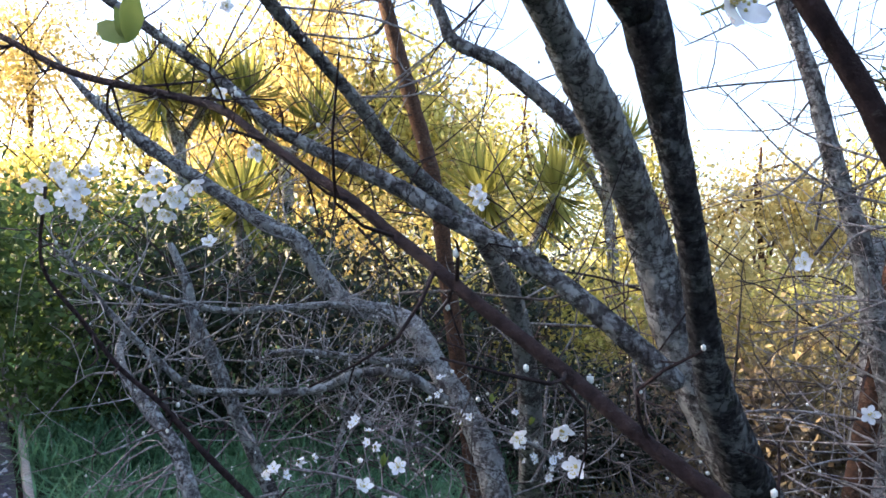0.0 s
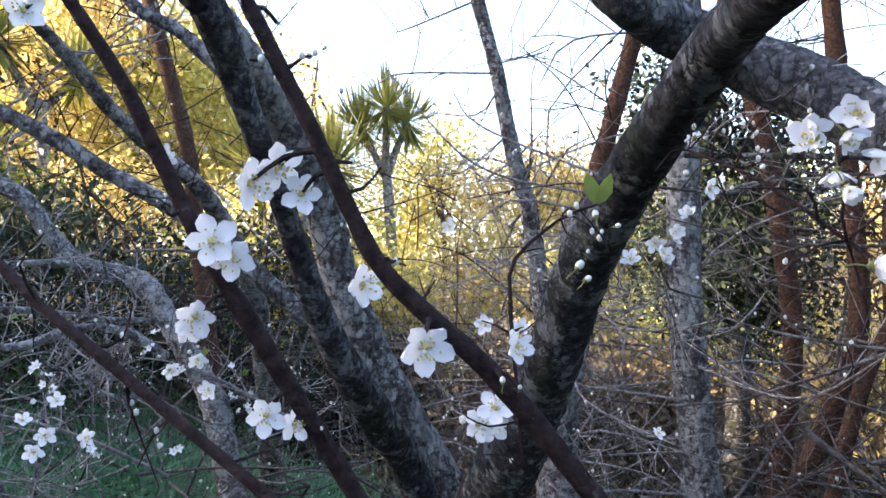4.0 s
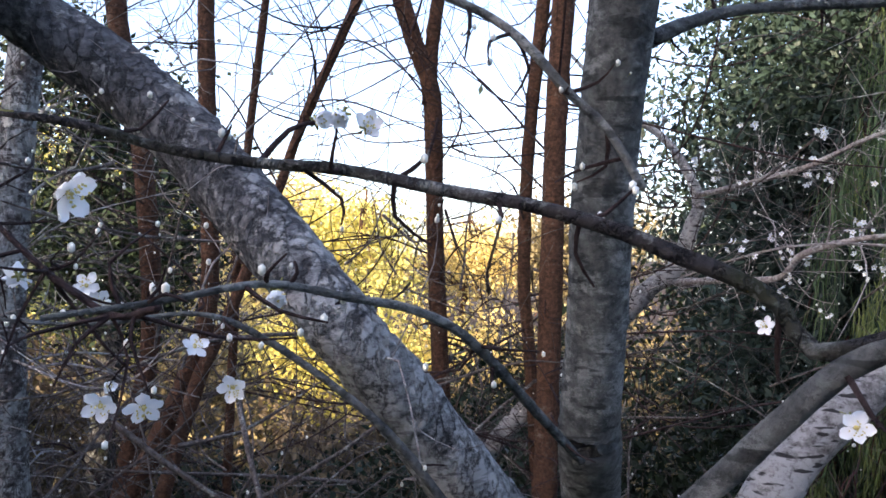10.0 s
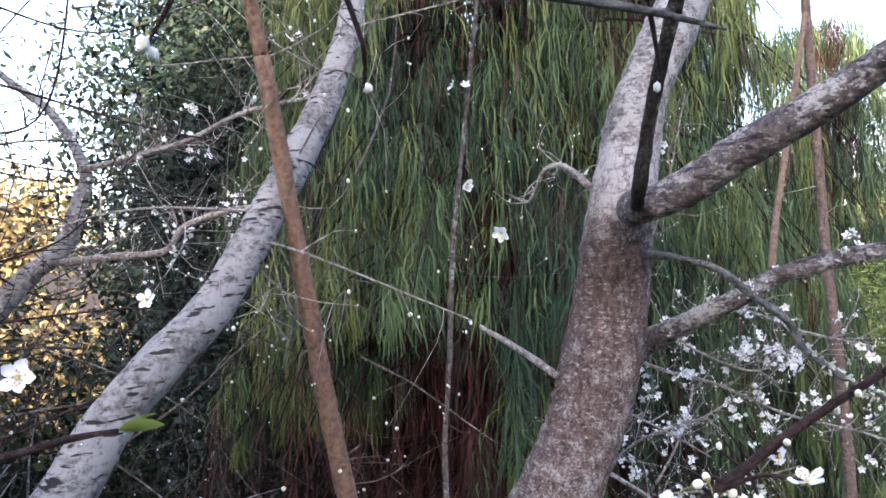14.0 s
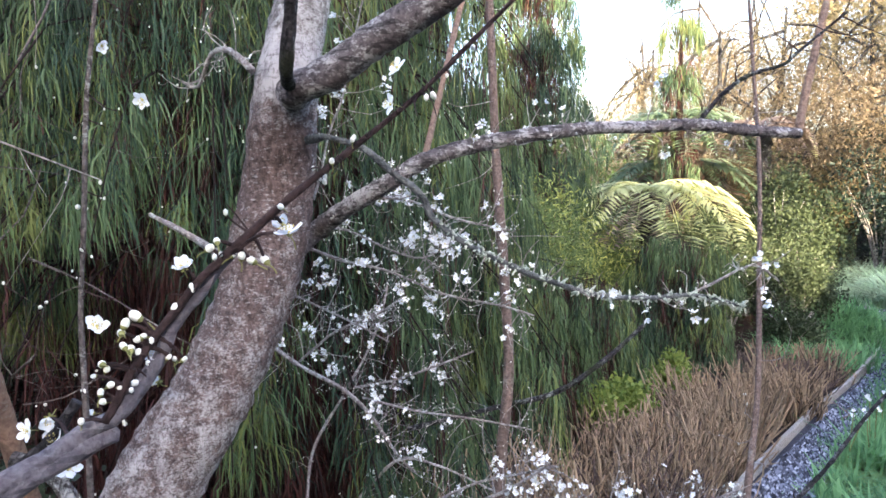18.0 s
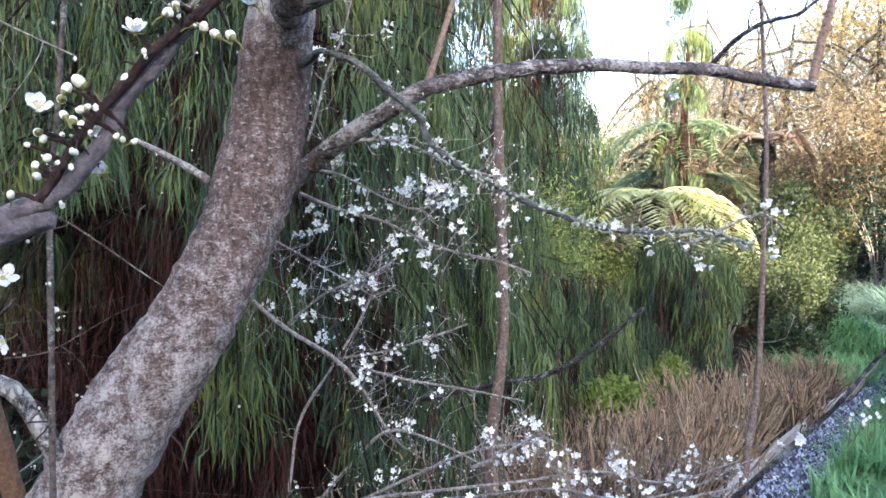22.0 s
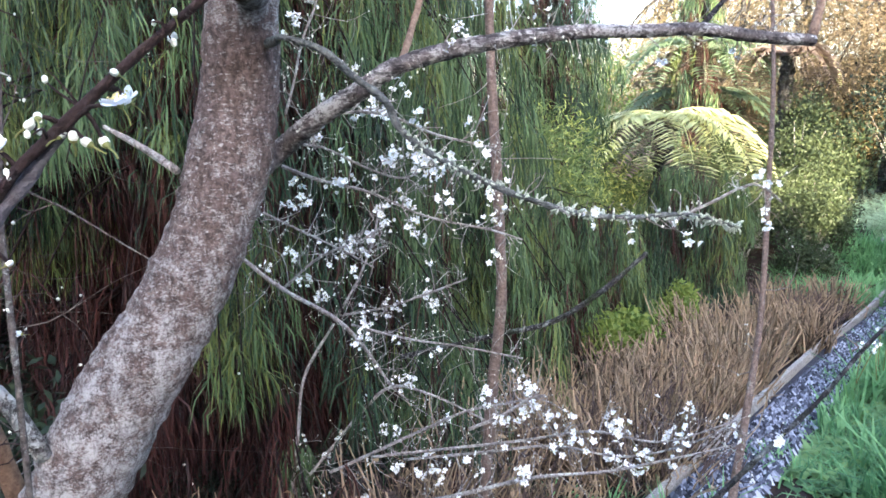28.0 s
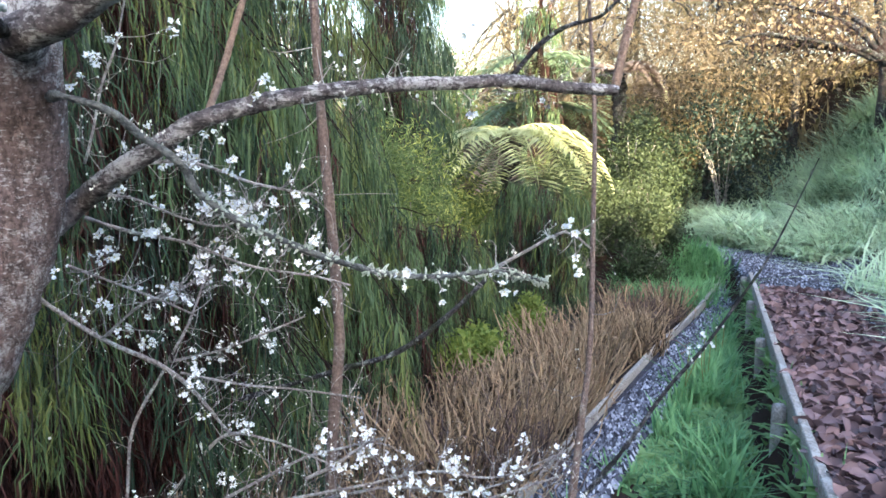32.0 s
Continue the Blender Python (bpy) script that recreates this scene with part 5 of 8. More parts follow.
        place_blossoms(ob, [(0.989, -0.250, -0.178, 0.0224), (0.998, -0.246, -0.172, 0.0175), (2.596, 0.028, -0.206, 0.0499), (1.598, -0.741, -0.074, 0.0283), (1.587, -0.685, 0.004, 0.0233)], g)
        stalks(ob, [(0.781, 0.271, -0.195, 0.0284), (0.754, 0.290, -0.192, 0.0263), (0.763, 0.296, -0.179, 0.0144), (0.833, 0.220, -0.179, 0.0250), (0.832, 0.270, -0.148, 0.0212), (0.703, 0.239, -0.091, 0.0181), (0.710, 0.233, -0.102, 0.0163), (0.684, 0.992, -0.152, 0.0308), (0.586, 1.063, -0.178, 0.0236), (0.967, 1.040, -0.363, 0.0233)], P_H, BARK_TWIG)
ob = limb("branch", [(0.549, 0.285, 0.034, 0.0012), (0.569, 0.229, 0.003, 0.0016), (0.598, 0.168, -0.052, 0.0016), (0.602, 0.123, -0.078, 0.0019), (0.610, 0.076, -0.100, 0.0020), (0.607, 0.036, -0.094, 0.0020)], BARK_TWIG, plum_dark, 8, 0.01)
dressed(ob, [(0.549, 0.285, 0.034, 0.0012), (0.569, 0.229, 0.003, 0.0016), (0.598, 0.168, -0.052, 0.0016), (0.602, 0.123, -0.078, 0.0019), (0.610, 0.076, -0.100, 0.0020), (0.607, 0.036, -0.094, 0.0020)], g, 26, 0.07, 4, 40, BARK_TWIG, 0.02, 0.0013, 1)
# a budding spray with a withered leaf, close to the path
P_SPRAY = [(0.5422, -0.3660, -0.0535, 0.0005), (0.5407, -0.3608, -0.0631, 0.0007), (0.5378, -0.3528, -0.0705, 0.0008), (0.5348, -0.3456, -0.0730, 0.0008), (0.5311, -0.3381, -0.0745, 0.0009), (0.5293, -0.3354, -0.0791, 0.0009), (0.5311, -0.3352, -0.0848, 0.0009), (0.5695, -0.3219, -0.0918, 0.0011), (0.6305, -0.2990, -0.0937, 0.0012)]
SPRAY_BUDS = [(0.5059, -0.3388, -0.0630, 0.0135), (0.5218, -0.3387, -0.0631, 0.0085), (0.5263, -0.3329, -0.0720, 0.0095), (0.5325, -0.3448, -0.0719, 0.0085), (0.5297, -0.3408, -0.0745, 0.0085), (0.5356, -0.3516, -0.0703, 0.0075), (0.5387, -0.3600, -0.0632, 0.0085), (0.5406, -0.3651, -0.0555, 0.0085), (0.5414, -0.3659, -0.0604, 0.0075), (0.5243, -0.3460, -0.0875, 0.0125), (0.5313, -0.3430, -0.0804, 0.0075), (0.5356, -0.3506, -0.0735, 0.0075), (0.5301, -0.3391, -0.0848, 0.0075)]
ob = limb("branch", P_SPRAY, BARK_TWIG, plum_dark, 8, 0.004, 0.08, "thin spray of brown-green buds")
place_buds(ob, [(x, y, z, size * 0.75) for x, y, z, size in SPRAY_BUDS], g, BROWN_BUD)
stalks(ob, SPRAY_BUDS, P_SPRAY, BARK_MTWIG, 0.22)
u, w = np.meshgrid(np.linspace(0, 1, 9), np.linspace(-1, 1, 7), indexing="ij")
half = 0.0034 * np.sin(np.pi * (0.08 + 0.88 * u)) ** 0.8
leaf_v = np.stack([half * np.sin(w * 1.2) + 0.0012 * np.sin(5 * u), half * (1 - np.cos(w * 1.5)) + 0.0008 * np.sin(9 * u + 2 * w), 0.006 - 0.012 * u], -1).reshape(-1, 3)
leaf_f = [(a * 7 + b, a * 7 + b + 1, a * 7 + b + 8, a * 7 + b + 7) for a in range(8) for b in range(6)]
WITHERED = mottled("withered_leaf", [(0.07, 0.035, 0.022), (0.24, 0.125, 0.07)], 420, 0.8, 0.4, 0.001)
set_in("leaf", mesh_of("leaf", leaf_v, leaf_f, WITHERED), ob, (0.5294, -0.3357, -0.0759), Matrix.Rotation(-1.2, 4, "Z"), 1.0, "curled withered brown leaf")
place_buds(ob, [(0.819, -0.333, -0.18, 0.0028), (0.824, -0.298, -0.193, 0.0028), (0.827, -0.316, -0.191, 0.0024), (0.822, -0.283, -0.188, 0.0028), (0.819, -0.263, -0.194, 0.0031), (0.817, -0.248, -0.196, 0.0026), (0.821, -0.342, -0.189, 0.0026), (0.824, -0.361, -0.186, 0.0021)], g)
ob = limb("branch", [(0.793, -0.089, -0.216, 0.0024), (0.815, -0.236, -0.200, 0.0024), (0.819, -0.266, -0.196, 0.0024), (0.825, -0.302, -0.194, 0.0021), (0.829, -0.332, -0.188, 0.0018), (0.833, -0.356, -0.186, 0.0012)], BARK_TWIG, plum_dark, 8, 0.01)
leaf_pair(ob, [(0.793, -0.089, -0.216, 0.0024), (0.815, -0.236, -0.200, 0.0024), (0.819, -0.266, -0.196, 0.0024), (0.825, -0.302, -0.194, 0.0021), (0.829, -0.332, -0.188, 0.0018), (0.833, -0.356, -0.186, 0.0012)][-1][:3], (0.3, -0.6, 0.4), g, 0.022)
ob = limb("branch", [(0.377, 0.203, -0.165, 0.0011), (0.375, 0.204, -0.115, 0.0011), (0.373, 0.204, -0.069, 0.0013), (0.376, 0.202, -0.046, 0.0011), (0.398, 0.185, -0.024, 0.0010), (0.415, 0.173, -0.017, 0.0007)], BARK_TWIG, plum_lean, 7, 0.01)
leaf_pair(ob, [(0.377, 0.203, -0.165, 0.0011), (0.375, 0.204, -0.115, 0.0011), (0.373, 0.204, -0.069, 0.0013), (0.376, 0.202, -0.046, 0.0011), (0.398, 0.185, -0.024, 0.0010), (0.415, 0.173, -0.017, 0.0007)][-1][:3], (0.2, 0, 0.8), g, 0.026, 2)
dressed(ob, [(0.377, 0.203, -0.165, 0.0011), (0.375, 0.204, -0.115, 0.0011), (0.373, 0.204, -0.069, 0.0013), (0.376, 0.202, -0.046, 0.0011), (0.398, 0.185, -0.024, 0.0010), (0.415, 0.173, -0.017, 0.0007)], g, 12, 0.03, 0, 16, BARK_TWIG)

# ---- plum with several stems to the north ----
P_DS, P_LT, P_A, P_B = [(-0.129, 0.280, 0.516, 0.0197), (0.158, 0.615, 0.281, 0.0197), (0.194, 0.657, 0.252, 0.0208), (0.219, 0.706, 0.196, 0.0192), (0.249, 0.762, 0.121, 0.0164), (0.278, 0.825, 0.055, 0.0162), (0.307, 0.897, -0.021, 0.0188), (0.345, 0.982, -0.117, 0.0243), (0.407, 1.082, -0.231, 0.0307), (0.473, 1.198, -0.332, 0.0375), (0.571, 1.372, -0.482, 0.0375)], [(-0.400, -0.021, 0.948, 0.0259), (0.159, 1.028, 0.424, 0.0259), (0.201, 1.107, 0.384, 0.0299), (0.257, 1.193, 0.319, 0.0343), (0.310, 1.285, 0.252, 0.0368), (0.369, 1.385, 0.163, 0.0394), (0.416, 1.448, 0.048, 0.0409), (0.441, 1.466, -0.062, 0.0412), (0.478, 1.482, -0.153, 0.0442), (0.526, 1.500, -0.267, 0.0473), (0.591, 1.519, -0.394, 0.0504), (0.725, 1.560, -0.659, 0.0504)], [(0.057, 0.238, 0.231, 0.0039), (0.119, 0.253, 0.129, 0.0039), (0.138, 0.258, 0.098, 0.0042), (0.158, 0.263, 0.064, 0.0044), (0.175, 0.268, 0.026, 0.0047), (0.190, 0.274, -0.009, 0.0053), (0.205, 0.278, -0.040, 0.0057), (0.221, 0.283, -0.069, 0.0062), (0.235, 0.288, -0.094, 0.0065), (0.355, 0.329, -0.310, 0.0065)], [(0.159, 0.188, 0.220, 0.0041), (0.216, 0.193, 0.115, 0.0041), (0.234, 0.195, 0.080, 0.0044), (0.246, 0.197, 0.056, 0.0045), (0.261, 0.199, 0.026, 0.0045), (0.276, 0.201, -0.007, 0.0048), (0.294, 0.203, -0.044, 0.0052), (0.316, 0.204, -0.069, 0.0055), (0.344, 0.204, -0.095, 0.0059), (0.369, 0.205, -0.121, 0.0062), (0.395, 0.205, -0.153, 0.0066), (0.487, 0.208, -0.271, 0.0066)]
plum_north = thing("plum_tree", (P_LT[-1][0], P_LT[-1][1], on_ground(*P_LT[-1][:2])), "many-stemmed plum, one stem crusted with grey lichen", "tree")
limb("stem", P_DS + [(P_LT[-1][0], P_LT[-1][1], P_LT[-1][2] - 0.25, 0.05)], BARK_MOSS, plum_north, 18, 0.015, 0.05, "dark mossy stem")
lt = limb("stem", down(P_LT), BARK_GREY, plum_north, 20, 0.015, 0.04, "stem with grey lichen plates")
limb("stem", [(-0.166, 1.289, 1.022, 0.0103), (0.009, 1.325, 0.556, 0.0103), (0.037, 1.330, 0.482, 0.0123), (0.117, 1.334, 0.438, 0.0139), (0.186, 1.339, 0.378, 0.0165), (0.260, 1.344, 0.308, 0.0195)], BARK_GREY, plum_north, 12, 0.015, 0.06)
twiggy(lt, [(-0.166, 1.289, 1.022, 0.0103), (0.009, 1.325, 0.556, 0.0103), (0.037, 1.330, 0.482, 0.0123), (0.117, 1.334, 0.438, 0.0139), (0.186, 1.339, 0.378, 0.0165), (0.260, 1.344, 0.308, 0.0195)], g, 22, 0.22, BARK_TWIG, 2, 0.0018, 0.4, 50)
rr = limb("branch", [(-1.078, 1.142, 1.078, 0.0009), (-0.920, 1.140, 0.876, 0.0047), (-0.727, 1.138, 0.684, 0.0079), (-0.416, 1.135, 0.433, 0.0079), (-0.320, 1.134, 0.356, 0.0087), (-0.252, 1.132, 0.290, 0.0095), (-0.183, 1.129, 0.247, 0.0112), (-0.115, 1.125, 0.212, 0.0129), (-0.048, 1.121, 0.174, 0.0136), (0.018, 1.118, 0.128, 0.0136), (0.084, 1.114, 0.090, 0.0143), (0.149, 1.112, 0.045, 0.0151), (0.212, 1.109, -0.008, 0.0158), (0.267, 1.107, -0.060, 0.0166), (0.336, 1.106, -0.129, 0.0173)], BARK_GREY, plum_north, 12, 0.015, 0.06)
twiggy(rr, [(-1.078, 1.142, 1.078, 0.0009), (-0.920, 1.140, 0.876, 0.0047), (-0.727, 1.138, 0.684, 0.0079), (-0.416, 1.135, 0.433, 0.0079), (-0.320, 1.134, 0.356, 0.0087), (-0.252, 1.132, 0.290, 0.0095), (-0.183, 1.129, 0.247, 0.0112), (-0.115, 1.125, 0.212, 0.0129), (-0.048, 1.121, 0.174, 0.0136), (0.018, 1.118, 0.128, 0.0136), (0.084, 1.114, 0.090, 0.0143), (0.149, 1.112, 0.045, 0.0151), (0.212, 1.109, -0.008, 0.0158), (0.267, 1.107, -0.060, 0.0166), (0.336, 1.106, -0.129, 0.0173)], g, 46, 0.2, BARK_TWIG, 2, 0.0016, 0.5, 70)
aa = limb("branch", P_A, BARK_TWIG, plum_north, 12, 0.008, 0.05)
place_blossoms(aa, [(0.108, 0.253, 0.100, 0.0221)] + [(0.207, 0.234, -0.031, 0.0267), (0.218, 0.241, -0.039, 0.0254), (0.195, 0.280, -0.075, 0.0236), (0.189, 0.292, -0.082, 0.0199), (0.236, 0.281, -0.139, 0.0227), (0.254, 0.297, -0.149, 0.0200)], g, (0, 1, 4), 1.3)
stalks(aa, [(0.108, 0.253, 0.100, 0.0221)] + [(0.207, 0.234, -0.031, 0.0267), (0.218, 0.241, -0.039, 0.0254), (0.195, 0.280, -0.075, 0.0236), (0.189, 0.292, -0.082, 0.0199), (0.236, 0.281, -0.139, 0.0227), (0.254, 0.297, -0.149, 0.0200)], P_A, BARK_TWIG)
dressed(aa, P_A, g, 10, 0.02, 0, 10, BARK_TWIG)
bb = limb("branch", P_B, BARK_TWIG, plum_north, 12, 0.008, 0.05)
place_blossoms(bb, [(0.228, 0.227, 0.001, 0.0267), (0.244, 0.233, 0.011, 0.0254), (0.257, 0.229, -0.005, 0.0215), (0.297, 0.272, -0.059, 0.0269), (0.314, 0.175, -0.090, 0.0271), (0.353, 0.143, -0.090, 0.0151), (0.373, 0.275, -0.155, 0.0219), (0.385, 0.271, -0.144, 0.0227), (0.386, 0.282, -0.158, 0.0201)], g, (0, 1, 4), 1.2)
place_buds(bb, [(0.364, 0.076, -0.030, 0.0080), (0.383, 0.092, -0.034, 0.0065), (0.362, 0.088, -0.051, 0.0106), (0.365, 0.087, -0.057, 0.0082), (0.349, 0.102, -0.053, 0.0055), (0.356, 0.174, -0.111, 0.0091), (0.365, 0.172, -0.115, 0.0067), (0.445, 0.074, -0.010, 0.0065), (0.370, 0.096, -0.045, 0.0050), (0.453, 0.144, -0.003, 0.0085), (0.245, 0.229, 0.094, 0.0078), (0.274, 0.243, 0.085, 0.0068), (0.283, 0.241, 0.059, 0.0082)], g)
stalks(bb, [(0.228, 0.227, 0.001, 0.0267), (0.244, 0.233, 0.011, 0.0254), (0.257, 0.229, -0.005, 0.0215), (0.297, 0.272, -0.059, 0.0269), (0.314, 0.175, -0.090, 0.0271), (0.353, 0.143, -0.090, 0.0151), (0.373, 0.275, -0.155, 0.0219), (0.385, 0.271, -0.144, 0.0227), (0.386, 0.282, -0.158, 0.0201)] + [(0.364, 0.076, -0.030, 0.0080), (0.383, 0.092, -0.034, 0.0065), (0.362, 0.088, -0.051, 0.0106), (0.365, 0.087, -0.057, 0.0082), (0.349, 0.102, -0.053, 0.0055), (0.356, 0.174, -0.111, 0.0091), (0.365, 0.172, -0.115, 0.0067), (0.445, 0.074, -0.010, 0.0065), (0.370, 0.096, -0.045, 0.0050), (0.453, 0.144, -0.003, 0.0085), (0.245, 0.229, 0.094, 0.0078), (0.274, 0.243, 0.085, 0.0068), (0.283, 0.241, 0.059, 0.0082)], P_B, BARK_TWIG)
dressed(bb, P_B, g, 14, 0.02, 0, 14, BARK_TWIG)
qq = limb("branch", [(-0.631, 0.808, 0.407, 0.0029), (-0.398, 0.678, 0.269, 0.0029), (-0.304, 0.626, 0.213, 0.0031), (-0.192, 0.580, 0.172, 0.0033), (-0.150, 0.541, 0.149, 0.0033), (-0.114, 0.507, 0.118, 0.0033), (-0.082, 0.477, 0.092, 0.0033), (-0.050, 0.451, 0.067, 0.0034), (-0.022, 0.428, 0.041, 0.0036), (-0.000, 0.407, 0.021, 0.0034), (0.022, 0.389, 0.000, 0.0035), (0.048, 0.372, -0.023, 0.0036), (0.072, 0.358, -0.045, 0.0037), (0.093, 0.344, -0.066, 0.0038), (0.118, 0.332, -0.087, 0.0039), (0.331, 0.225, -0.269, 0.0039)], BARK_TWIG, plum_north, 10, 0.01, 0.05)
dressed(qq, [(-0.631, 0.808, 0.407, 0.0029), (-0.398, 0.678, 0.269, 0.0029), (-0.304, 0.626, 0.213, 0.0031), (-0.192, 0.580, 0.172, 0.0033), (-0.150, 0.541, 0.149, 0.0033), (-0.114, 0.507, 0.118, 0.0033), (-0.082, 0.477, 0.092, 0.0033), (-0.050, 0.451, 0.067, 0.0034), (-0.022, 0.428, 0.041, 0.0036), (-0.000, 0.407, 0.021, 0.0034), (0.022, 0.389, 0.000, 0.0035), (0.048, 0.372, -0.023, 0.0036), (0.072, 0.358, -0.045, 0.0037), (0.093, 0.344, -0.066, 0.0038), (0.118, 0.332, -0.087, 0.0039), (0.331, 0.225, -0.269, 0.0039)], g, 34, 0.09, 0, 44, BARK_TWIG, 0.02, 0.0013, 1)
place_blossoms(qq, [(-0.378, 0.733, 0.153, 0.0204), (-0.356, 0.734, 0.132, 0.0213), (-0.391, 0.735, 0.117, 0.0213), (-0.36, 0.736, 0.112, 0.0213), (-0.38, 0.754, 0.142, 0.0201), (-0.338, 0.864, 0.14, 0.026), (-0.312, 0.864, 0.146, 0.026), (-0.315, 0.865, 0.124, 0.025), (-0.285, 0.863, 0.154, 0.024), (-0.165, 0.693, 0.154, 0.0209), (-0.201, 0.689, 0.209, 0.0169), (0.081, 1.492, 0.207, 0.0345), (0.076, 1.49, 0.225, 0.031), (-0.309, 0.998, 0.099, 0.0195), (-0.216, 0.78, 0.331, 0.0157), (-0.402, 0.742, 0.14, 0.02), (-0.345, 0.74, 0.148, 0.019), (-0.325, 0.86, 0.165, 0.022), (-0.372, 0.745, 0.125, 0.02), (-0.30, 0.865, 0.135, 0.021)], g, (0, 1, 1, 2), 0.8)
stalks(qq, [(-0.378, 0.733, 0.153, 0.0269), (-0.356, 0.734, 0.132, 0.0280), (-0.391, 0.735, 0.117, 0.0280), (-0.360, 0.736, 0.112, 0.0280), (-0.380, 0.754, 0.142, 0.0264), (-0.338, 0.864, 0.140, 0.0342), (-0.312, 0.864, 0.146, 0.0342), (-0.315, 0.865, 0.124, 0.0329), (-0.285, 0.863, 0.154, 0.0316), (-0.165, 0.693, 0.154, 0.0275), (-0.201, 0.689, 0.209, 0.0222), (0.081, 1.492, 0.207, 0.0454), (0.076, 1.490, 0.225, 0.0408), (-0.309, 0.998, 0.099, 0.0257), (-0.216, 0.780, 0.331, 0.0206)], [(-0.631, 0.808, 0.407, 0.0029), (-0.398, 0.678, 0.269, 0.0029), (-0.304, 0.626, 0.213, 0.0031), (-0.192, 0.580, 0.172, 0.0033), (-0.150, 0.541, 0.149, 0.0033), (-0.114, 0.507, 0.118, 0.0033), (-0.082, 0.477, 0.092, 0.0033), (-0.050, 0.451, 0.067, 0.0034), (-0.022, 0.428, 0.041, 0.0036), (-0.000, 0.407, 0.021, 0.0034), (0.022, 0.389, 0.000, 0.0035), (0.048, 0.372, -0.023, 0.0036), (0.072, 0.358, -0.045, 0.0037), (0.093, 0.344, -0.066, 0.0038), (0.118, 0.332, -0.087, 0.0039), (0.331, 0.225, -0.269, 0.0039)], BARK_TWIG)
leaf_pair(qq, (-0.255, 0.62, 0.235), (-0.2, 0, 0.6), g, 0.045, 4)
s6 = limb("branch", [(-0.392, 0.744, 0.138, 0.0017), (-0.408, 0.766, 0.061, 0.0020), (-0.381, 0.787, 0.007, 0.0024), (-0.349, 0.808, -0.049, 0.0027), (-0.315, 0.828, -0.089, 0.0031), (-0.280, 0.849, -0.143, 0.0035), (-0.249, 0.869, -0.186, 0.0039), (-0.085, 0.975, -0.414, 0.0039)], BARK_TWIG, plum_north, 7, 0.015)
dressed(s6, [(-0.392, 0.744, 0.138, 0.0017), (-0.408, 0.766, 0.061, 0.0020), (-0.381, 0.787, 0.007, 0.0024), (-0.349, 0.808, -0.049, 0.0027), (-0.315, 0.828, -0.089, 0.0031), (-0.280, 0.849, -0.143, 0.0035), (-0.249, 0.869, -0.186, 0.0039), (-0.085, 0.975, -0.414, 0.0039)], g, 12, 0.05, 0, 16, BARK_TWIG)
place_blossoms(lt, [(0.689, 1.426, 0.050, 0.0360), (0.635, 1.032, -0.146, 0.0334), (0.173, 1.059, -0.230, 0.0327), (0.156, 1.062, -0.180, 0.0308), (0.103, 1.181, -0.208, 0.0295), (-0.108, 1.243, -0.315, 0.0334), (-0.127, 1.249, -0.344, 0.0334), (-0.041, 1.225, -0.322, 0.0295), (-0.145, 1.252, -0.289, 0.0275), (-0.087, 1.235, -0.257, 0.0275), (0.733, 0.638, -0.023, 0.0244), (0.761, 0.630, -0.006, 0.0201), (0.702, 0.648, -0.043, 0.0244)], g)

# bunches of small blossom low on the thin branches
for (x, y, z), count, spread in (((-0.161, 1.466, -0.338), 20, 0.075), ((0.088, 2.2, -0.325), 16, 0.085), ((0.20, 2.25, -0.40), 8, 0.06)):
    pts = [(x + 0.22, y + 0.15, z - 0.16, 0.005), (x + 0.08, y + 0.06, z - 0.05, 0.004), (x - 0.05, y, z + 0.02, 0.003), (x - 0.16, y - 0.04, z + 0.05, 0.0015)]
    ob = limb("branch", pts, BARK_GTWIG, plum_north, 6, 0.02)
    dressed(ob, pts, g, 16, spread * 1.5, count, 30, BARK_GTWIG, 0.027, 0.0016, 1, 4)
    leaf_pair(ob, (x + 0.03, y - 0.02, z + 0.04), (0.1, 0, 0.5), g, 0.03, 4)

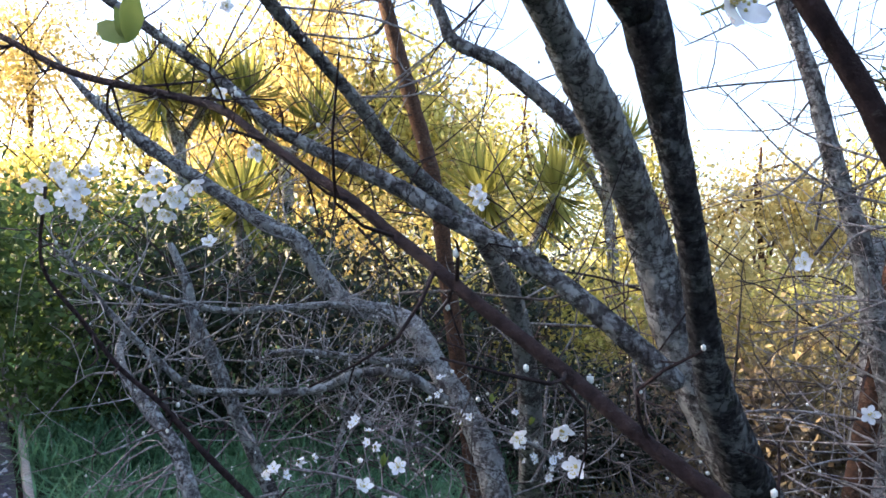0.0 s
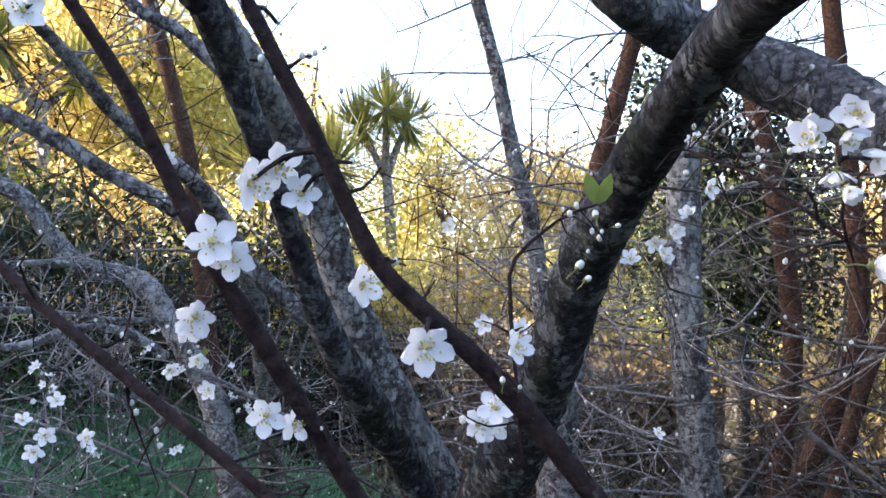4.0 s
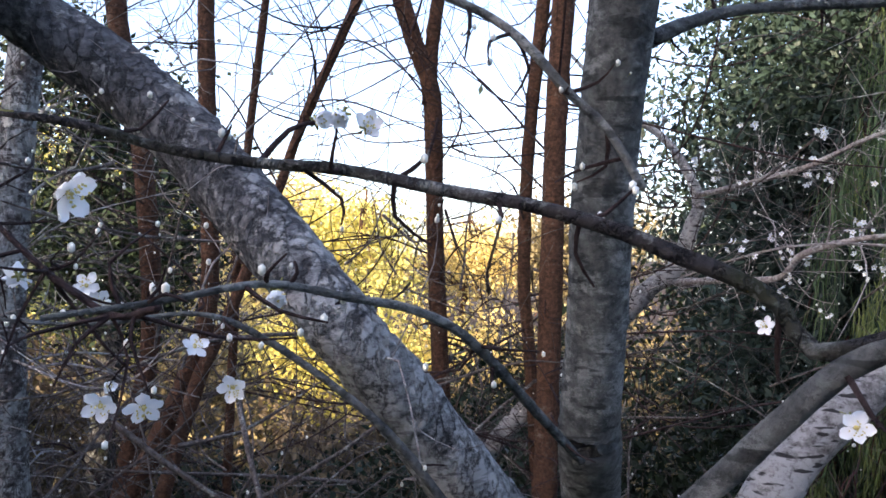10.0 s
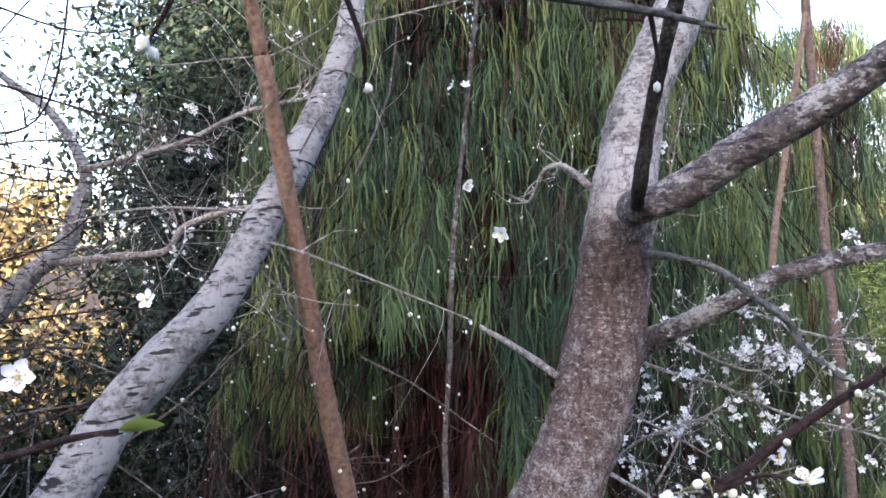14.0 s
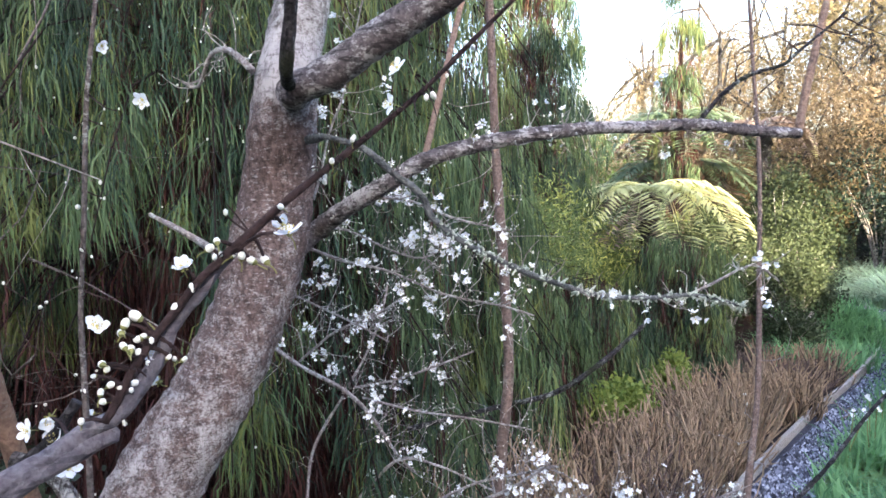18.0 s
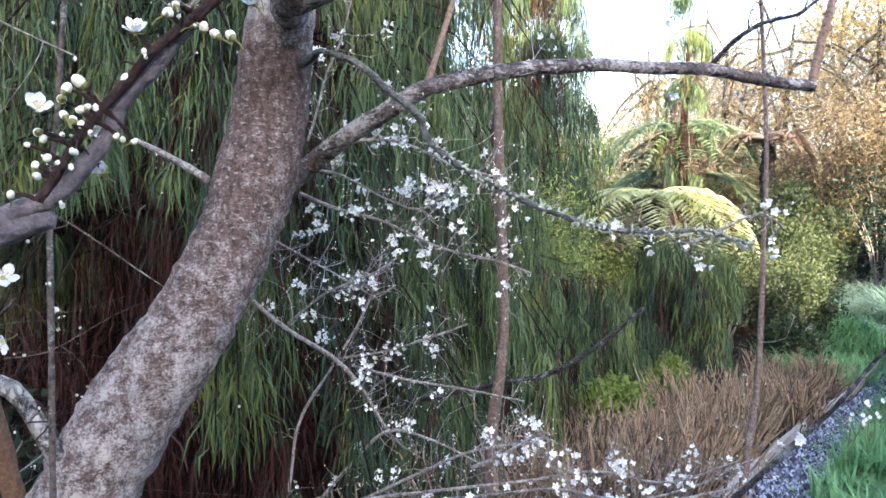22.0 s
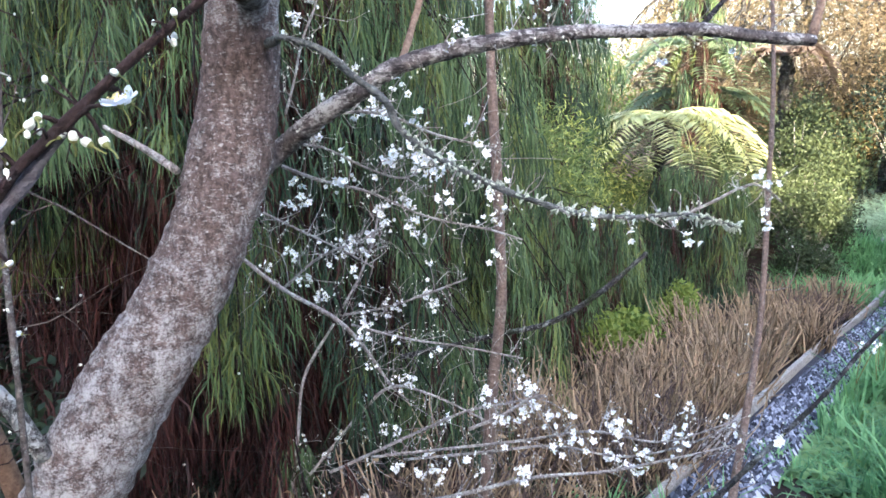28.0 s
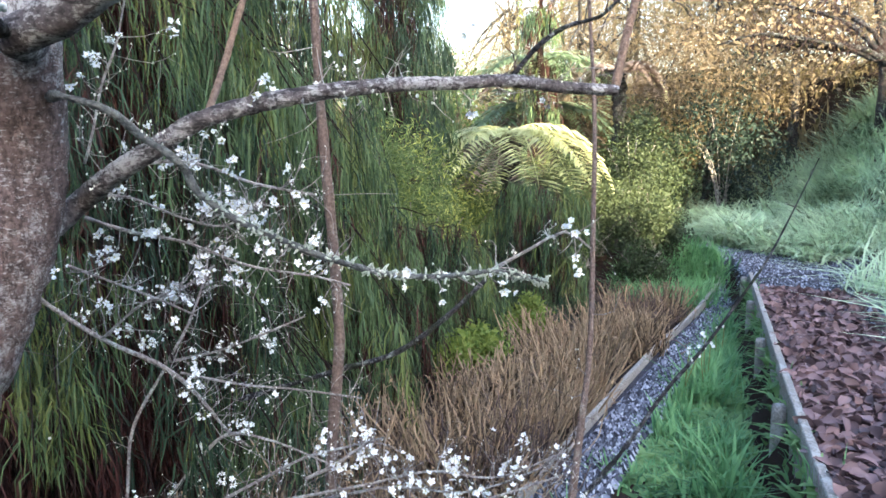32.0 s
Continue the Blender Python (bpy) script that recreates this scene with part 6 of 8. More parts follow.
# ---- bare trees behind ----
for label, trunks, boughs in (
    ("crooked bare plum with pale grey bark", [[(-1.643, 3.111, 1.161, 0.0036), (-1.462, 3.126, 0.944, 0.0181), (-1.241, 3.145, 0.740, 0.0302), (-0.920, 3.172, 0.504, 0.0302), (-0.780, 3.184, 0.401, 0.0339), (-0.616, 3.196, 0.297, 0.0364), (-0.526, 3.211, 0.148, 0.0388), (-0.411, 3.224, 0.022, 0.0413), (-0.219, 3.233, -0.036, 0.0438), (-0.122, 3.146, -0.110, 0.0473), (-0.034, 3.069, -0.271, 0.0482), (0.050, 2.992, -0.400, 0.0502), (0.127, 2.920, -0.566, 0.0542), (0.158, 2.849, -0.723, 0.0547), (0.262, 2.609, -1.263, 0.0547)]], [[(-1.090, 2.008, 0.298, 0.0010), (-1.013, 2.052, 0.146, 0.0052), (-0.919, 2.107, -0.003, 0.0087), (-0.830, 2.159, -0.121, 0.0105), (-0.735, 2.209, -0.211, 0.0116), (-0.565, 2.254, -0.232, 0.0126), (-0.404, 2.298, -0.236, 0.0137), (-0.269, 2.338, -0.195, 0.0149), (-0.132, 2.383, -0.214, 0.0151), (-0.012, 2.433, -0.305, 0.0181)], [(-1.238, 2.190, 0.296, 0.0010), (-1.152, 2.284, 0.201, 0.0049), (-1.045, 2.398, 0.123, 0.0082), (-0.929, 2.523, 0.064, 0.0105), (-0.776, 2.647, 0.018, 0.0120), (-0.603, 2.768, 0.020, 0.0125), (-0.411, 2.889, 0.022, 0.0131), (-0.226, 3.013, -0.021, 0.0159)], [(-0.585, 2.418, -0.125, 0.0100), (-0.451, 2.587, -0.141, 0.0116), (-0.234, 2.758, -0.193, 0.0145), (-0.074, 2.927, -0.213, 0.0175)], [(-0.269, 2.326, -0.228, 0.0078), (-0.347, 2.339, -0.398, 0.0078), (-0.371, 2.351, -0.553, 0.0078), (-0.403, 2.365, -0.750, 0.0078)], [(-0.343, 2.230, -0.281, 0.0042), (-0.262, 2.233, -0.318, 0.0058), (-0.165, 2.238, -0.389, 0.0067), (-0.066, 2.240, -0.410, 0.0067)]]),
    ("bare plum with a leaning lichen-grey trunk", [[(-0.787, 1.249, 1.365, 0.0020), (-0.629, 1.460, 1.076, 0.0098), (-0.436, 1.719, 0.808, 0.0163), (-0.286, 1.920, 0.644, 0.0163), (-0.205, 2.028, 0.556, 0.0203), (-0.140, 2.142, 0.467, 0.0230), (-0.032, 2.262, 0.365, 0.0259), (0.088, 2.387, 0.270, 0.0290), (0.183, 2.563, 0.129, 0.0349), (0.263, 2.799, -0.052, 0.0421), (0.318, 3.062, -0.332, 0.0480), (0.344, 3.349, -0.658, 0.0547), (0.363, 3.655, -0.935, 0.0621), (0.386, 4.025, -1.271, 0.0621)]], []),
    ("small bare plum with reddish stem", [[(-0.423, 1.780, -1.068, 0.0227), (-0.701, 2.044, -0.482, 0.0227), (-0.755, 2.095, -0.367, 0.0218), (-0.859, 2.146, -0.246, 0.0208), (-0.952, 2.197, -0.135, 0.0148), (-0.975, 2.251, -0.054, 0.0119), (-0.935, 2.303, 0.063, 0.0087)][::-1]], []),
    ("small bare plum with forked pale stem", [[(-0.557, 2.887, -1.023, 0.0275), (-0.837, 2.830, -0.276, 0.0275), (-0.894, 2.818, -0.125, 0.0296), (-0.951, 2.809, 0.004, 0.0254), (-0.967, 2.799, 0.132, 0.0191), (-1.023, 2.787, 0.282, 0.0127)][::-1]], []),
    ("slim bare tree with dark-flecked pale bark", [[(0.687, 2.041, 1.967, 0.0213), (0.965, 2.002, 0.800, 0.0213), (1.020, 1.994, 0.568, 0.0231), (1.059, 1.991, 0.336, 0.0249), (1.115, 2.005, 0.140, 0.0269), (1.146, 2.025, -0.039, 0.0308), (1.179, 2.048, -0.235, 0.0308)]], []),
    ("stout grey trunk with flaking lichen", [[(1.928, 3.402, 0.196, 0.0720), (1.875, 3.267, -0.230, 0.0807), (1.728, 3.125, -0.563, 0.0835), (1.610, 2.977, -0.820, 0.0855), (1.425, 2.745, -1.223, 0.0855)]], []),
    ("upright grey trunk spotted with lichen", [[(1.376, 1.442, 1.399, 0.0383), (1.324, 1.445, 0.401, 0.0383), (1.304, 1.446, 0.030, 0.0409), (1.299, 1.435, -0.261, 0.0435), (1.311, 1.414, -0.664, 0.0460), (1.327, 1.388, -1.163, 0.0460)]], []),
    ("grey trunk forking low in the thicket", [[(1.149, 1.705, -0.095, 0.0363), (1.076, 1.686, -0.301, 0.0453), (1.025, 1.646, -0.464, 0.0494), (0.999, 1.586, -0.643, 0.0544), (0.943, 1.461, -1.018, 0.0544)]], []),
    ("leaning grey trunk at the thicket edge", [[(1.125, 1.425, 0.24, 0.012), (1.093, 1.468, 0.100, 0.0231), (1.063, 1.510, -0.095, 0.0296), (1.036, 1.547, -0.276, 0.0386), (1.010, 1.584, -0.458, 0.0463), (1.008, 1.592, -0.615, 0.0514), (1.004, 1.608, -0.915, 0.0514)]], []),
):
    pts = trunks[0]
    th = thing("bare_tree", (pts[-1][0], pts[-1][1], on_ground(*pts[-1][:2])), label, "tree")
    ob = limb("trunk", down(pts), BARK_GREY, th, 14, 0.03, 0.06)
    twiggy(ob, pts, g, 30, 0.5, BARK_GTWIG, 4, 0.004, 0.4, 60)
    for bpts in boughs:
        ob = limb("branch", bpts, BARK_GREY, th, 8, 0.02, 0.08)
        twiggy(ob, bpts, g, 30, 0.25, BARK_GTWIG, 3, 0.0025, 0.3, 30)
for pts in ([(2.145, 2.738, 2.723, 0.0463), (2.314, 2.608, 1.238, 0.0463), (2.355, 2.576, 0.880, 0.0437), (2.424, 2.516, 0.471, 0.0437), (2.470, 2.483, -0.015, 0.0437), (2.489, 2.480, -0.452, 0.0437), (2.438, 2.562, -1.072, 0.0463), (2.390, 2.640, -1.665, 0.0463)], [(2.253, 2.022, 2.596, 0.0340), (2.316, 2.011, 1.097, 0.0340), (2.340, 2.006, 0.553, 0.0340), (2.366, 1.995, 0.100, 0.0340), (2.374, 2.000, -0.263, 0.0363), (2.326, 2.066, -0.560, 0.0408), (2.222, 2.198, -0.952, 0.0431), (2.100, 2.354, -1.411, 0.0431)], [(2.354, 1.627, 2.131, 0.0360), (2.644, 1.347, 1.001, 0.0360), (2.704, 1.290, 0.771, 0.0339), (2.754, 1.241, 0.582, 0.0360), (2.781, 1.230, 0.118, 0.0339), (2.818, 1.210, -0.432, 0.0339), (2.838, 1.200, -0.727, 0.0360), (2.878, 1.179, -1.326, 0.0360)], [(2.502, 0.565, 2.007, 0.0366), (2.505, 0.610, 0.808, 0.0366), (2.506, 0.628, 0.341, 0.0349), (2.515, 0.635, -0.074, 0.0366), (2.525, 0.643, -0.574, 0.0383), (2.537, 0.654, -1.173, 0.0383)], [(2.690, 0.503, 2.050, 0.0383), (2.684, 0.558, 0.851, 0.0383), (2.682, 0.580, 0.364, 0.0348), (2.712, 0.559, 0.069, 0.0348), (2.721, 0.568, -0.418, 0.0365), (2.736, 0.583, -1.217, 0.0365)], [(2.685, 0.667, 1.863, 0.0236), (2.654, 0.742, 0.866, 0.0236), (2.639, 0.778, 0.375, 0.0218), (2.646, 0.789, -0.079, 0.0218), (2.669, 0.773, -0.332, 0.0218), (2.740, 0.725, -1.127, 0.0218)], [(2.665, 1.148, 1.661, 0.0184), (2.483, 1.382, 0.918, 0.0184), (2.361, 1.538, 0.421, 0.0184), (2.322, 1.589, 0.215, 0.0184), (2.226, 1.715, -0.240, 0.0225), (2.156, 1.805, -0.530, 0.0265)], [(2.643, 1.914, 1.883, 0.0169), (2.613, 1.979, 1.086, 0.0169), (2.590, 2.029, 0.479, 0.0169), (2.579, 2.061, -0.006, 0.0181), (2.583, 2.076, -0.490, 0.0194), (2.591, 2.100, -1.290, 0.0194)], [(2.233, 2.489, 2.188, 0.0363), (1.909, 2.615, 1.040, 0.0363), (1.821, 2.649, 0.728, 0.0387), (1.733, 2.684, 0.416, 0.0411), (1.658, 2.714, 0.128, 0.0435), (1.594, 2.741, -0.160, 0.0460), (1.399, 2.822, -1.035, 0.0460)], [(-0.481, 4.010, 2.702, 0.0413), (-0.269, 4.084, 1.727, 0.0413), (-0.164, 4.120, 1.247, 0.0445), (-0.032, 4.164, 0.670, 0.0445), (0.009, 4.200, 0.193, 0.0476), (0.113, 4.291, -0.999, 0.0476)]):
    th = thing("alder_stem", (pts[-1][0], pts[-1][1], on_ground(*pts[-1][:2])), "tall slim stem with red-brown bark and fine bare twigs", "tree", "red-brown stems")
    ob = limb("trunk", down(pts), BARK_RED, th, 10, 0.05, 0.05)
    twiggy(ob, pts, g, 26, 0.8, BARK_TWIG, 4, 0.0042, 0.5, 40)
    if pts[0] == [(2.354, 1.627, 2.131, 0.0360), (2.644, 1.347, 1.001, 0.0360), (2.704, 1.290, 0.771, 0.0339), (2.754, 1.241, 0.582, 0.0360), (2.781, 1.230, 0.118, 0.0339), (2.818, 1.210, -0.432, 0.0339), (2.838, 1.200, -0.727, 0.0360), (2.878, 1.179, -1.326, 0.0360)][0]:
        limb("fork", [(2.748, 1.249, 0.550, 0.0296), (2.746, 1.243, 0.773, 0.0275), (2.757, 1.221, 1.007, 0.0275), (2.814, 1.109, 2.200, 0.0275)], BARK_RED, th, 8, 0.05)


# ---- weeping conifers ----
SKIRT = ([0, 60, 105, 130, 160, 168, 177, 214, 260, 360], [-1.6, -1.3, -0.95, -0.5, -0.55, -1.1, -1.7, -1.9, -1.9, -1.6])
weeping_tree((4.75, -1.55, on_ground(4.75, -1.55)), 6.2, 1.95, 420, "tall conifer with curtains of weeping green and rusty strands", 11, 10, 34, 0.2, skirt=SKIRT, facing_from=185, core=4000)
weeping_tree((6.6, -3.3, on_ground(6.6, -3.3)), 5.2, 1.45, 170, "lower weeping conifer with drooping yellow-green foliage", 12, 9, 28, 0.2, 0.35, 0.42, facing_from=155, wide=1.3, core=1500)
for x, y, tall, reach, seed in ((5.0, -3.55, 1.55, 0.8, 13), (5.35, -4.5, 1.35, 0.85, 19), (6.0, -6.5, 1.6, 0.72, 17), (5.75, -5.0, 1.2, 0.8, 20)):
    weeping_tree((x, y, on_ground(x, y)), tall, reach, 66, "low weeping conifer trailing dark strands into the brush", seed, 8, 26, 0.15, 0.12, 0.35, facing_from=140, wide=1.2)
weeping_tree((8.2, -6.15, on_ground(8.2, -6.15)), 5.2, 0.95, 120, "slim weeping conifer above the feathery shrubs", 18, 8, 26, 0.05, 0.2, 0.3, facing_from=140, wide=1.5)
weeping_tree((9.0, -6.9, on_ground(9.0, -6.9)), 5.0, 1.2, 70, "tall weeping conifer behind the tree fern", 16, 7, 22, 0.05, 0.3, 0.7, facing_from=140, wide=1.8)
weeping_tree((9.7, -10.3, on_ground(9.7, -10.3)), 5.6, 0.6, 54, "slim weeping conifer above the hillside", 23, 7, 22, 0.05, 0.3, 0.5, facing_from=140, wide=1.8)


# ---- bare thicket ----
def thicket(name, label, box, count, seed, length=0.9, radius=0.0055, mat=None, flat=0.55, buds=60, keep=1.35):
    """A tangle of crooked bare stems, sprung from the ground and arching over, with side twigs."""
    g = np.random.default_rng(seed)
    (x0, x1), (y0, y1), (z0, z1) = box
    cx, cy = (x0 + x1) / 2, (y0 + y1) / 2
    th = thing(name, (cx, cy, on_ground(cx, cy)), label, "bush")
    tubes, ends = [], []
    for k in range(count):
        p = np.array([g.uniform(x0, x1), g.uniform(y0, y1), g.uniform(z0, z1)])
        if math.hypot(p[0] - 0.3, p[1] + 0.3) < keep:
            continue
        d = any_way(g, 1)[0] * (1, 1, flat) + (0, 0, 0.12)
        d /= np.linalg.norm(d)
        n = length * g.uniform(0.5, 1.4)
        line, r = [(*p, radius * g.uniform(0.5, 1.3))], radius
        for s in range(4):
            d = d + any_way(g, 1)[0] * 0.38
            d /= np.linalg.norm(d)
            p = p + d * n / 4
            if math.hypot(p[0] - 0.3, p[1] + 0.3) < keep * 0.85:
                break
            line.append((*p, line[0][3] * (1 - 0.2 * (s + 1))))
        if len(line) < 3:
            continue
        tubes.append(tube(line, 4, 0.12, cap=False))
        t2, e2 = twig_tubes(g, line, 3, n * 0.4, radius * 0.45, 0.2, 2, sides=3, step=0.25)
        tubes += t2
        ends += e2
    tagged(hang("tangle", fast_mesh("tangle", *joined(tubes), mat or BARK_GTWIG, True), th), kind="stuff")
    bv, bf = ball(0.0045, 0.0045, 3, 4)
    vs, fs = [], []
    for k in range(buds):
        e, d = ends[int(g.integers(0, len(ends)))]
        vs.append(bv * g.uniform(0.5, 1.6) + e)
        fs += [tuple(i + k * len(bv) for i in q) for q in bf]
    tagged(hang("bud_growth", mesh_of("bud_growth", np.vstack(vs), fs, BUD), th), kind="stuff")


thicket("thicket", "tangle of bare grey twigs under the northern plums", ((-0.6, 2.2), (2.0, 4.4), (-1.8, 0.05)), 130, 41, radius=0.006, mat=BARK_MTWIG, buds=300)
thicket("thicket", "tangle of bare twigs dotted with small white buds", ((1.2, 3.6), (0.9, 3.8), (-1.9, 0.3)), 280, 42, mat=BARK_MTWIG, buds=320)
thicket("thicket", "bare brown scrub before the dark conifer", ((2.4, 4.4), (-0.6, 1.6), (-1.9, 0.9)), 150, 43, 1.0, 0.004, BARK_MTWIG, 0.8, 420)
thicket("thicket", "fine bare twigs rising over the gully", ((1.5, 4.5), (1.0, 4.5), (0.2, 2.4)), 110, 44, 1.0, 0.0035, BARK_TWIG, 1.0, 160)
thicket("thicket", "fine bare twigs above the bank", ((-2.4, 0.2), (2.6, 5.0), (0.0, 2.2)), 90, 45, 1.0, 0.0045, BARK_TWIG, 1.0, 80)
thicket("thicket", "dark tangle of twigs before the sunlit scrub", ((-2.0, 3.0), (3.8, 6.2), (-1.4, 0.5)), 150, 47, 1.2, 0.006, BARK_TWIG, 0.7, 120)
thicket("thicket", "low dark twigs in the gully bottom", ((0.2, 3.2), (0.8, 3.0), (-2.3, -0.6)), 230, 46, 0.9, 0.005, BARK_MTWIG, 0.5, 40)


# ---- shrubs and trees in the sun ----
def shrub(name, at, radii, mat, label, seed, count=130, per=45, leaf=0.07, wide=0.45, category="shrub", group=""):
    """A leafy bush: a fan of stems, and leaves in clumps down to the ground."""
    g = np.random.default_rng(seed)
    x, y = at
    z = on_ground(x, y)
    th = thing(name, (x, y, z), label, category, group)
    tubes = []
    for k in range(9):
        d = any_way(g, 1)[0] * np.array(radii) * (0.7, 0.7, 0.35) + (0, 0, radii[2])
        tubes.append(tube([(x, y, z - 0.1, 0.018), (*(np.array((x, y, z)) + d * (0.4, 0.4, 0.6)), 0.012), (*(np.array((x, y, z)) + d), 0.004)], 5, 0.2, cap=False))
    tagged(hang("tangle", fast_mesh("tangle", *joined(tubes), BARK_GTWIG, True), th), kind="stuff")
    p = clumps(g, (x, y, z + radii[2] * 0.85), radii, count, 0.16 * min(radii), per)
    p = p[p[:, 2] > z]
    d = any_way(g, len(p)) + (0, 0, 0.25)
    d /= np.linalg.norm(d, axis=1, keepdims=True)
    v, q = cards(p, d, across(d, g), leaf * g.uniform(0.6, 1.4, len(p)), leaf * wide * g.uniform(0.7, 1.3, len(p)), 0.1)
    tagged(hang("foliage", fast_mesh("foliage", v, q, mat), th), kind="stuff")
    return th


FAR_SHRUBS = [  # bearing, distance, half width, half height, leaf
    (-34, 9.5, 1.7, 1.2, LEAF_GREEN), (-25, 10.5, 1.9, 1.5, LEAF_GREEN), (-15, 9.0, 1.6, 1.3, LEAF_GREEN), (-6, 10.0, 1.8, 1.5, LEAF_SUN_GOLD), (3, 9.0, 1.5, 1.3, LEAF_SUN_YELLOW), (11, 10.5, 1.8, 1.4, LEAF_SUN_YELLOW),
    (19, 9.5, 1.6, 1.25, LEAF_SUN_GOLD), (27, 11, 1.8, 1.35, LEAF_SUN_YELLOW), (36, 10, 1.6, 1.3, LEAF_SUN_YELLOW), (45, 11, 1.8, 1.25, LEAF_SUN_GOLD), (54, 10, 1.6, 1.2, LEAF_SUN_YELLOW), (63, 11, 1.8, 1.3, LEAF_SUN_GOLD), (72, 10, 1.6, 1.4, LEAF_OLIVE),
    (-30, 6.4, 1.0, 0.8, LEAF_GREEN), (-20, 6.2, 1.0, 0.9, LEAF_SHADE), (-8, 6.4, 1.1, 1.0, LEAF_SHADE), (2, 7.2, 1.1, 1.1, LEAF_SHADE), (11, 6.2, 1.0, 0.75, LEAF_SHADE), (20, 5.6, 0.9, 0.65, LEAF_BRONZE), (27, 7.0, 1.1, 0.85, LEAF_OLIVE),
    (36, 6.2, 1.0, 0.75, LEAF_BRONZE), (46, 6.6, 1.1, 0.8, LEAF_OLIVE), (56, 5.6, 0.9, 0.62, LEAF_BRONZE), (64, 6.8, 1.1, 0.95, LEAF_BRONZE), (74, 6.4, 1.1, 1.2, LEAF_SHADE), (84, 7.4, 1.2, 1.6, LEAF_SHADE),
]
for x, y, w, h, seed in ((6.5, -4.6, 0.75, 1.25, 14), (7.0, -5.6, 0.8, 1.2, 15), (7.9, -6.9, 0.8, 0.95, 21)):
    for mat, share, turn in ((FEATHER, 150, 0), (FEATHER_PALE, 60, 50), (FEATHER_DEEP, 110, 90)):
        if mat is FEATHER:
            young = shrub("shrub", (x, y), (w, w, h), mat, "feathery yellow-green young conifer below the tree fern", seed, share, 44, 0.085, 0.13)
        else:
            g = np.random.default_rng(seed + turn)
            z = on_ground(x, y)
            p = clumps(g, (x, y, z + h * 0.85), (w, w, h), share, 0.13 * w, 44)
            p = p[p[:, 2] > z]
            d = any_way(g, len(p)) + (0, 0, 0.1)
            d /= np.linalg.norm(d, axis=1, keepdims=True)
            v, q = cards(p, d, across(d, g), 0.085 * g.uniform(0.6, 1.4, len(p)), 0.011 * g.uniform(0.7, 1.3, len(p)), 0.1)
            tagged(hang("foliage", fast_mesh("foliage", v, q, mat), young), kind="stuff")
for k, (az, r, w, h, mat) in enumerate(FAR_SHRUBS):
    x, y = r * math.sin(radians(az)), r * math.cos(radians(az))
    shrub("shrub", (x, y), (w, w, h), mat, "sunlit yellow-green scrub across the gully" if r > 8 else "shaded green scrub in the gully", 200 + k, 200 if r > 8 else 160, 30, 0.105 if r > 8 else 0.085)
FAR_TREES = [  # bearing, distance, height, radius, leaf
    (-12, 12.5, 6.6, 1.7, LEAF_SUN_GOLD), (-5, 13, 6.0, 1.5, LEAF_SUN_YELLOW), (-21, 18, 7.4, 2.0, LEAF_SUN_YELLOW), (-29, 20, 8.0, 2.2, LEAF_SUN_GOLD),
    (-36, 13, 2.8, 1.8, LEAF_SUN_GOLD), (-27, 16, 3.2, 2.2, LEAF_SUN_YELLOW), (-15, 15, 6.0, 1.9, LEAF_SUN_GOLD), (-8, 17, 8.6, 2.4, LEAF_SUN_YELLOW), (-1, 15, 6.6, 1.9, LEAF_SUN_GOLD), (7, 19, 7.2, 2.3, LEAF_SUN_YELLOW),
    (16, 20, 6.4, 2.3, LEAF_SUN_YELLOW), (23, 17, 5.4, 2.0, LEAF_SUN_GOLD), (30, 20, 6.2, 2.5, LEAF_SUN_YELLOW), (38, 17, 5.2, 2.0, LEAF_SUN_YELLOW), (46, 21, 5.4, 2.6, LEAF_SUN_GOLD), (54, 18, 4.6, 2.2, LEAF_SUN_YELLOW), (62, 20, 4.2, 2.5, LEAF_SUN_GOLD), (70, 16, 4.2, 2.1, LEAF_OLIVE),
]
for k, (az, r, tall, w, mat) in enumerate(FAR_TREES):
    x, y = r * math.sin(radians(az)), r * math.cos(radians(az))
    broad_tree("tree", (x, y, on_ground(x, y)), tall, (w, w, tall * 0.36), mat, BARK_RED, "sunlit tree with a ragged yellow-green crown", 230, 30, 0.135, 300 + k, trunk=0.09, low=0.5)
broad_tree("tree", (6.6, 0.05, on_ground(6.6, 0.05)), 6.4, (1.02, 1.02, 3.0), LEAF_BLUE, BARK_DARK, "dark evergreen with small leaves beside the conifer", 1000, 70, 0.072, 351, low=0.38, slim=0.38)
broad_tree("tree", (3.6, 4.4, on_ground(3.6, 4.4)), 3.6, (0.8, 0.8, 1.3), LEAF_SHADE, BARK_DARK, "small dark evergreen in the thicket", 340, 50, 0.06, 352, low=0.5)
# Backdrop tree added to block bright sky seen through the evergreen
broad_tree("tree", (8.7, 0.15, on_ground(8.7, 0.15)), 6.6, (1.15, 1.15, 3.1), LEAF_SHADE, BARK_DARK, "added dark evergreen blocking the sky behind the conifer", 420, 56, 0.10, 355, low=0.3)
broad_tree("tree", (9.5, -1.2, on_ground(9.5, -1.2)), 7.5, (1.7, 1.7, 3.0), LEAF_GREEN, BARK_DARK, "tall dark tree behind the conifer", 330, 50, 0.09, 353, low=0.45)
broad_tree("tree", (10.5, -3.6, on_ground(10.5, -3.6)), 6.5, (2.2, 2.2, 2.6), LEAF_GREEN, BARK_DARK, "tall dark tree behind the conifer", 300, 50, 0.09, 354, low=0.45)


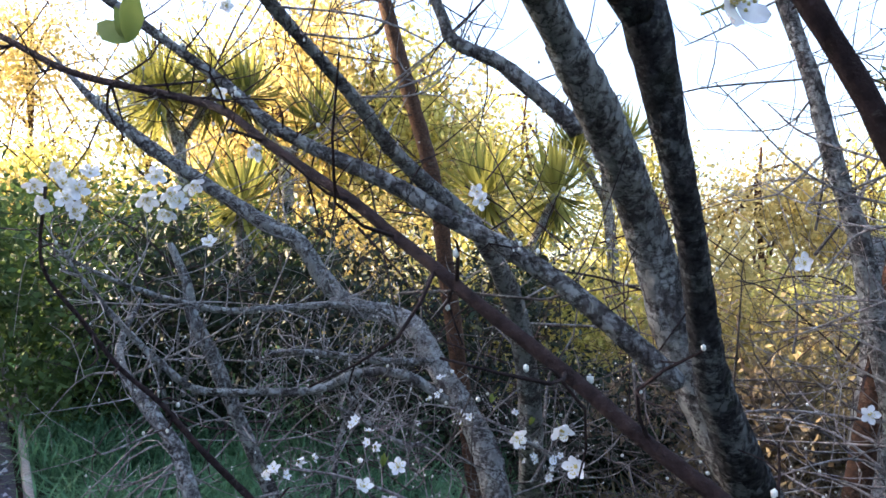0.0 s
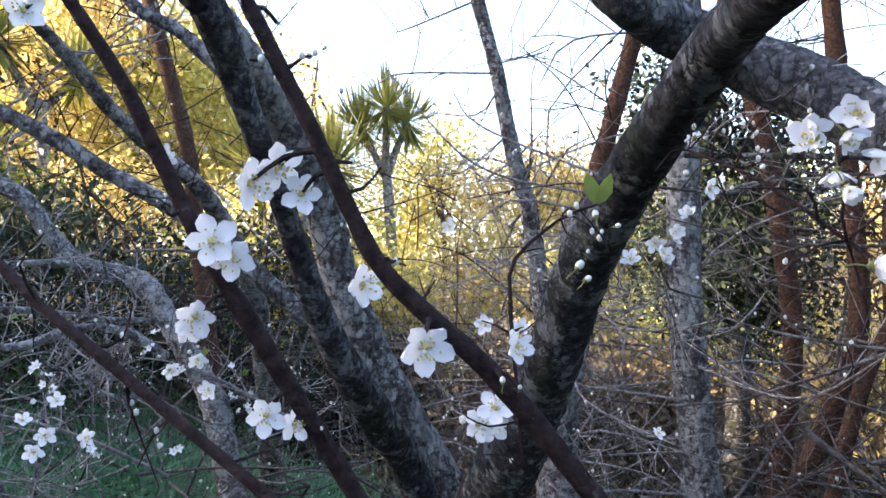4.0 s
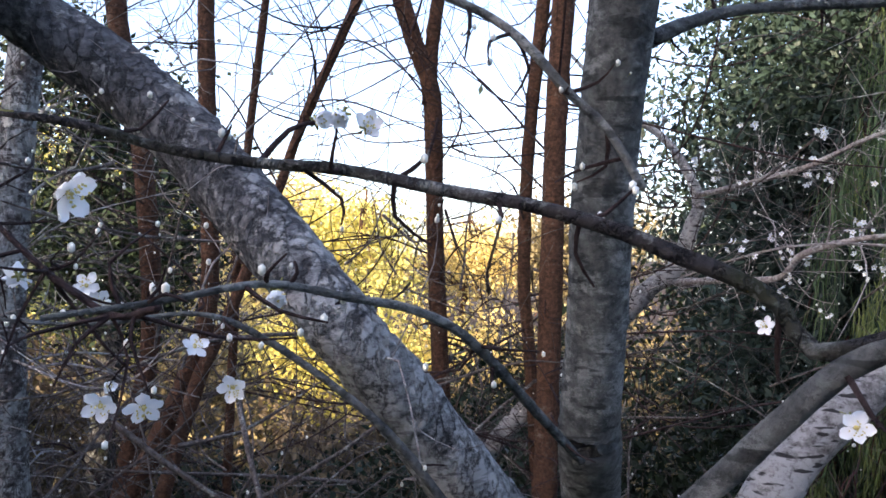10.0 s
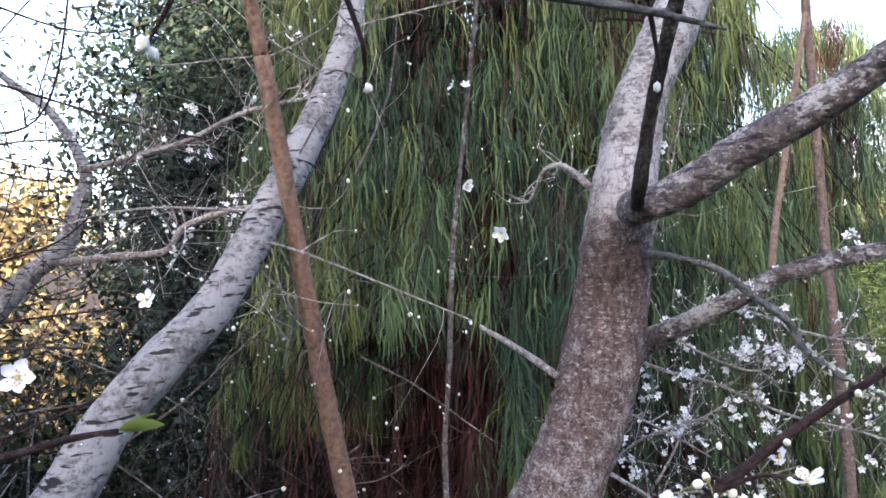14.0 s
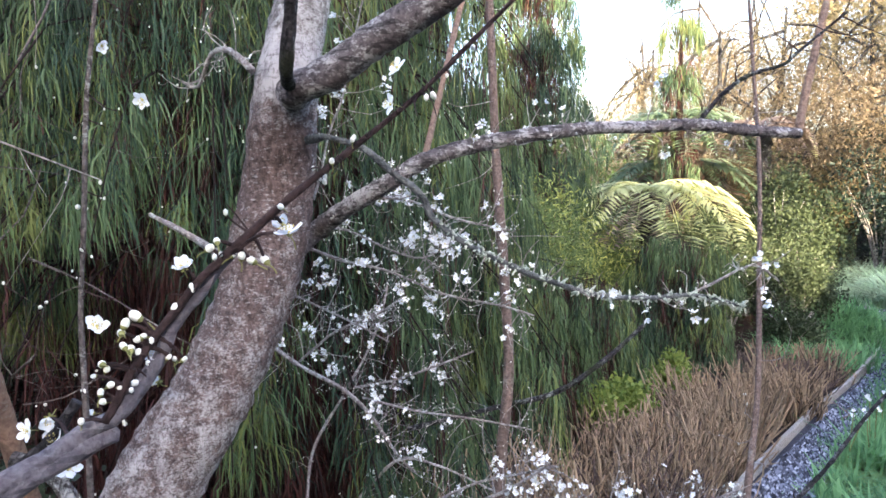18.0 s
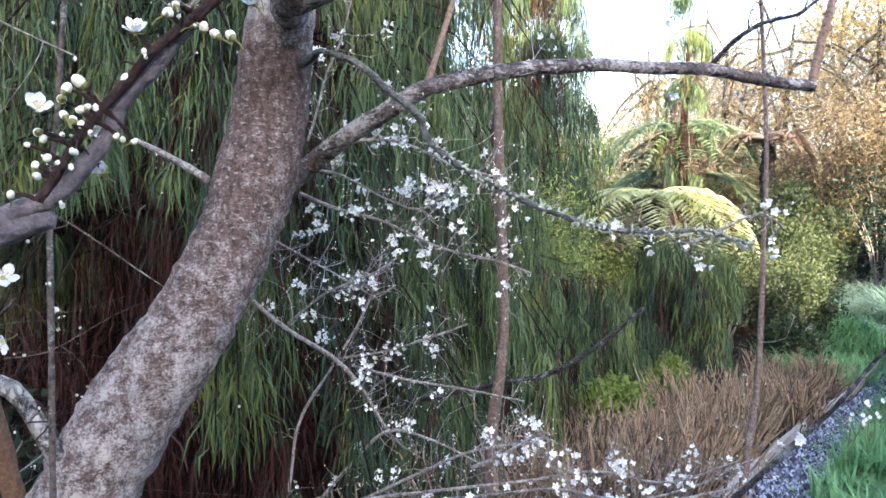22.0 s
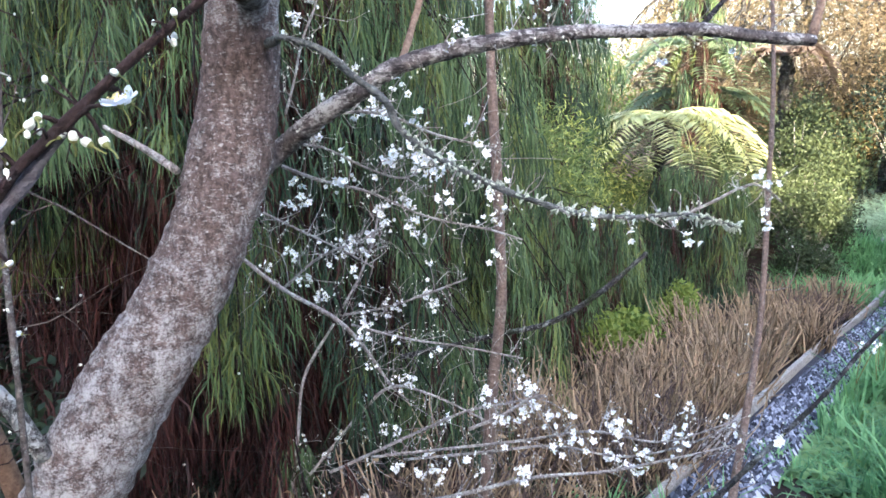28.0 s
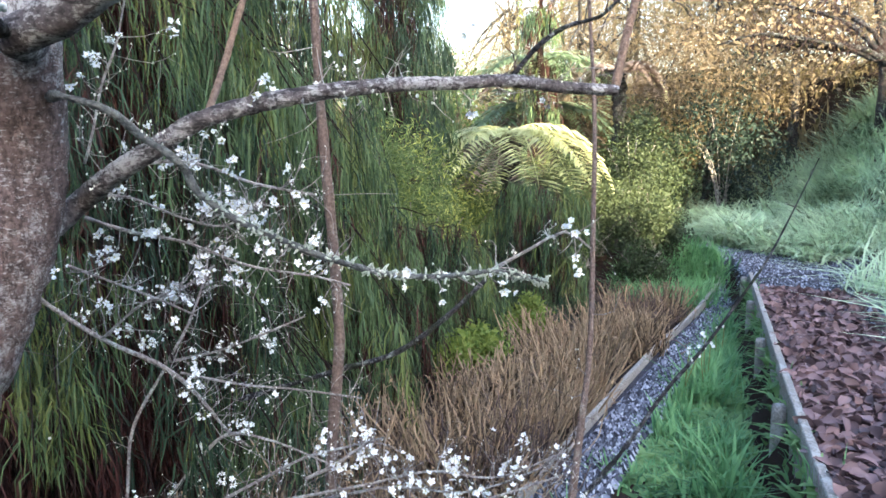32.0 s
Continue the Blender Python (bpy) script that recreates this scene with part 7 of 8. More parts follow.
# ---- cabbage trees ----
def cabbage_tree(at, tall, heads, seed, blade=0.75):
    g = np.random.default_rng(seed)
    x, y = at
    z = on_ground(x, y)
    th = thing("cabbage_tree", (x, y, z), "cabbage tree with sunlit spiky heads of sword leaves", "tree", "cabbage trees")
    limb("trunk", [(x, y, z - 0.1, 0.12), (x + 0.05, y, z + tall * 0.5, 0.09), (x, y, z + tall * 0.8, 0.08)], BARK_GREY, th, 9, 0.2, 0.08)
    for k in range(heads):
        a = 2 * math.pi * k / heads + 0.4
        off = 0.0 if heads == 1 else 0.45
        c = np.array([x + off * math.cos(a), y + off * math.sin(a), z + tall + g.uniform(-0.4, 0.2)])
        limb("branch", [(x, y, z + tall * 0.75, 0.07), (*c, 0.05)], BARK_GREY, th, 7, 0.2)
        n = 190
        d = any_way(g, n) + (0, 0, 0.25)
        d /= np.linalg.norm(d, axis=1, keepdims=True)
        flat = np.cross(d, (0, 0, 1.0))
        flat /= np.linalg.norm(flat, axis=1, keepdims=True) + 1e-9
        v, q = cards(np.repeat(c[None], n, 0), d, flat, blade * g.uniform(0.7, 1.15, n), 0.05, -0.06)
        tagged(hang("leaf_head", fast_mesh("leaf_head", v, q, LEAF_SWORD), th), kind="stuff")


for at, tall, heads, seed in (((-3.4, 9.6), 3.7, 3, 61), ((2.6, 11.8), 4.0, 3, 62), ((-1.9, 7.0), 2.0, 1, 63), ((0.9, 8.4), 2.4, 2, 64), ((-2.1, 9.9), 3.7, 2, 65)):
    cabbage_tree(at, tall, heads, seed)


# ---- tree ferns ----
def frond(g, root, way, length, arch, mat_v):
    """One arching frond: a midrib with two rows of drooping, tapering leaflets."""
    n = 40
    s = np.linspace(0, 1, n)
    way = np.array([way[0], way[1], 0.0])
    way /= np.linalg.norm(way)
    side = np.array([-way[1], way[0], 0.0])
    rib = np.array(root) + way * (length * (s - 0.12 * s**2))[:, None] + np.array([0, 0, 1.0]) * (length * (arch * s - (arch + 0.52) * s**2))[:, None]
    tubes = tube([(*p, 0.012 * (1.05 - k)) for p, k in zip(rib[::6], s[::6])], 4, 0.2, cap=False)
    wide = length * 0.30 * np.sin(np.pi * np.clip(s * 0.9 + 0.1, 0, 1)) ** 0.7 + 0.02
    at = np.concatenate([rib[1:], rib[1:]])
    d = np.vstack([np.tile(side + way * 0.45 + (0, 0, -0.22), (n - 1, 1)), np.tile(-side + way * 0.45 + (0, 0, -0.22), (n - 1, 1))])
    d += g.normal(size=d.shape) * 0.06
    d /= np.linalg.norm(d, axis=1, keepdims=True)
    w = np.concatenate([wide[1:], wide[1:]])
    sd = np.cross(d, (0, 0, 1.0))
    sd /= np.linalg.norm(sd, axis=1, keepdims=True)
    v, q = cards(at, d, sd, w, length / n * 1.25, 0.08)
    return tubes, (v, q)


def tree_fern(at, z_top, reach, fronds, seed, skirt=0, label="tree fern with bright arching fronds", arch=0.45, trunk=0.11, dead_arch=(-0.5, -0.2), green=None):
    g = np.random.default_rng(seed)
    x, y = at
    z = on_ground(x, y)
    th = thing("tree_fern", (x, y, z), label, "fern")
    limb("trunk", [(x, y, z - 0.1, trunk * 1.3), (x, y, (z + z_top) / 2, trunk), (x, y, z_top, trunk * 0.9)], BARK_DARK, th, 14, 0.04, 0.25, "shaggy dark brown trunk")
    for k in range(fronds + skirt):
        a = 2 * math.pi * (k + g.uniform(-0.3, 0.3)) / max(1, fronds) + 0.3
        dead = k >= fronds
        tub, leafs = frond(g, (x, y, z_top), (math.cos(a), math.sin(a)), reach * g.uniform(0.8, 1.1) * (0.8 if dead else 1), g.uniform(*dead_arch) if dead else g.uniform(arch - 0.2, arch + 0.25), None)
        mat = FERN_DEAD if dead else green or FERN_SUN
        rib = hang("frond", fast_mesh("frond", *tub, mat), th, "withered grey-brown frond" if dead else "")
        tagged(hang("leaf_blade", fast_mesh("leaf_blade", *leafs, mat), rib), kind="stuff")


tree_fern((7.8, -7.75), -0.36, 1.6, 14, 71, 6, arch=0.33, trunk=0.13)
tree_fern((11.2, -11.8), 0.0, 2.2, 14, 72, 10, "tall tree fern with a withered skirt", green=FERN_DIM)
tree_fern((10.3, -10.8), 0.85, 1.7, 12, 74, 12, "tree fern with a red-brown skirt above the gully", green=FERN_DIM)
tree_fern((8.9, -11.4), 0.55, 1.15, 2, 75, 30, "tree fern topped by a funnel of dead brown fronds", 0.6, 0.12, (0.7, 1.15))


# ---- banks, brush and grass ----
def blades(g, at, tall, width, droop):
    """Grass blades: ribbons of three pieces that bow over."""
    n = len(at)
    a = g.uniform(0, 2 * np.pi, n)
    out = np.stack([np.cos(a), np.sin(a), np.zeros(n)], -1)
    side = np.stack([-np.sin(a), np.cos(a), np.zeros(n)], -1)
    s = np.array([0, 0.5, 1.0])
    line = at[:, None] + out[:, None] * (tall * droop)[:, None, None] * (s**2)[None, :, None] + np.array([0, 0, 1.0]) * (tall[:, None] * (s - 0.45 * droop[:, None] * s**2))[..., None]
    w = (width[:, None] * np.array([0.8, 1.0, 0.12]))[..., None] * side[:, None] / 2
    v = np.stack([line - w, line + w], 2).reshape(-1, 3)
    k = (np.arange(n) * 6)[:, None] + (np.arange(2) * 2)[None]
    return v, np.stack([k, k + 1, k + 3, k + 2], -1).reshape(-1, 4)


def grass_patch(name, label, sampler, n, tall, width, mat, seed, droop=(0.3, 1.0), tuft=14, spread=0.05):
    g = np.random.default_rng(seed)
    c = sampler(g, n // tuft)
    c = np.repeat(c, tuft, 0) + g.normal(size=(len(c) * tuft, 2)) * spread
    z = height(c[:, 0], c[:, 1])
    at = np.stack([c[:, 0], c[:, 1], z - 0.01], -1)
    m = len(at)
    size = tall * np.repeat(g.uniform(0.55, 1.35, m // tuft), tuft) * g.uniform(0.6, 1.15, m)
    v, q = blades(g, at, size, width * g.uniform(0.7, 1.3, m), g.uniform(*droop, m))
    tagged(new(name, fast_mesh(name, v, q, mat)), label, "grass", kind="stuff")


def along_line(g, n, a0, a1, s0, s1):
    """Points beside the timber edge: between two places along it and two distances from it."""
    pts = np.array(LINE)
    seg = np.hypot(*np.diff(pts, axis=0).T)
    cum = np.concatenate([[0], np.cumsum(seg)])
    a, s = g.uniform(a0, a1, n), g.uniform(s0, s1, n)
    x, y = np.interp(a, cum, pts[:, 0]), np.interp(a, cum, pts[:, 1])
    i = np.clip(np.searchsorted(cum, a) - 1, 0, len(seg) - 1)
    d = np.diff(pts, axis=0)[i] / seg[i][:, None]
    return np.stack([x - d[:, 1] * s, y + d[:, 0] * s], -1)


def in_quad(g, n, a, b, c, d):
    u, v = g.uniform(size=(2, n, 1))
    a, b, c, d = (np.array(p) for p in (a, b, c, d))
    return (a * (1 - u) + b * u) * (1 - v) + (d * (1 - u) + c * u) * v


LEAF_WEED = leafy("leaf_weed", (0.045, 0.11, 0.04), (0.22, 0.36, 0.14), 0.35)
grass_patch("grass", "lush green grass between the gravel and the timber wall", lambda g, n: in_quad(g, n, (4.58, -8.25), (1.64, -3.5), (2.72, -3.7), (4.68, -8.0)), 5200, 0.13, 0.009, GRASS, 81, (0.3, 1.3), 24, 0.08)
grass_patch("weeds", "low broad-leaved weeds among the grass", lambda g, n: in_quad(g, n, (4.58, -8.25), (1.64, -3.5), (2.72, -3.7), (4.68, -8.0)), 10000, 0.085, 0.036, LEAF_WEED, 182, (0.7, 1.6), 9, 0.05)
grass_patch("weeds", "low weeds growing against the timber wall", lambda g, n: along_line(g, n, 7.6, 13.6, -0.42, -0.03), 4200, 0.11, 0.034, LEAF_WEED, 185, (0.6, 1.5), 9, 0.05)
grass_patch("strap_leaves", "clumps of broad green bulb leaves beside the timber wall", lambda g, n: in_quad(g, n, (4.2, -7.3), (1.9, -3.6), (2.7, -4.0), (4.2, -7.1)), 560, 0.30, 0.018, GRASS, 181, (0.2, 0.9), 28, 0.06)
grass_patch("grass", "lush green grass below the timber wall", lambda g, n: along_line(g, n, 13, 19, -1.6, -0.12), 7000, 0.20, 0.009, GRASS, 82)
grass_patch("grass", "fresh green grass at the corner of the lower path", lambda g, n: in_quad(g, n, (4.95, -8.0), (5.55, -9.5), (6.9, -9.6), (6.0, -7.7)), 5000, 0.34, 0.013, GRASS, 184, (0.3, 1.2), 24, 0.09)
grass_patch("grass", "long blue-green grass on the hillside", lambda g, n: along_line(g, n, 0, 13.0, 1.2, 5.5), 15000, 0.48, 0.032, GRASS_BLUE, 83, (0.6, 1.5), 60, 0.12)
grass_patch("grass", "long blue-green grass on the slope at the bend", lambda g, n: in_quad(g, n, (6.2, -10.6), (4.6, -10.0), (6.5, -16.0), (11.5, -15.5)), 14000, 0.5, 0.038, GRASS_BLUE, 84, (0.6, 1.5), 60, 0.13)
grass_patch("grass", "tall bowed tussocks on the hillside", lambda g, n: along_line(g, n, 0, 9.0, 1.1, 5.0), 7000, 0.75, 0.016, GRASS_BLUE, 183, (0.7, 1.5), 90, 0.16)
grass_patch("grass", "tall green grass on the bank beside the timber edge", lambda g, n: along_line(g, n, 19.3, 27.5, -2.6, -0.08), 30000, 0.44, 0.010, GRASS_BANK, 85, (0.4, 1.4), 30, 0.09)
grass_patch("grass", "tall grass deeper down the bank", lambda g, n: along_line(g, n, 19.5, 30, -5.0, -2.4), 12000, 0.30, 0.011, GRASS_BANK, 86, (0.4, 1.3))
grass_patch("grass", "rough grass in the clearing", lambda g, n: g.uniform((1, 2), (11, 13), (n, 2)), 16000, 0.45, 0.016, LEAF_OLIVE, 87, (0.3, 1.0))
grass_patch("grass", "rough dry grass over the far hillside", lambda g, n: in_quad(g, n, (7.5, -13.5), (5.0, -24.0), (24.0, -28.0), (20.0, -12.0)), 16000, 0.6, 0.04, LEAF_OLIVE, 89, (0.4, 1.3), 40, 0.22)
grass_patch("undergrowth", "ragged dark undergrowth in the gully", lambda g, n: g.uniform((0.8, -2.5), (6.0, 4.0), (n, 2)), 20000, 0.26, 0.010, LEAF_SHADE, 88, (0.3, 1.2))


def prisms(p, m, e, r):
    """Three-sided stems in two pieces through p, m and e (n, 3) with foot radius r (n)."""
    a = np.arange(3) * 2.094
    ring = np.stack([np.cos(a), np.sin(a), np.zeros(3)], -1)
    v = np.stack([q[:, None] + ring[None] * (r * k)[:, None, None] for q, k in ((p, 1.0), (m, 0.9), (e, 0.62))], 1).reshape(-1, 3)
    i = np.arange(len(p))[:, None, None] * 9 + np.arange(2)[None, :, None] * 3
    j, k = np.arange(3)[None, None], (np.arange(3)[None, None] + 1) % 3
    return v, np.stack([i + j, i + k, i + 3 + k, i + 3 + j], -1).reshape(-1, 4)


def dry_brush(name, label, sampler, n, tall, seed, mat, per=44, fan=0.28, stout=1.0):
    """Clumps of blunt dead stems fanning from the ground, with short side shoots and a few curled leaves."""
    g = np.random.default_rng(seed)
    c = sampler(g, n // per)
    k = len(c)
    foot = np.repeat(np.column_stack([c, height(c[:, 0], c[:, 1]) - 0.03]), per, 0)
    size = np.repeat(tall * g.uniform(0.5, 1.25, k), per)
    tilt = np.repeat(g.normal(size=(k, 2)) * 0.18, per, 0)
    n = len(foot)
    fan = g.normal(size=(n, 2)) * fan
    p = foot + np.column_stack([fan * 0.28 + g.normal(size=(n, 2)) * 0.03, np.zeros(n)])
    h = size * g.uniform(0.45, 1.08, n)
    lean = (fan + tilt) * h[:, None]
    m = p + np.column_stack([lean * 0.62 + g.normal(size=(n, 2)) * 0.025, h * 0.55])
    e = p + np.column_stack([lean + g.normal(size=(n, 2)) * 0.035, h])
    r = g.uniform(0.0028, 0.0068, n) * stout
    v1, q1 = prisms(p, m, e, r)
    u = g.uniform(0.3, 1.0, (n, 1))
    f = m * (1 - u) + e * u
    w = any_way(g, n) * (0.05, 0.05, 0.03) + (0, 0, 0.035)
    v2, q2 = prisms(f, f + w * 0.5 + g.normal(size=(n, 3)) * 0.008, f + w, r * 0.6)
    pick = g.uniform(size=n) < 0.35
    d = any_way(g, int(pick.sum()))
    v3, q3 = cards(f[pick] + w[pick] * 0.7, d, across(d, g), g.uniform(0.018, 0.05, len(d)), g.uniform(0.01, 0.022, len(d)), 0.25)
    v, q = np.vstack([v1, v2, v3]), np.vstack([q1, q2 + len(v1), q3 + len(v1) + len(v2)])
    tagged(new(name, fast_mesh(name, v, q, mat)), label, "brush", kind="stuff")


MOUNDS = np.array([(4.0, -4.9), (4.7, -6.3), (3.75, -3.85), (3.6, -4.4), (4.5, -5.2), (5.15, -7.3), (4.25, -4.2), (4.3, -5.75), (3.2, -3.2)])


def mounded(g, n):
    """Places in loose mounds along the bank."""
    return MOUNDS[g.integers(0, len(MOUNDS), n)] + np.clip(g.normal(size=(n, 2)), -1.6, 1.6) * 0.19


dry_brush("dry_brush", "mounds of blunt dead tan stems beside the gravel path", mounded, 3000, 0.40, 91, STRAW, fan=0.22, stout=1.75)
dry_brush("dry_brush", "dark dead stems among the tan brush", lambda g, n: in_quad(g, n, (2.9, -3.0), (5.45, -8.3), (6.3, -7.9), (3.9, -2.9)), 2200, 0.26, 93, STRAW_DARK)
dry_brush("dry_brush", "dead tan stems at the path edge", lambda g, n: in_quad(g, n, (1.6, -0.9), (3.1, -3.6), (4.0, -3.2), (2.6, -0.8)), 2000, 0.44, 92, STRAW)
dry_brush("dry_brush", "dark dead stems at the path edge", lambda g, n: in_quad(g, n, (1.6, -0.9), (3.1, -3.6), (4.0, -3.2), (2.6, -0.8)), 2000, 0.38, 94, STRAW_DARK)
LEAF_FEATHER = leafy("leaf_grey_green", (0.016, 0.028, 0.013), (0.06, 0.082, 0.038), 0.2)
for k, (x, y, w, h, mat, leaf, label) in enumerate((
    (5.95, -8.25, 0.42, 0.45, LEAF_FEATHER, 0.04, "feathery grey-green shrub at the corner of the path"), (6.25, -8.75, 0.45, 0.62, LEAF_FEATHER, 0.04, "feathery grey-green shrub at the corner of the path"), (6.6, -9.3, 0.55, 0.65, LEAF_FEATHER, 0.04, "feathery grey-green shrub at the corner of the path"), (7.0, -8.7, 0.6, 0.6, LEAF_FEATHER, 0.04, "feathery grey-green shrub at the corner of the path"),
    (6.9, -8.3, 0.5, 0.5, LEAF_FEATHER, 0.04, "feathery grey-green shrub at the corner of the path"), (7.7, -8.5, 0.6, 0.75, LEAF_FEATHER, 0.05, "grey-green shrub beside the tree fern"), (8.0, -10.6, 0.7, 1.25, LEAF_FEATHER, 0.05, "upright leafy shrub in patchy sun"), (8.5, -11.6, 0.8, 1.2, LEAF_FEATHER, 0.055, "upright leafy shrub in patchy sun"), (8.2, -13.6, 0.9, 1.75, LEAF_BLUE, 0.07, "dark blue-green shrub on the grassy slope"),
    (7.9, -7.7, 0.6, 0.5, LEAF_FEATHER, 0.05, "yellow-green shrub below the tree fern"), (9.4, -9.6, 0.8, 0.8, LEAF_FEATHER, 0.06, "bright green shrub in patchy sun"), (8.6, -7.3, 0.8, 0.6, LEAF_GREEN, 0.06, "green shrub below the tree fern"),
    (5.3, -5.5, 0.3, 0.25, LEAF_NEW, 0.05, "small lime-green plant among dead stems"), (4.5, -4.3, 0.3, 0.25, LEAF_NEW, 0.05, "small lime-green plant among dead stems"),
    (9.3, -12.6, 1.0, 1.0, LEAF_SHADE, 0.08, "dark green shrub on the hillside"), (10.6, -14.2, 1.0, 0.9, LEAF_GREEN, 0.08, "dark green shrub on the hillside"), (11.0, -15.0, 1.6, 1.5, LEAF_OLIVE, 0.09, "sunlit scrub on the hillside"),
    (13.5, -15.5, 1.8, 2.0, LEAF_BRONZE, 0.1, "sunlit scrub on the hillside"), (9.6, -17.5, 1.8, 1.9, LEAF_OLIVE, 0.1, "sunlit scrub on the hillside"), (7.0, -17.5, 1.5, 1.5, LEAF_OLIVE, 0.09, "sunlit scrub on the hillside"), (12, -19, 2.2, 2.6, LEAF_OLIVE, 0.11, "sunlit scrub on the hillside"), (14.5, -12, 2.0, 2.0, LEAF_GREEN, 0.1, "green scrub across the gully"), (12.5, -6.5, 1.6, 1.6, LEAF_GREEN, 0.1, "green scrub across the gully"),
    # Near-black shrubs added where only deep shade shows behind and below
    (6.6, -1.6, 0.8, 1.1, LEAF_SHADE, 0.06, "near-black shrub plugging the shade behind the conifer"), (6.3, -2.7, 0.8, 1.1, LEAF_SHADE, 0.06, "near-black shrub plugging the shade behind the conifer"), (6.2, -0.7, 0.8, 1.1, LEAF_SHADE, 0.06, "near-black shrub plugging the shade behind the conifer"),
    (3.2, -0.2, 0.7, 0.6, LEAF_SHADE, 0.05, "near-black undergrowth standing for the shade below the thicket"), (3.5, 0.9, 0.8, 0.75, LEAF_SHADE, 0.05, "near-black undergrowth standing for the shade below the thicket"), (4.4, 1.6, 0.9, 0.9, LEAF_SHADE, 0.06, "near-black undergrowth standing for the shade below the thicket"), (3.0, 2.2, 0.7, 0.6, LEAF_SHADE, 0.05, "near-black undergrowth standing for the shade below the thicket"),
)):
    shrub("shrub", (x, y), (w, w, h), mat, label, 400 + k, 150, 34, leaf * 1.15)
for k, (az, r, tall, w, mat) in enumerate(((118, 24, 5.5, 2.6, LEAF_OLIVE), (127, 24, 4.8, 2.6, LEAF_GREEN), (134, 21, 5.8, 2.4, LEAF_OLIVE), (139, 18, 5.4, 2.0, LEAF_BRONZE), (143, 20, 6.2, 2.4, LEAF_OLIVE), (148, 17, 5.6, 2.0, LEAF_BRONZE), (153, 18, 6.2, 2.4, LEAF_OLIVE), (158, 16, 5.6, 2.2, LEAF_BRONZE), (108, 20, 8, 3.0, LEAF_GREEN), (133.5, 29, 7.6, 2.4, LEAF_OLIVE), (137.5, 27, 8.6, 2.5, LEAF_BRONZE), (141, 30, 9.6, 2.8, LEAF_OLIVE), (146, 27, 8.4, 2.6, LEAF_BRONZE), (150, 26, 8.6, 2.6, LEAF_OLIVE))):
    x, y = r * math.sin(radians(az)), r * math.cos(radians(az))
    broad_tree("tree", (x, y, on_ground(x, y)), tall, (w, w, tall * 0.4), mat, BARK_DARK, "hillside tree with sunlit leaves", 560, 44, 0.09, 500 + k, trunk=0.1, low=0.45, slim=0.16)


# ---- paths ----
def strip(name, label, left, right, lift, mat, cross=7):
    """A path bed between two edge lines, laid just over the ground."""
    n = 60
    a, b = np.array(left, float), np.array(right, float)
    s = np.linspace(0, 1, n)
    la = np.stack([np.interp(s, np.linspace(0, 1, len(a)), a[:, k]) for k in (0, 1)], -1)
    lb = np.stack([np.interp(s, np.linspace(0, 1, len(b)), b[:, k]) for k in (0, 1)], -1)
    w = np.linspace(0, 1, cross)[None, :, None]
    p = la[:, None] * (1 - w) + lb[:, None] * w
    z = height(p[..., 0], p[..., 1]) + lift
    v = np.concatenate([p, z[..., None]], -1).reshape(-1, 3)
    i, j = np.meshgrid(np.arange(n - 1), np.arange(cross - 1), indexing="ij")
    q = np.stack([i * cross + j, (i + 1) * cross + j, (i + 1) * cross + j + 1, i * cross + j + 1], -1).reshape(-1, 4)
    return tagged(new(name, fast_mesh(name, v, q, mat, True)), label, "path", kind="structure")


def stones(name, label, sampler, n, seed, size=0.016):
    g = np.random.default_rng(seed)
    c = sampler(g, n)
    z = height(c[:, 0], c[:, 1]) + 0.035
    base = np.array([(1, 0, -0.4), (0, 1, -0.4), (-1, 0, -0.4), (0, -1, -0.4), (0, 0, 0.75)])
    tri = np.array([(0, 1, 4), (1, 2, 4), (2, 3, 4), (3, 0, 4)])
    v = base[None] * g.uniform(0.55, 1.35, (n, 5, 1)) * (size * g.uniform(0.6, 1.5, (n, 1, 1)))
    a = g.uniform(0, 6.28, n)
    ca, sa = np.cos(a)[:, None], np.sin(a)[:, None]
    v = np.stack([v[..., 0] * ca - v[..., 1] * sa, v[..., 0] * sa + v[..., 1] * ca, v[..., 2] + g.normal(size=(n, 5)) * 0.003], -1)
    v = (v + np.concatenate([c, z[:, None]], -1)[:, None]).reshape(-1, 3)
    q = (tri[None] + (np.arange(n) * 5)[:, None, None]).reshape(-1, 3)
    tagged(new(name, fast_mesh(name, v, q, STONE)), label, "gravel", kind="stuff")


LOW_LEFT = [(1.3, -0.2), (2.2, -2.0), (2.95, -3.53), (3.24, -4.15), (4.1, -5.97), (5.35, -8.95), (6.6, -10.6)]
LOW_RIGHT = [(0.95, -0.3), (1.9, -2.1), (2.68, -3.55), (2.95, -4.2), (3.7, -5.85), (4.75, -8.2), (5.3, -9.8)]
strip("path_lower", "lower path of blue-grey gravel", LOW_LEFT, LOW_RIGHT, 0.03, GRAVEL)
stones("gravel", "loose blue-grey gravel on the lower path", lambda g, n: in_quad(g, n, (2.2, -2.0), (5.35, -8.95), (4.75, -8.2), (1.9, -2.1)), 17000, 95, 0.026)
UP_EDGE = [(5.1, -9.6), (4.7, -8.5), (1.45, -3.6), (-0.1, -1.25), (-0.86, 0.88), (-2.26, 3.97), (-4.16, 6.97), (-8.05, 12.97)]
UP_BACK = [(5.9, -11.4), (3.6, -9.4), (0.1, -4.4), (-1.4, -1.7), (-2.2, 0.4), (-3.6, 3.3), (-5.4, 6.2), (-9.2, 12.2)]
strip("path_upper", "upper path of grey gravel under fallen leaves", UP_EDGE, UP_BACK, 0.03, GRAVEL)
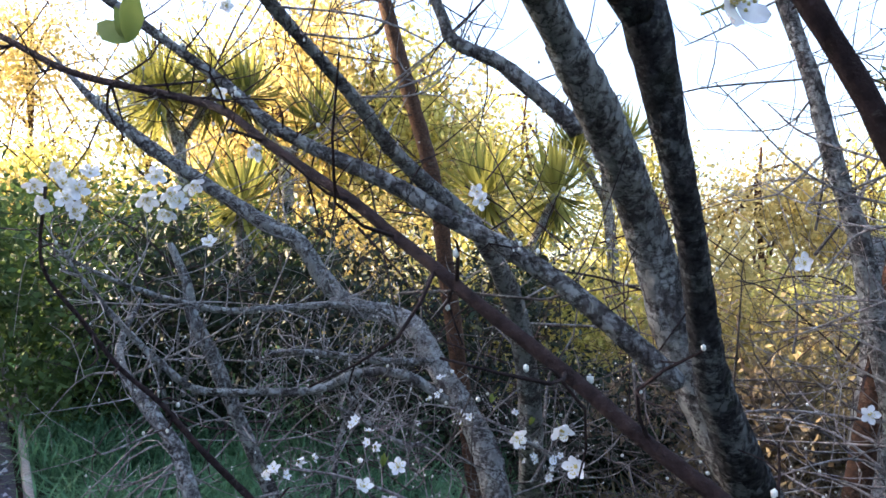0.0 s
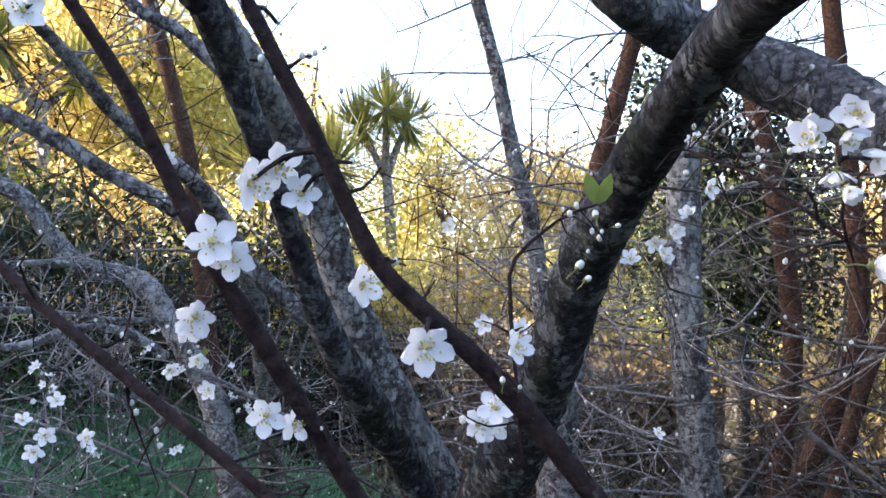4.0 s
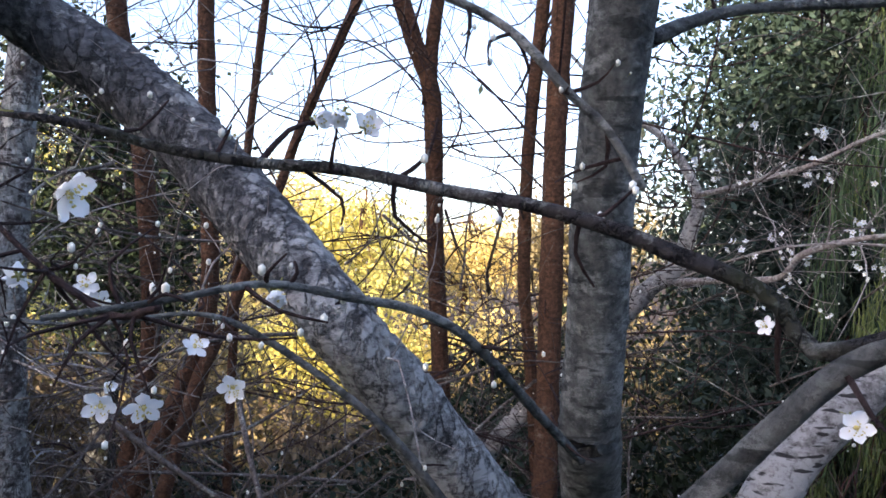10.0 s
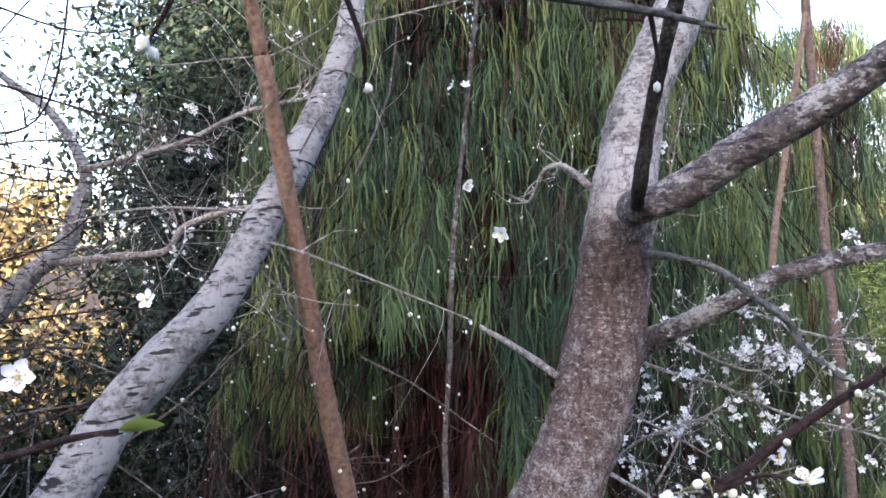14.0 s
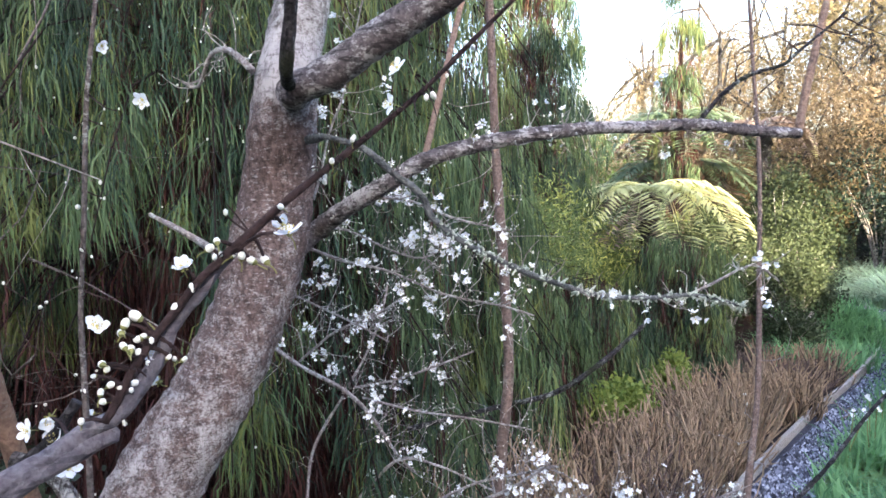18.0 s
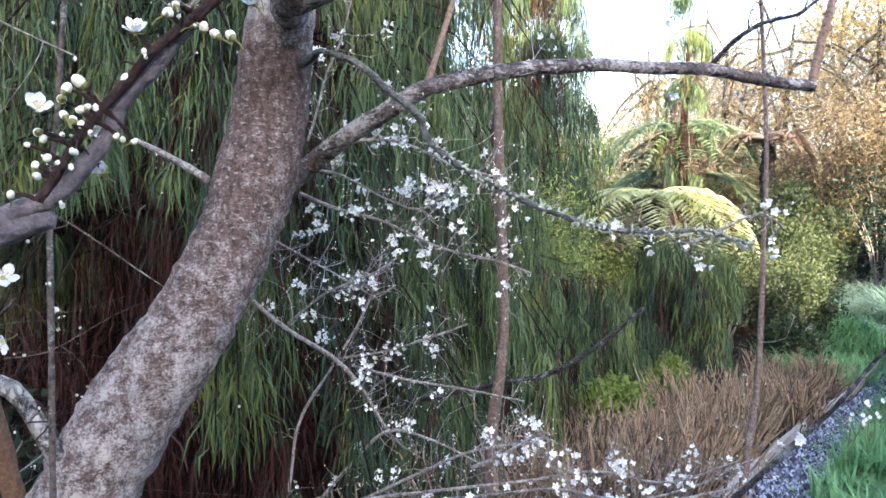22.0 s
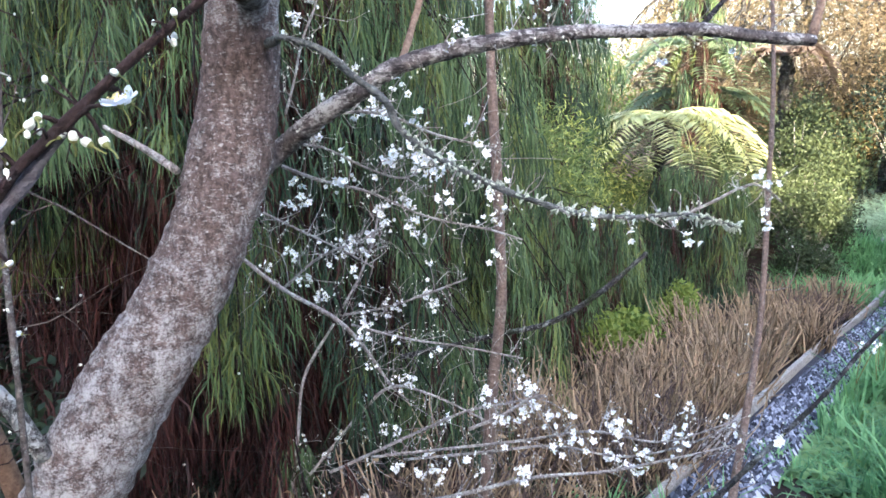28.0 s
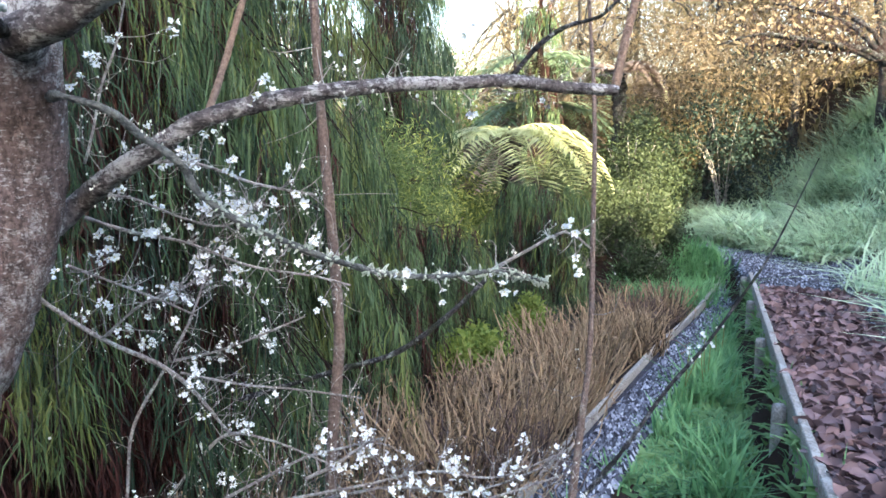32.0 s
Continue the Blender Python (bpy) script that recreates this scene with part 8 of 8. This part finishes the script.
stones("gravel", "loose grey gravel on the upper path", lambda g, n: along_line(g, n, 5.5, 14.5, 0.1, 1.5), 12000, 96)
stones("gravel", "trodden grey gravel on the upper path", lambda g, n: along_line(g, n, 14.4, 20.1, 0.1, 1.4), 7000, 100)
stones("gravel", "grey gravel where the paths meet", lambda g, n: in_quad(g, n, (4.5, -8.2), (5.4, -8.8), (6.6, -10.4), (5.0, -10.4)), 4500, 97, 0.018)
stones("gravel", "grey gravel on the path up the bank", lambda g, n: along_line(g, n, 20, 29, 0.1, 1.3), 5000, 98)

# fallen leaves on the upper path, each a curled blade of six faces
g = np.random.default_rng(99)
c = along_line(g, 9000, 8.4, 14.8, 0.04, 1.0)
off = side_of_line(c[:, 0], c[:, 1])[0]
c = c[g.uniform(size=len(c)) < np.interp(off, [0, 0.45, 0.75, 1.0], [1.0, 0.9, 0.3, 0.05])]
n = len(c)
at = np.column_stack([c, height(c[:, 0], c[:, 1]) + g.uniform(0.03, 0.09, n)])
d = any_way(g, n) * (1, 1, 0.3)
d /= np.linalg.norm(d, axis=1, keepdims=True)
sd = across(d, g) * (1, 1, 0.35)
sd /= np.linalg.norm(sd, axis=1, keepdims=True)
up = np.cross(d, sd)
up *= np.sign(up[:, 2:3])
long, half = g.uniform(0.05, 0.10, n), g.uniform(0.017, 0.032, n)
curl, bow = g.uniform(0.1, 0.9, n), g.uniform(-0.35, 0.45, n)
rows = []
for u, w in ((0.0, 0.12), (0.32, 0.9), (0.68, 1.0), (1.0, 0.08)):
    for side in (-1, 0, 1):
        rows.append(at + d * (long * u)[:, None] + sd * (half * w * side)[:, None] + up * (half * w * curl * abs(side) + long * bow * (u - u * u))[:, None])
v1 = np.stack(rows, 1).reshape(-1, 3)
k = (np.arange(n) * 12)[:, None]
q1 = np.stack([k + np.array([[0, 1, 3, 4, 6, 7]]) + o for o in (0, 1, 4, 3)], -1).reshape(-1, 4)
tagged(new("leaf_litter", fast_mesh("leaf_litter", v1, q1, DEAD_LEAF)), "curled purple-brown fallen leaves on the gravel", "leaves", kind="stuff")


# ---- white narcissus in the grass ----
def narcissus(x, y, stems, seed):
    g = np.random.default_rng(seed)
    z = on_ground(x, y)
    th = thing("narcissus", (x, y, z), "clump of white narcissus with green strap leaves", "flower", "white narcissus")
    n = 26
    foot = np.column_stack([x + g.normal(size=n) * 0.04, y + g.normal(size=n) * 0.04, np.full(n, z - 0.01)])
    v, q = blades(g, foot, g.uniform(0.22, 0.36, n), g.uniform(0.012, 0.018, n), g.uniform(0.15, 0.7, n))
    tagged(hang("strap_leaves", fast_mesh("strap_leaves", v, q, GRASS), th), kind="stuff")
    for k in range(stems):
        b = np.array([x + g.normal() * 0.06, y + g.normal() * 0.06, z])
        top = b + (g.normal() * 0.04, g.normal() * 0.04, g.uniform(0.33, 0.42))
        limb("stem", [(*b, 0.004), (*((b + top) / 2 + (0.008, 0, 0)), 0.0035), (*top, 0.003)], CALYX, th, 6, 0.06)
        for m in range(int(g.integers(2, 5))):
            set_in("flower", FAR_BLOSSOMS[int(g.integers(0, 3))], th, top + any_way(g, 1)[0] * 0.022, facing((-0.5 + g.normal() * 0.4, 0.7 + g.normal() * 0.4, 0.5), g), 0.036)


for x, y, stems, seed in ((3.25, -5.43, 3, 131), (3.18, -5.0, 2, 132), (3.45, -5.95, 2, 133)):
    narcissus(x, y, stems, seed)

# ---- timber edges ----
def plank(a, b, za, zb, tall, thick):
    """A weathered board on edge between two places, with eased arrises and a slight sag."""
    a, b = np.array(a, float), np.array(b, float)
    d = (b - a) / np.linalg.norm(b - a)
    s = np.array([-d[1], d[0]]) * thick / 2
    e = 0.006
    prof = [(-1, -tall), (-1, -e), (-0.75, 0), (0.75, 0), (1, -e), (1, -tall)]
    vs, n = [], 6
    for k, u in enumerate((0, 0.33, 0.67, 1)):
        p = a * (1 - u) + b * u
        z = za * (1 - u) + zb * u - 0.004 * math.sin(math.pi * u)
        vs += [(p[0] + s[0] * w, p[1] + s[1] * w, z + h) for w, h in prof]
    f = [(k * n + i, k * n + (i + 1) % n, (k + 1) * n + (i + 1) % n, (k + 1) * n + i) for k in range(3) for i in range(n)]
    return vs, f + [tuple(range(n))[::-1], tuple(range(3 * n, 4 * n))]


def post_at(x, y, z0, z1, r):
    g = np.random.default_rng(int(abs(x * 1000)) + 3)
    v, q = tube([(x, y, z0, r * 1.05), (x, y, (z0 + z1) / 2, r), (x, y, z1 - 0.01, r), (x, y, z1, r * 0.8)], 12, 0.15, 0.02)
    return v, clean(q)


def edge_points(a0, a1, step):
    pts = np.array(LINE)
    cum = np.concatenate([[0], np.cumsum(np.hypot(*np.diff(pts, axis=0).T))])
    for a in np.arange(a0, a1, step):
        yield a, (np.interp(a, cum, pts[:, 0]), np.interp(a, cum, pts[:, 1]))


retaining = thing("retaining_wall", (1.5, -3.5, on_ground(1.5, -3.5)), "low retaining wall of weathered grey boards and round posts", "wall", kind="structure")
spots = list(edge_points(7.55, 30, 1.55))
for (a0, p0), (a1, p1) in zip(spots[:-1], spots[1:]):
    z0, z1 = float(path_height(a0)), float(path_height(a1))
    d = (np.array(p1) - p0) / np.linalg.norm(np.array(p1) - p0)
    q1 = np.array(p1) - d * 0.006
    for row in range(2):
        v, f = plank(p0, q1, z0 + 0.06 - row * 0.245, z1 + 0.06 - row * 0.245, 0.24, 0.042)
        hang("board", mesh_of("board", v, f, TIMBER, False), retaining)
    px, py = p0[0] + d[1] * 0.062, p0[1] - d[0] * 0.062
    v, f = post_at(px, py, z0 - 0.75, z0 - 0.015, 0.036)
    hang("post", mesh_of("post", v, f, TIMBER), retaining)

edging = thing("path_edging", (2.95, -3.53, on_ground(2.95, -3.53)), "narrow weathered boards edging the gravel path", "edging", kind="structure")
for p0, p1 in zip(LOW_LEFT[:-1], LOW_LEFT[1:]):
    n = 2
    for k in range(n):
        a = np.array(p0) + (np.array(p1) - p0) * k / n
        b = np.array(p0) + (np.array(p1) - p0) * ((k + 1) / n - 0.004)
        v, f = plank(a, b, on_ground(*a) + 0.10, on_ground(*b) + 0.10, 0.16, 0.035)
        hang("board", mesh_of("board", v, f, TIMBER, False), edging)

# ---- tree at the bend, beside the path ----
ct = (4.1, -11.1)
cz = on_ground(*ct)
th = thing("tree", (*ct, cz), "spreading tree with bare arching boughs on the hillside", "tree")
limb("trunk", [(*ct, cz - 0.1, 0.14), (ct[0] + 0.1, ct[1], cz + 1.2, 0.12), (ct[0] + 0.05, ct[1] + 0.1, cz + 1.9, 0.10)], BARK_TAN_DULL, th, 14, 0.06, 0.08)
g = np.random.default_rng(606)
for k in range(7):
    a = g.uniform(-0.5, 0.7)
    q = np.array([ct[0] + 0.05, ct[1] + 0.1, cz + 1.8])
    p, w = [(*q, 0.05)], np.array([math.cos(a) * 0.6, math.sin(a) * 0.6, 1.0])
    for s in range(6):
        w = w + any_way(g, 1)[0] * 0.25 + (0.08 * math.cos(a), 0.08 * math.sin(a), -0.10)
        w /= np.linalg.norm(w)
        q = q + w * g.uniform(0.3, 0.5)
        p.append((*q, 0.042 - 0.006 * s))
    ob = limb("bough", p, BARK_DARK, th, 8, 0.08, 0.08)
    twiggy(ob, p, g, 26, 0.5, BARK_TWIG, 3, 0.006, 0.1, 0)
    m = np.repeat(np.array(p)[3:, :3], 60, 0) + g.normal(size=(240, 3)) * 0.22
    d = any_way(g, len(m))
    v, f = cards(m, d, across(d, g), g.uniform(0.05, 0.11, len(m)), 0.04, 0.1)
    tagged(hang("leaves", fast_mesh("leaves", v, f, LEAF_BRONZE), ob), kind="stuff")
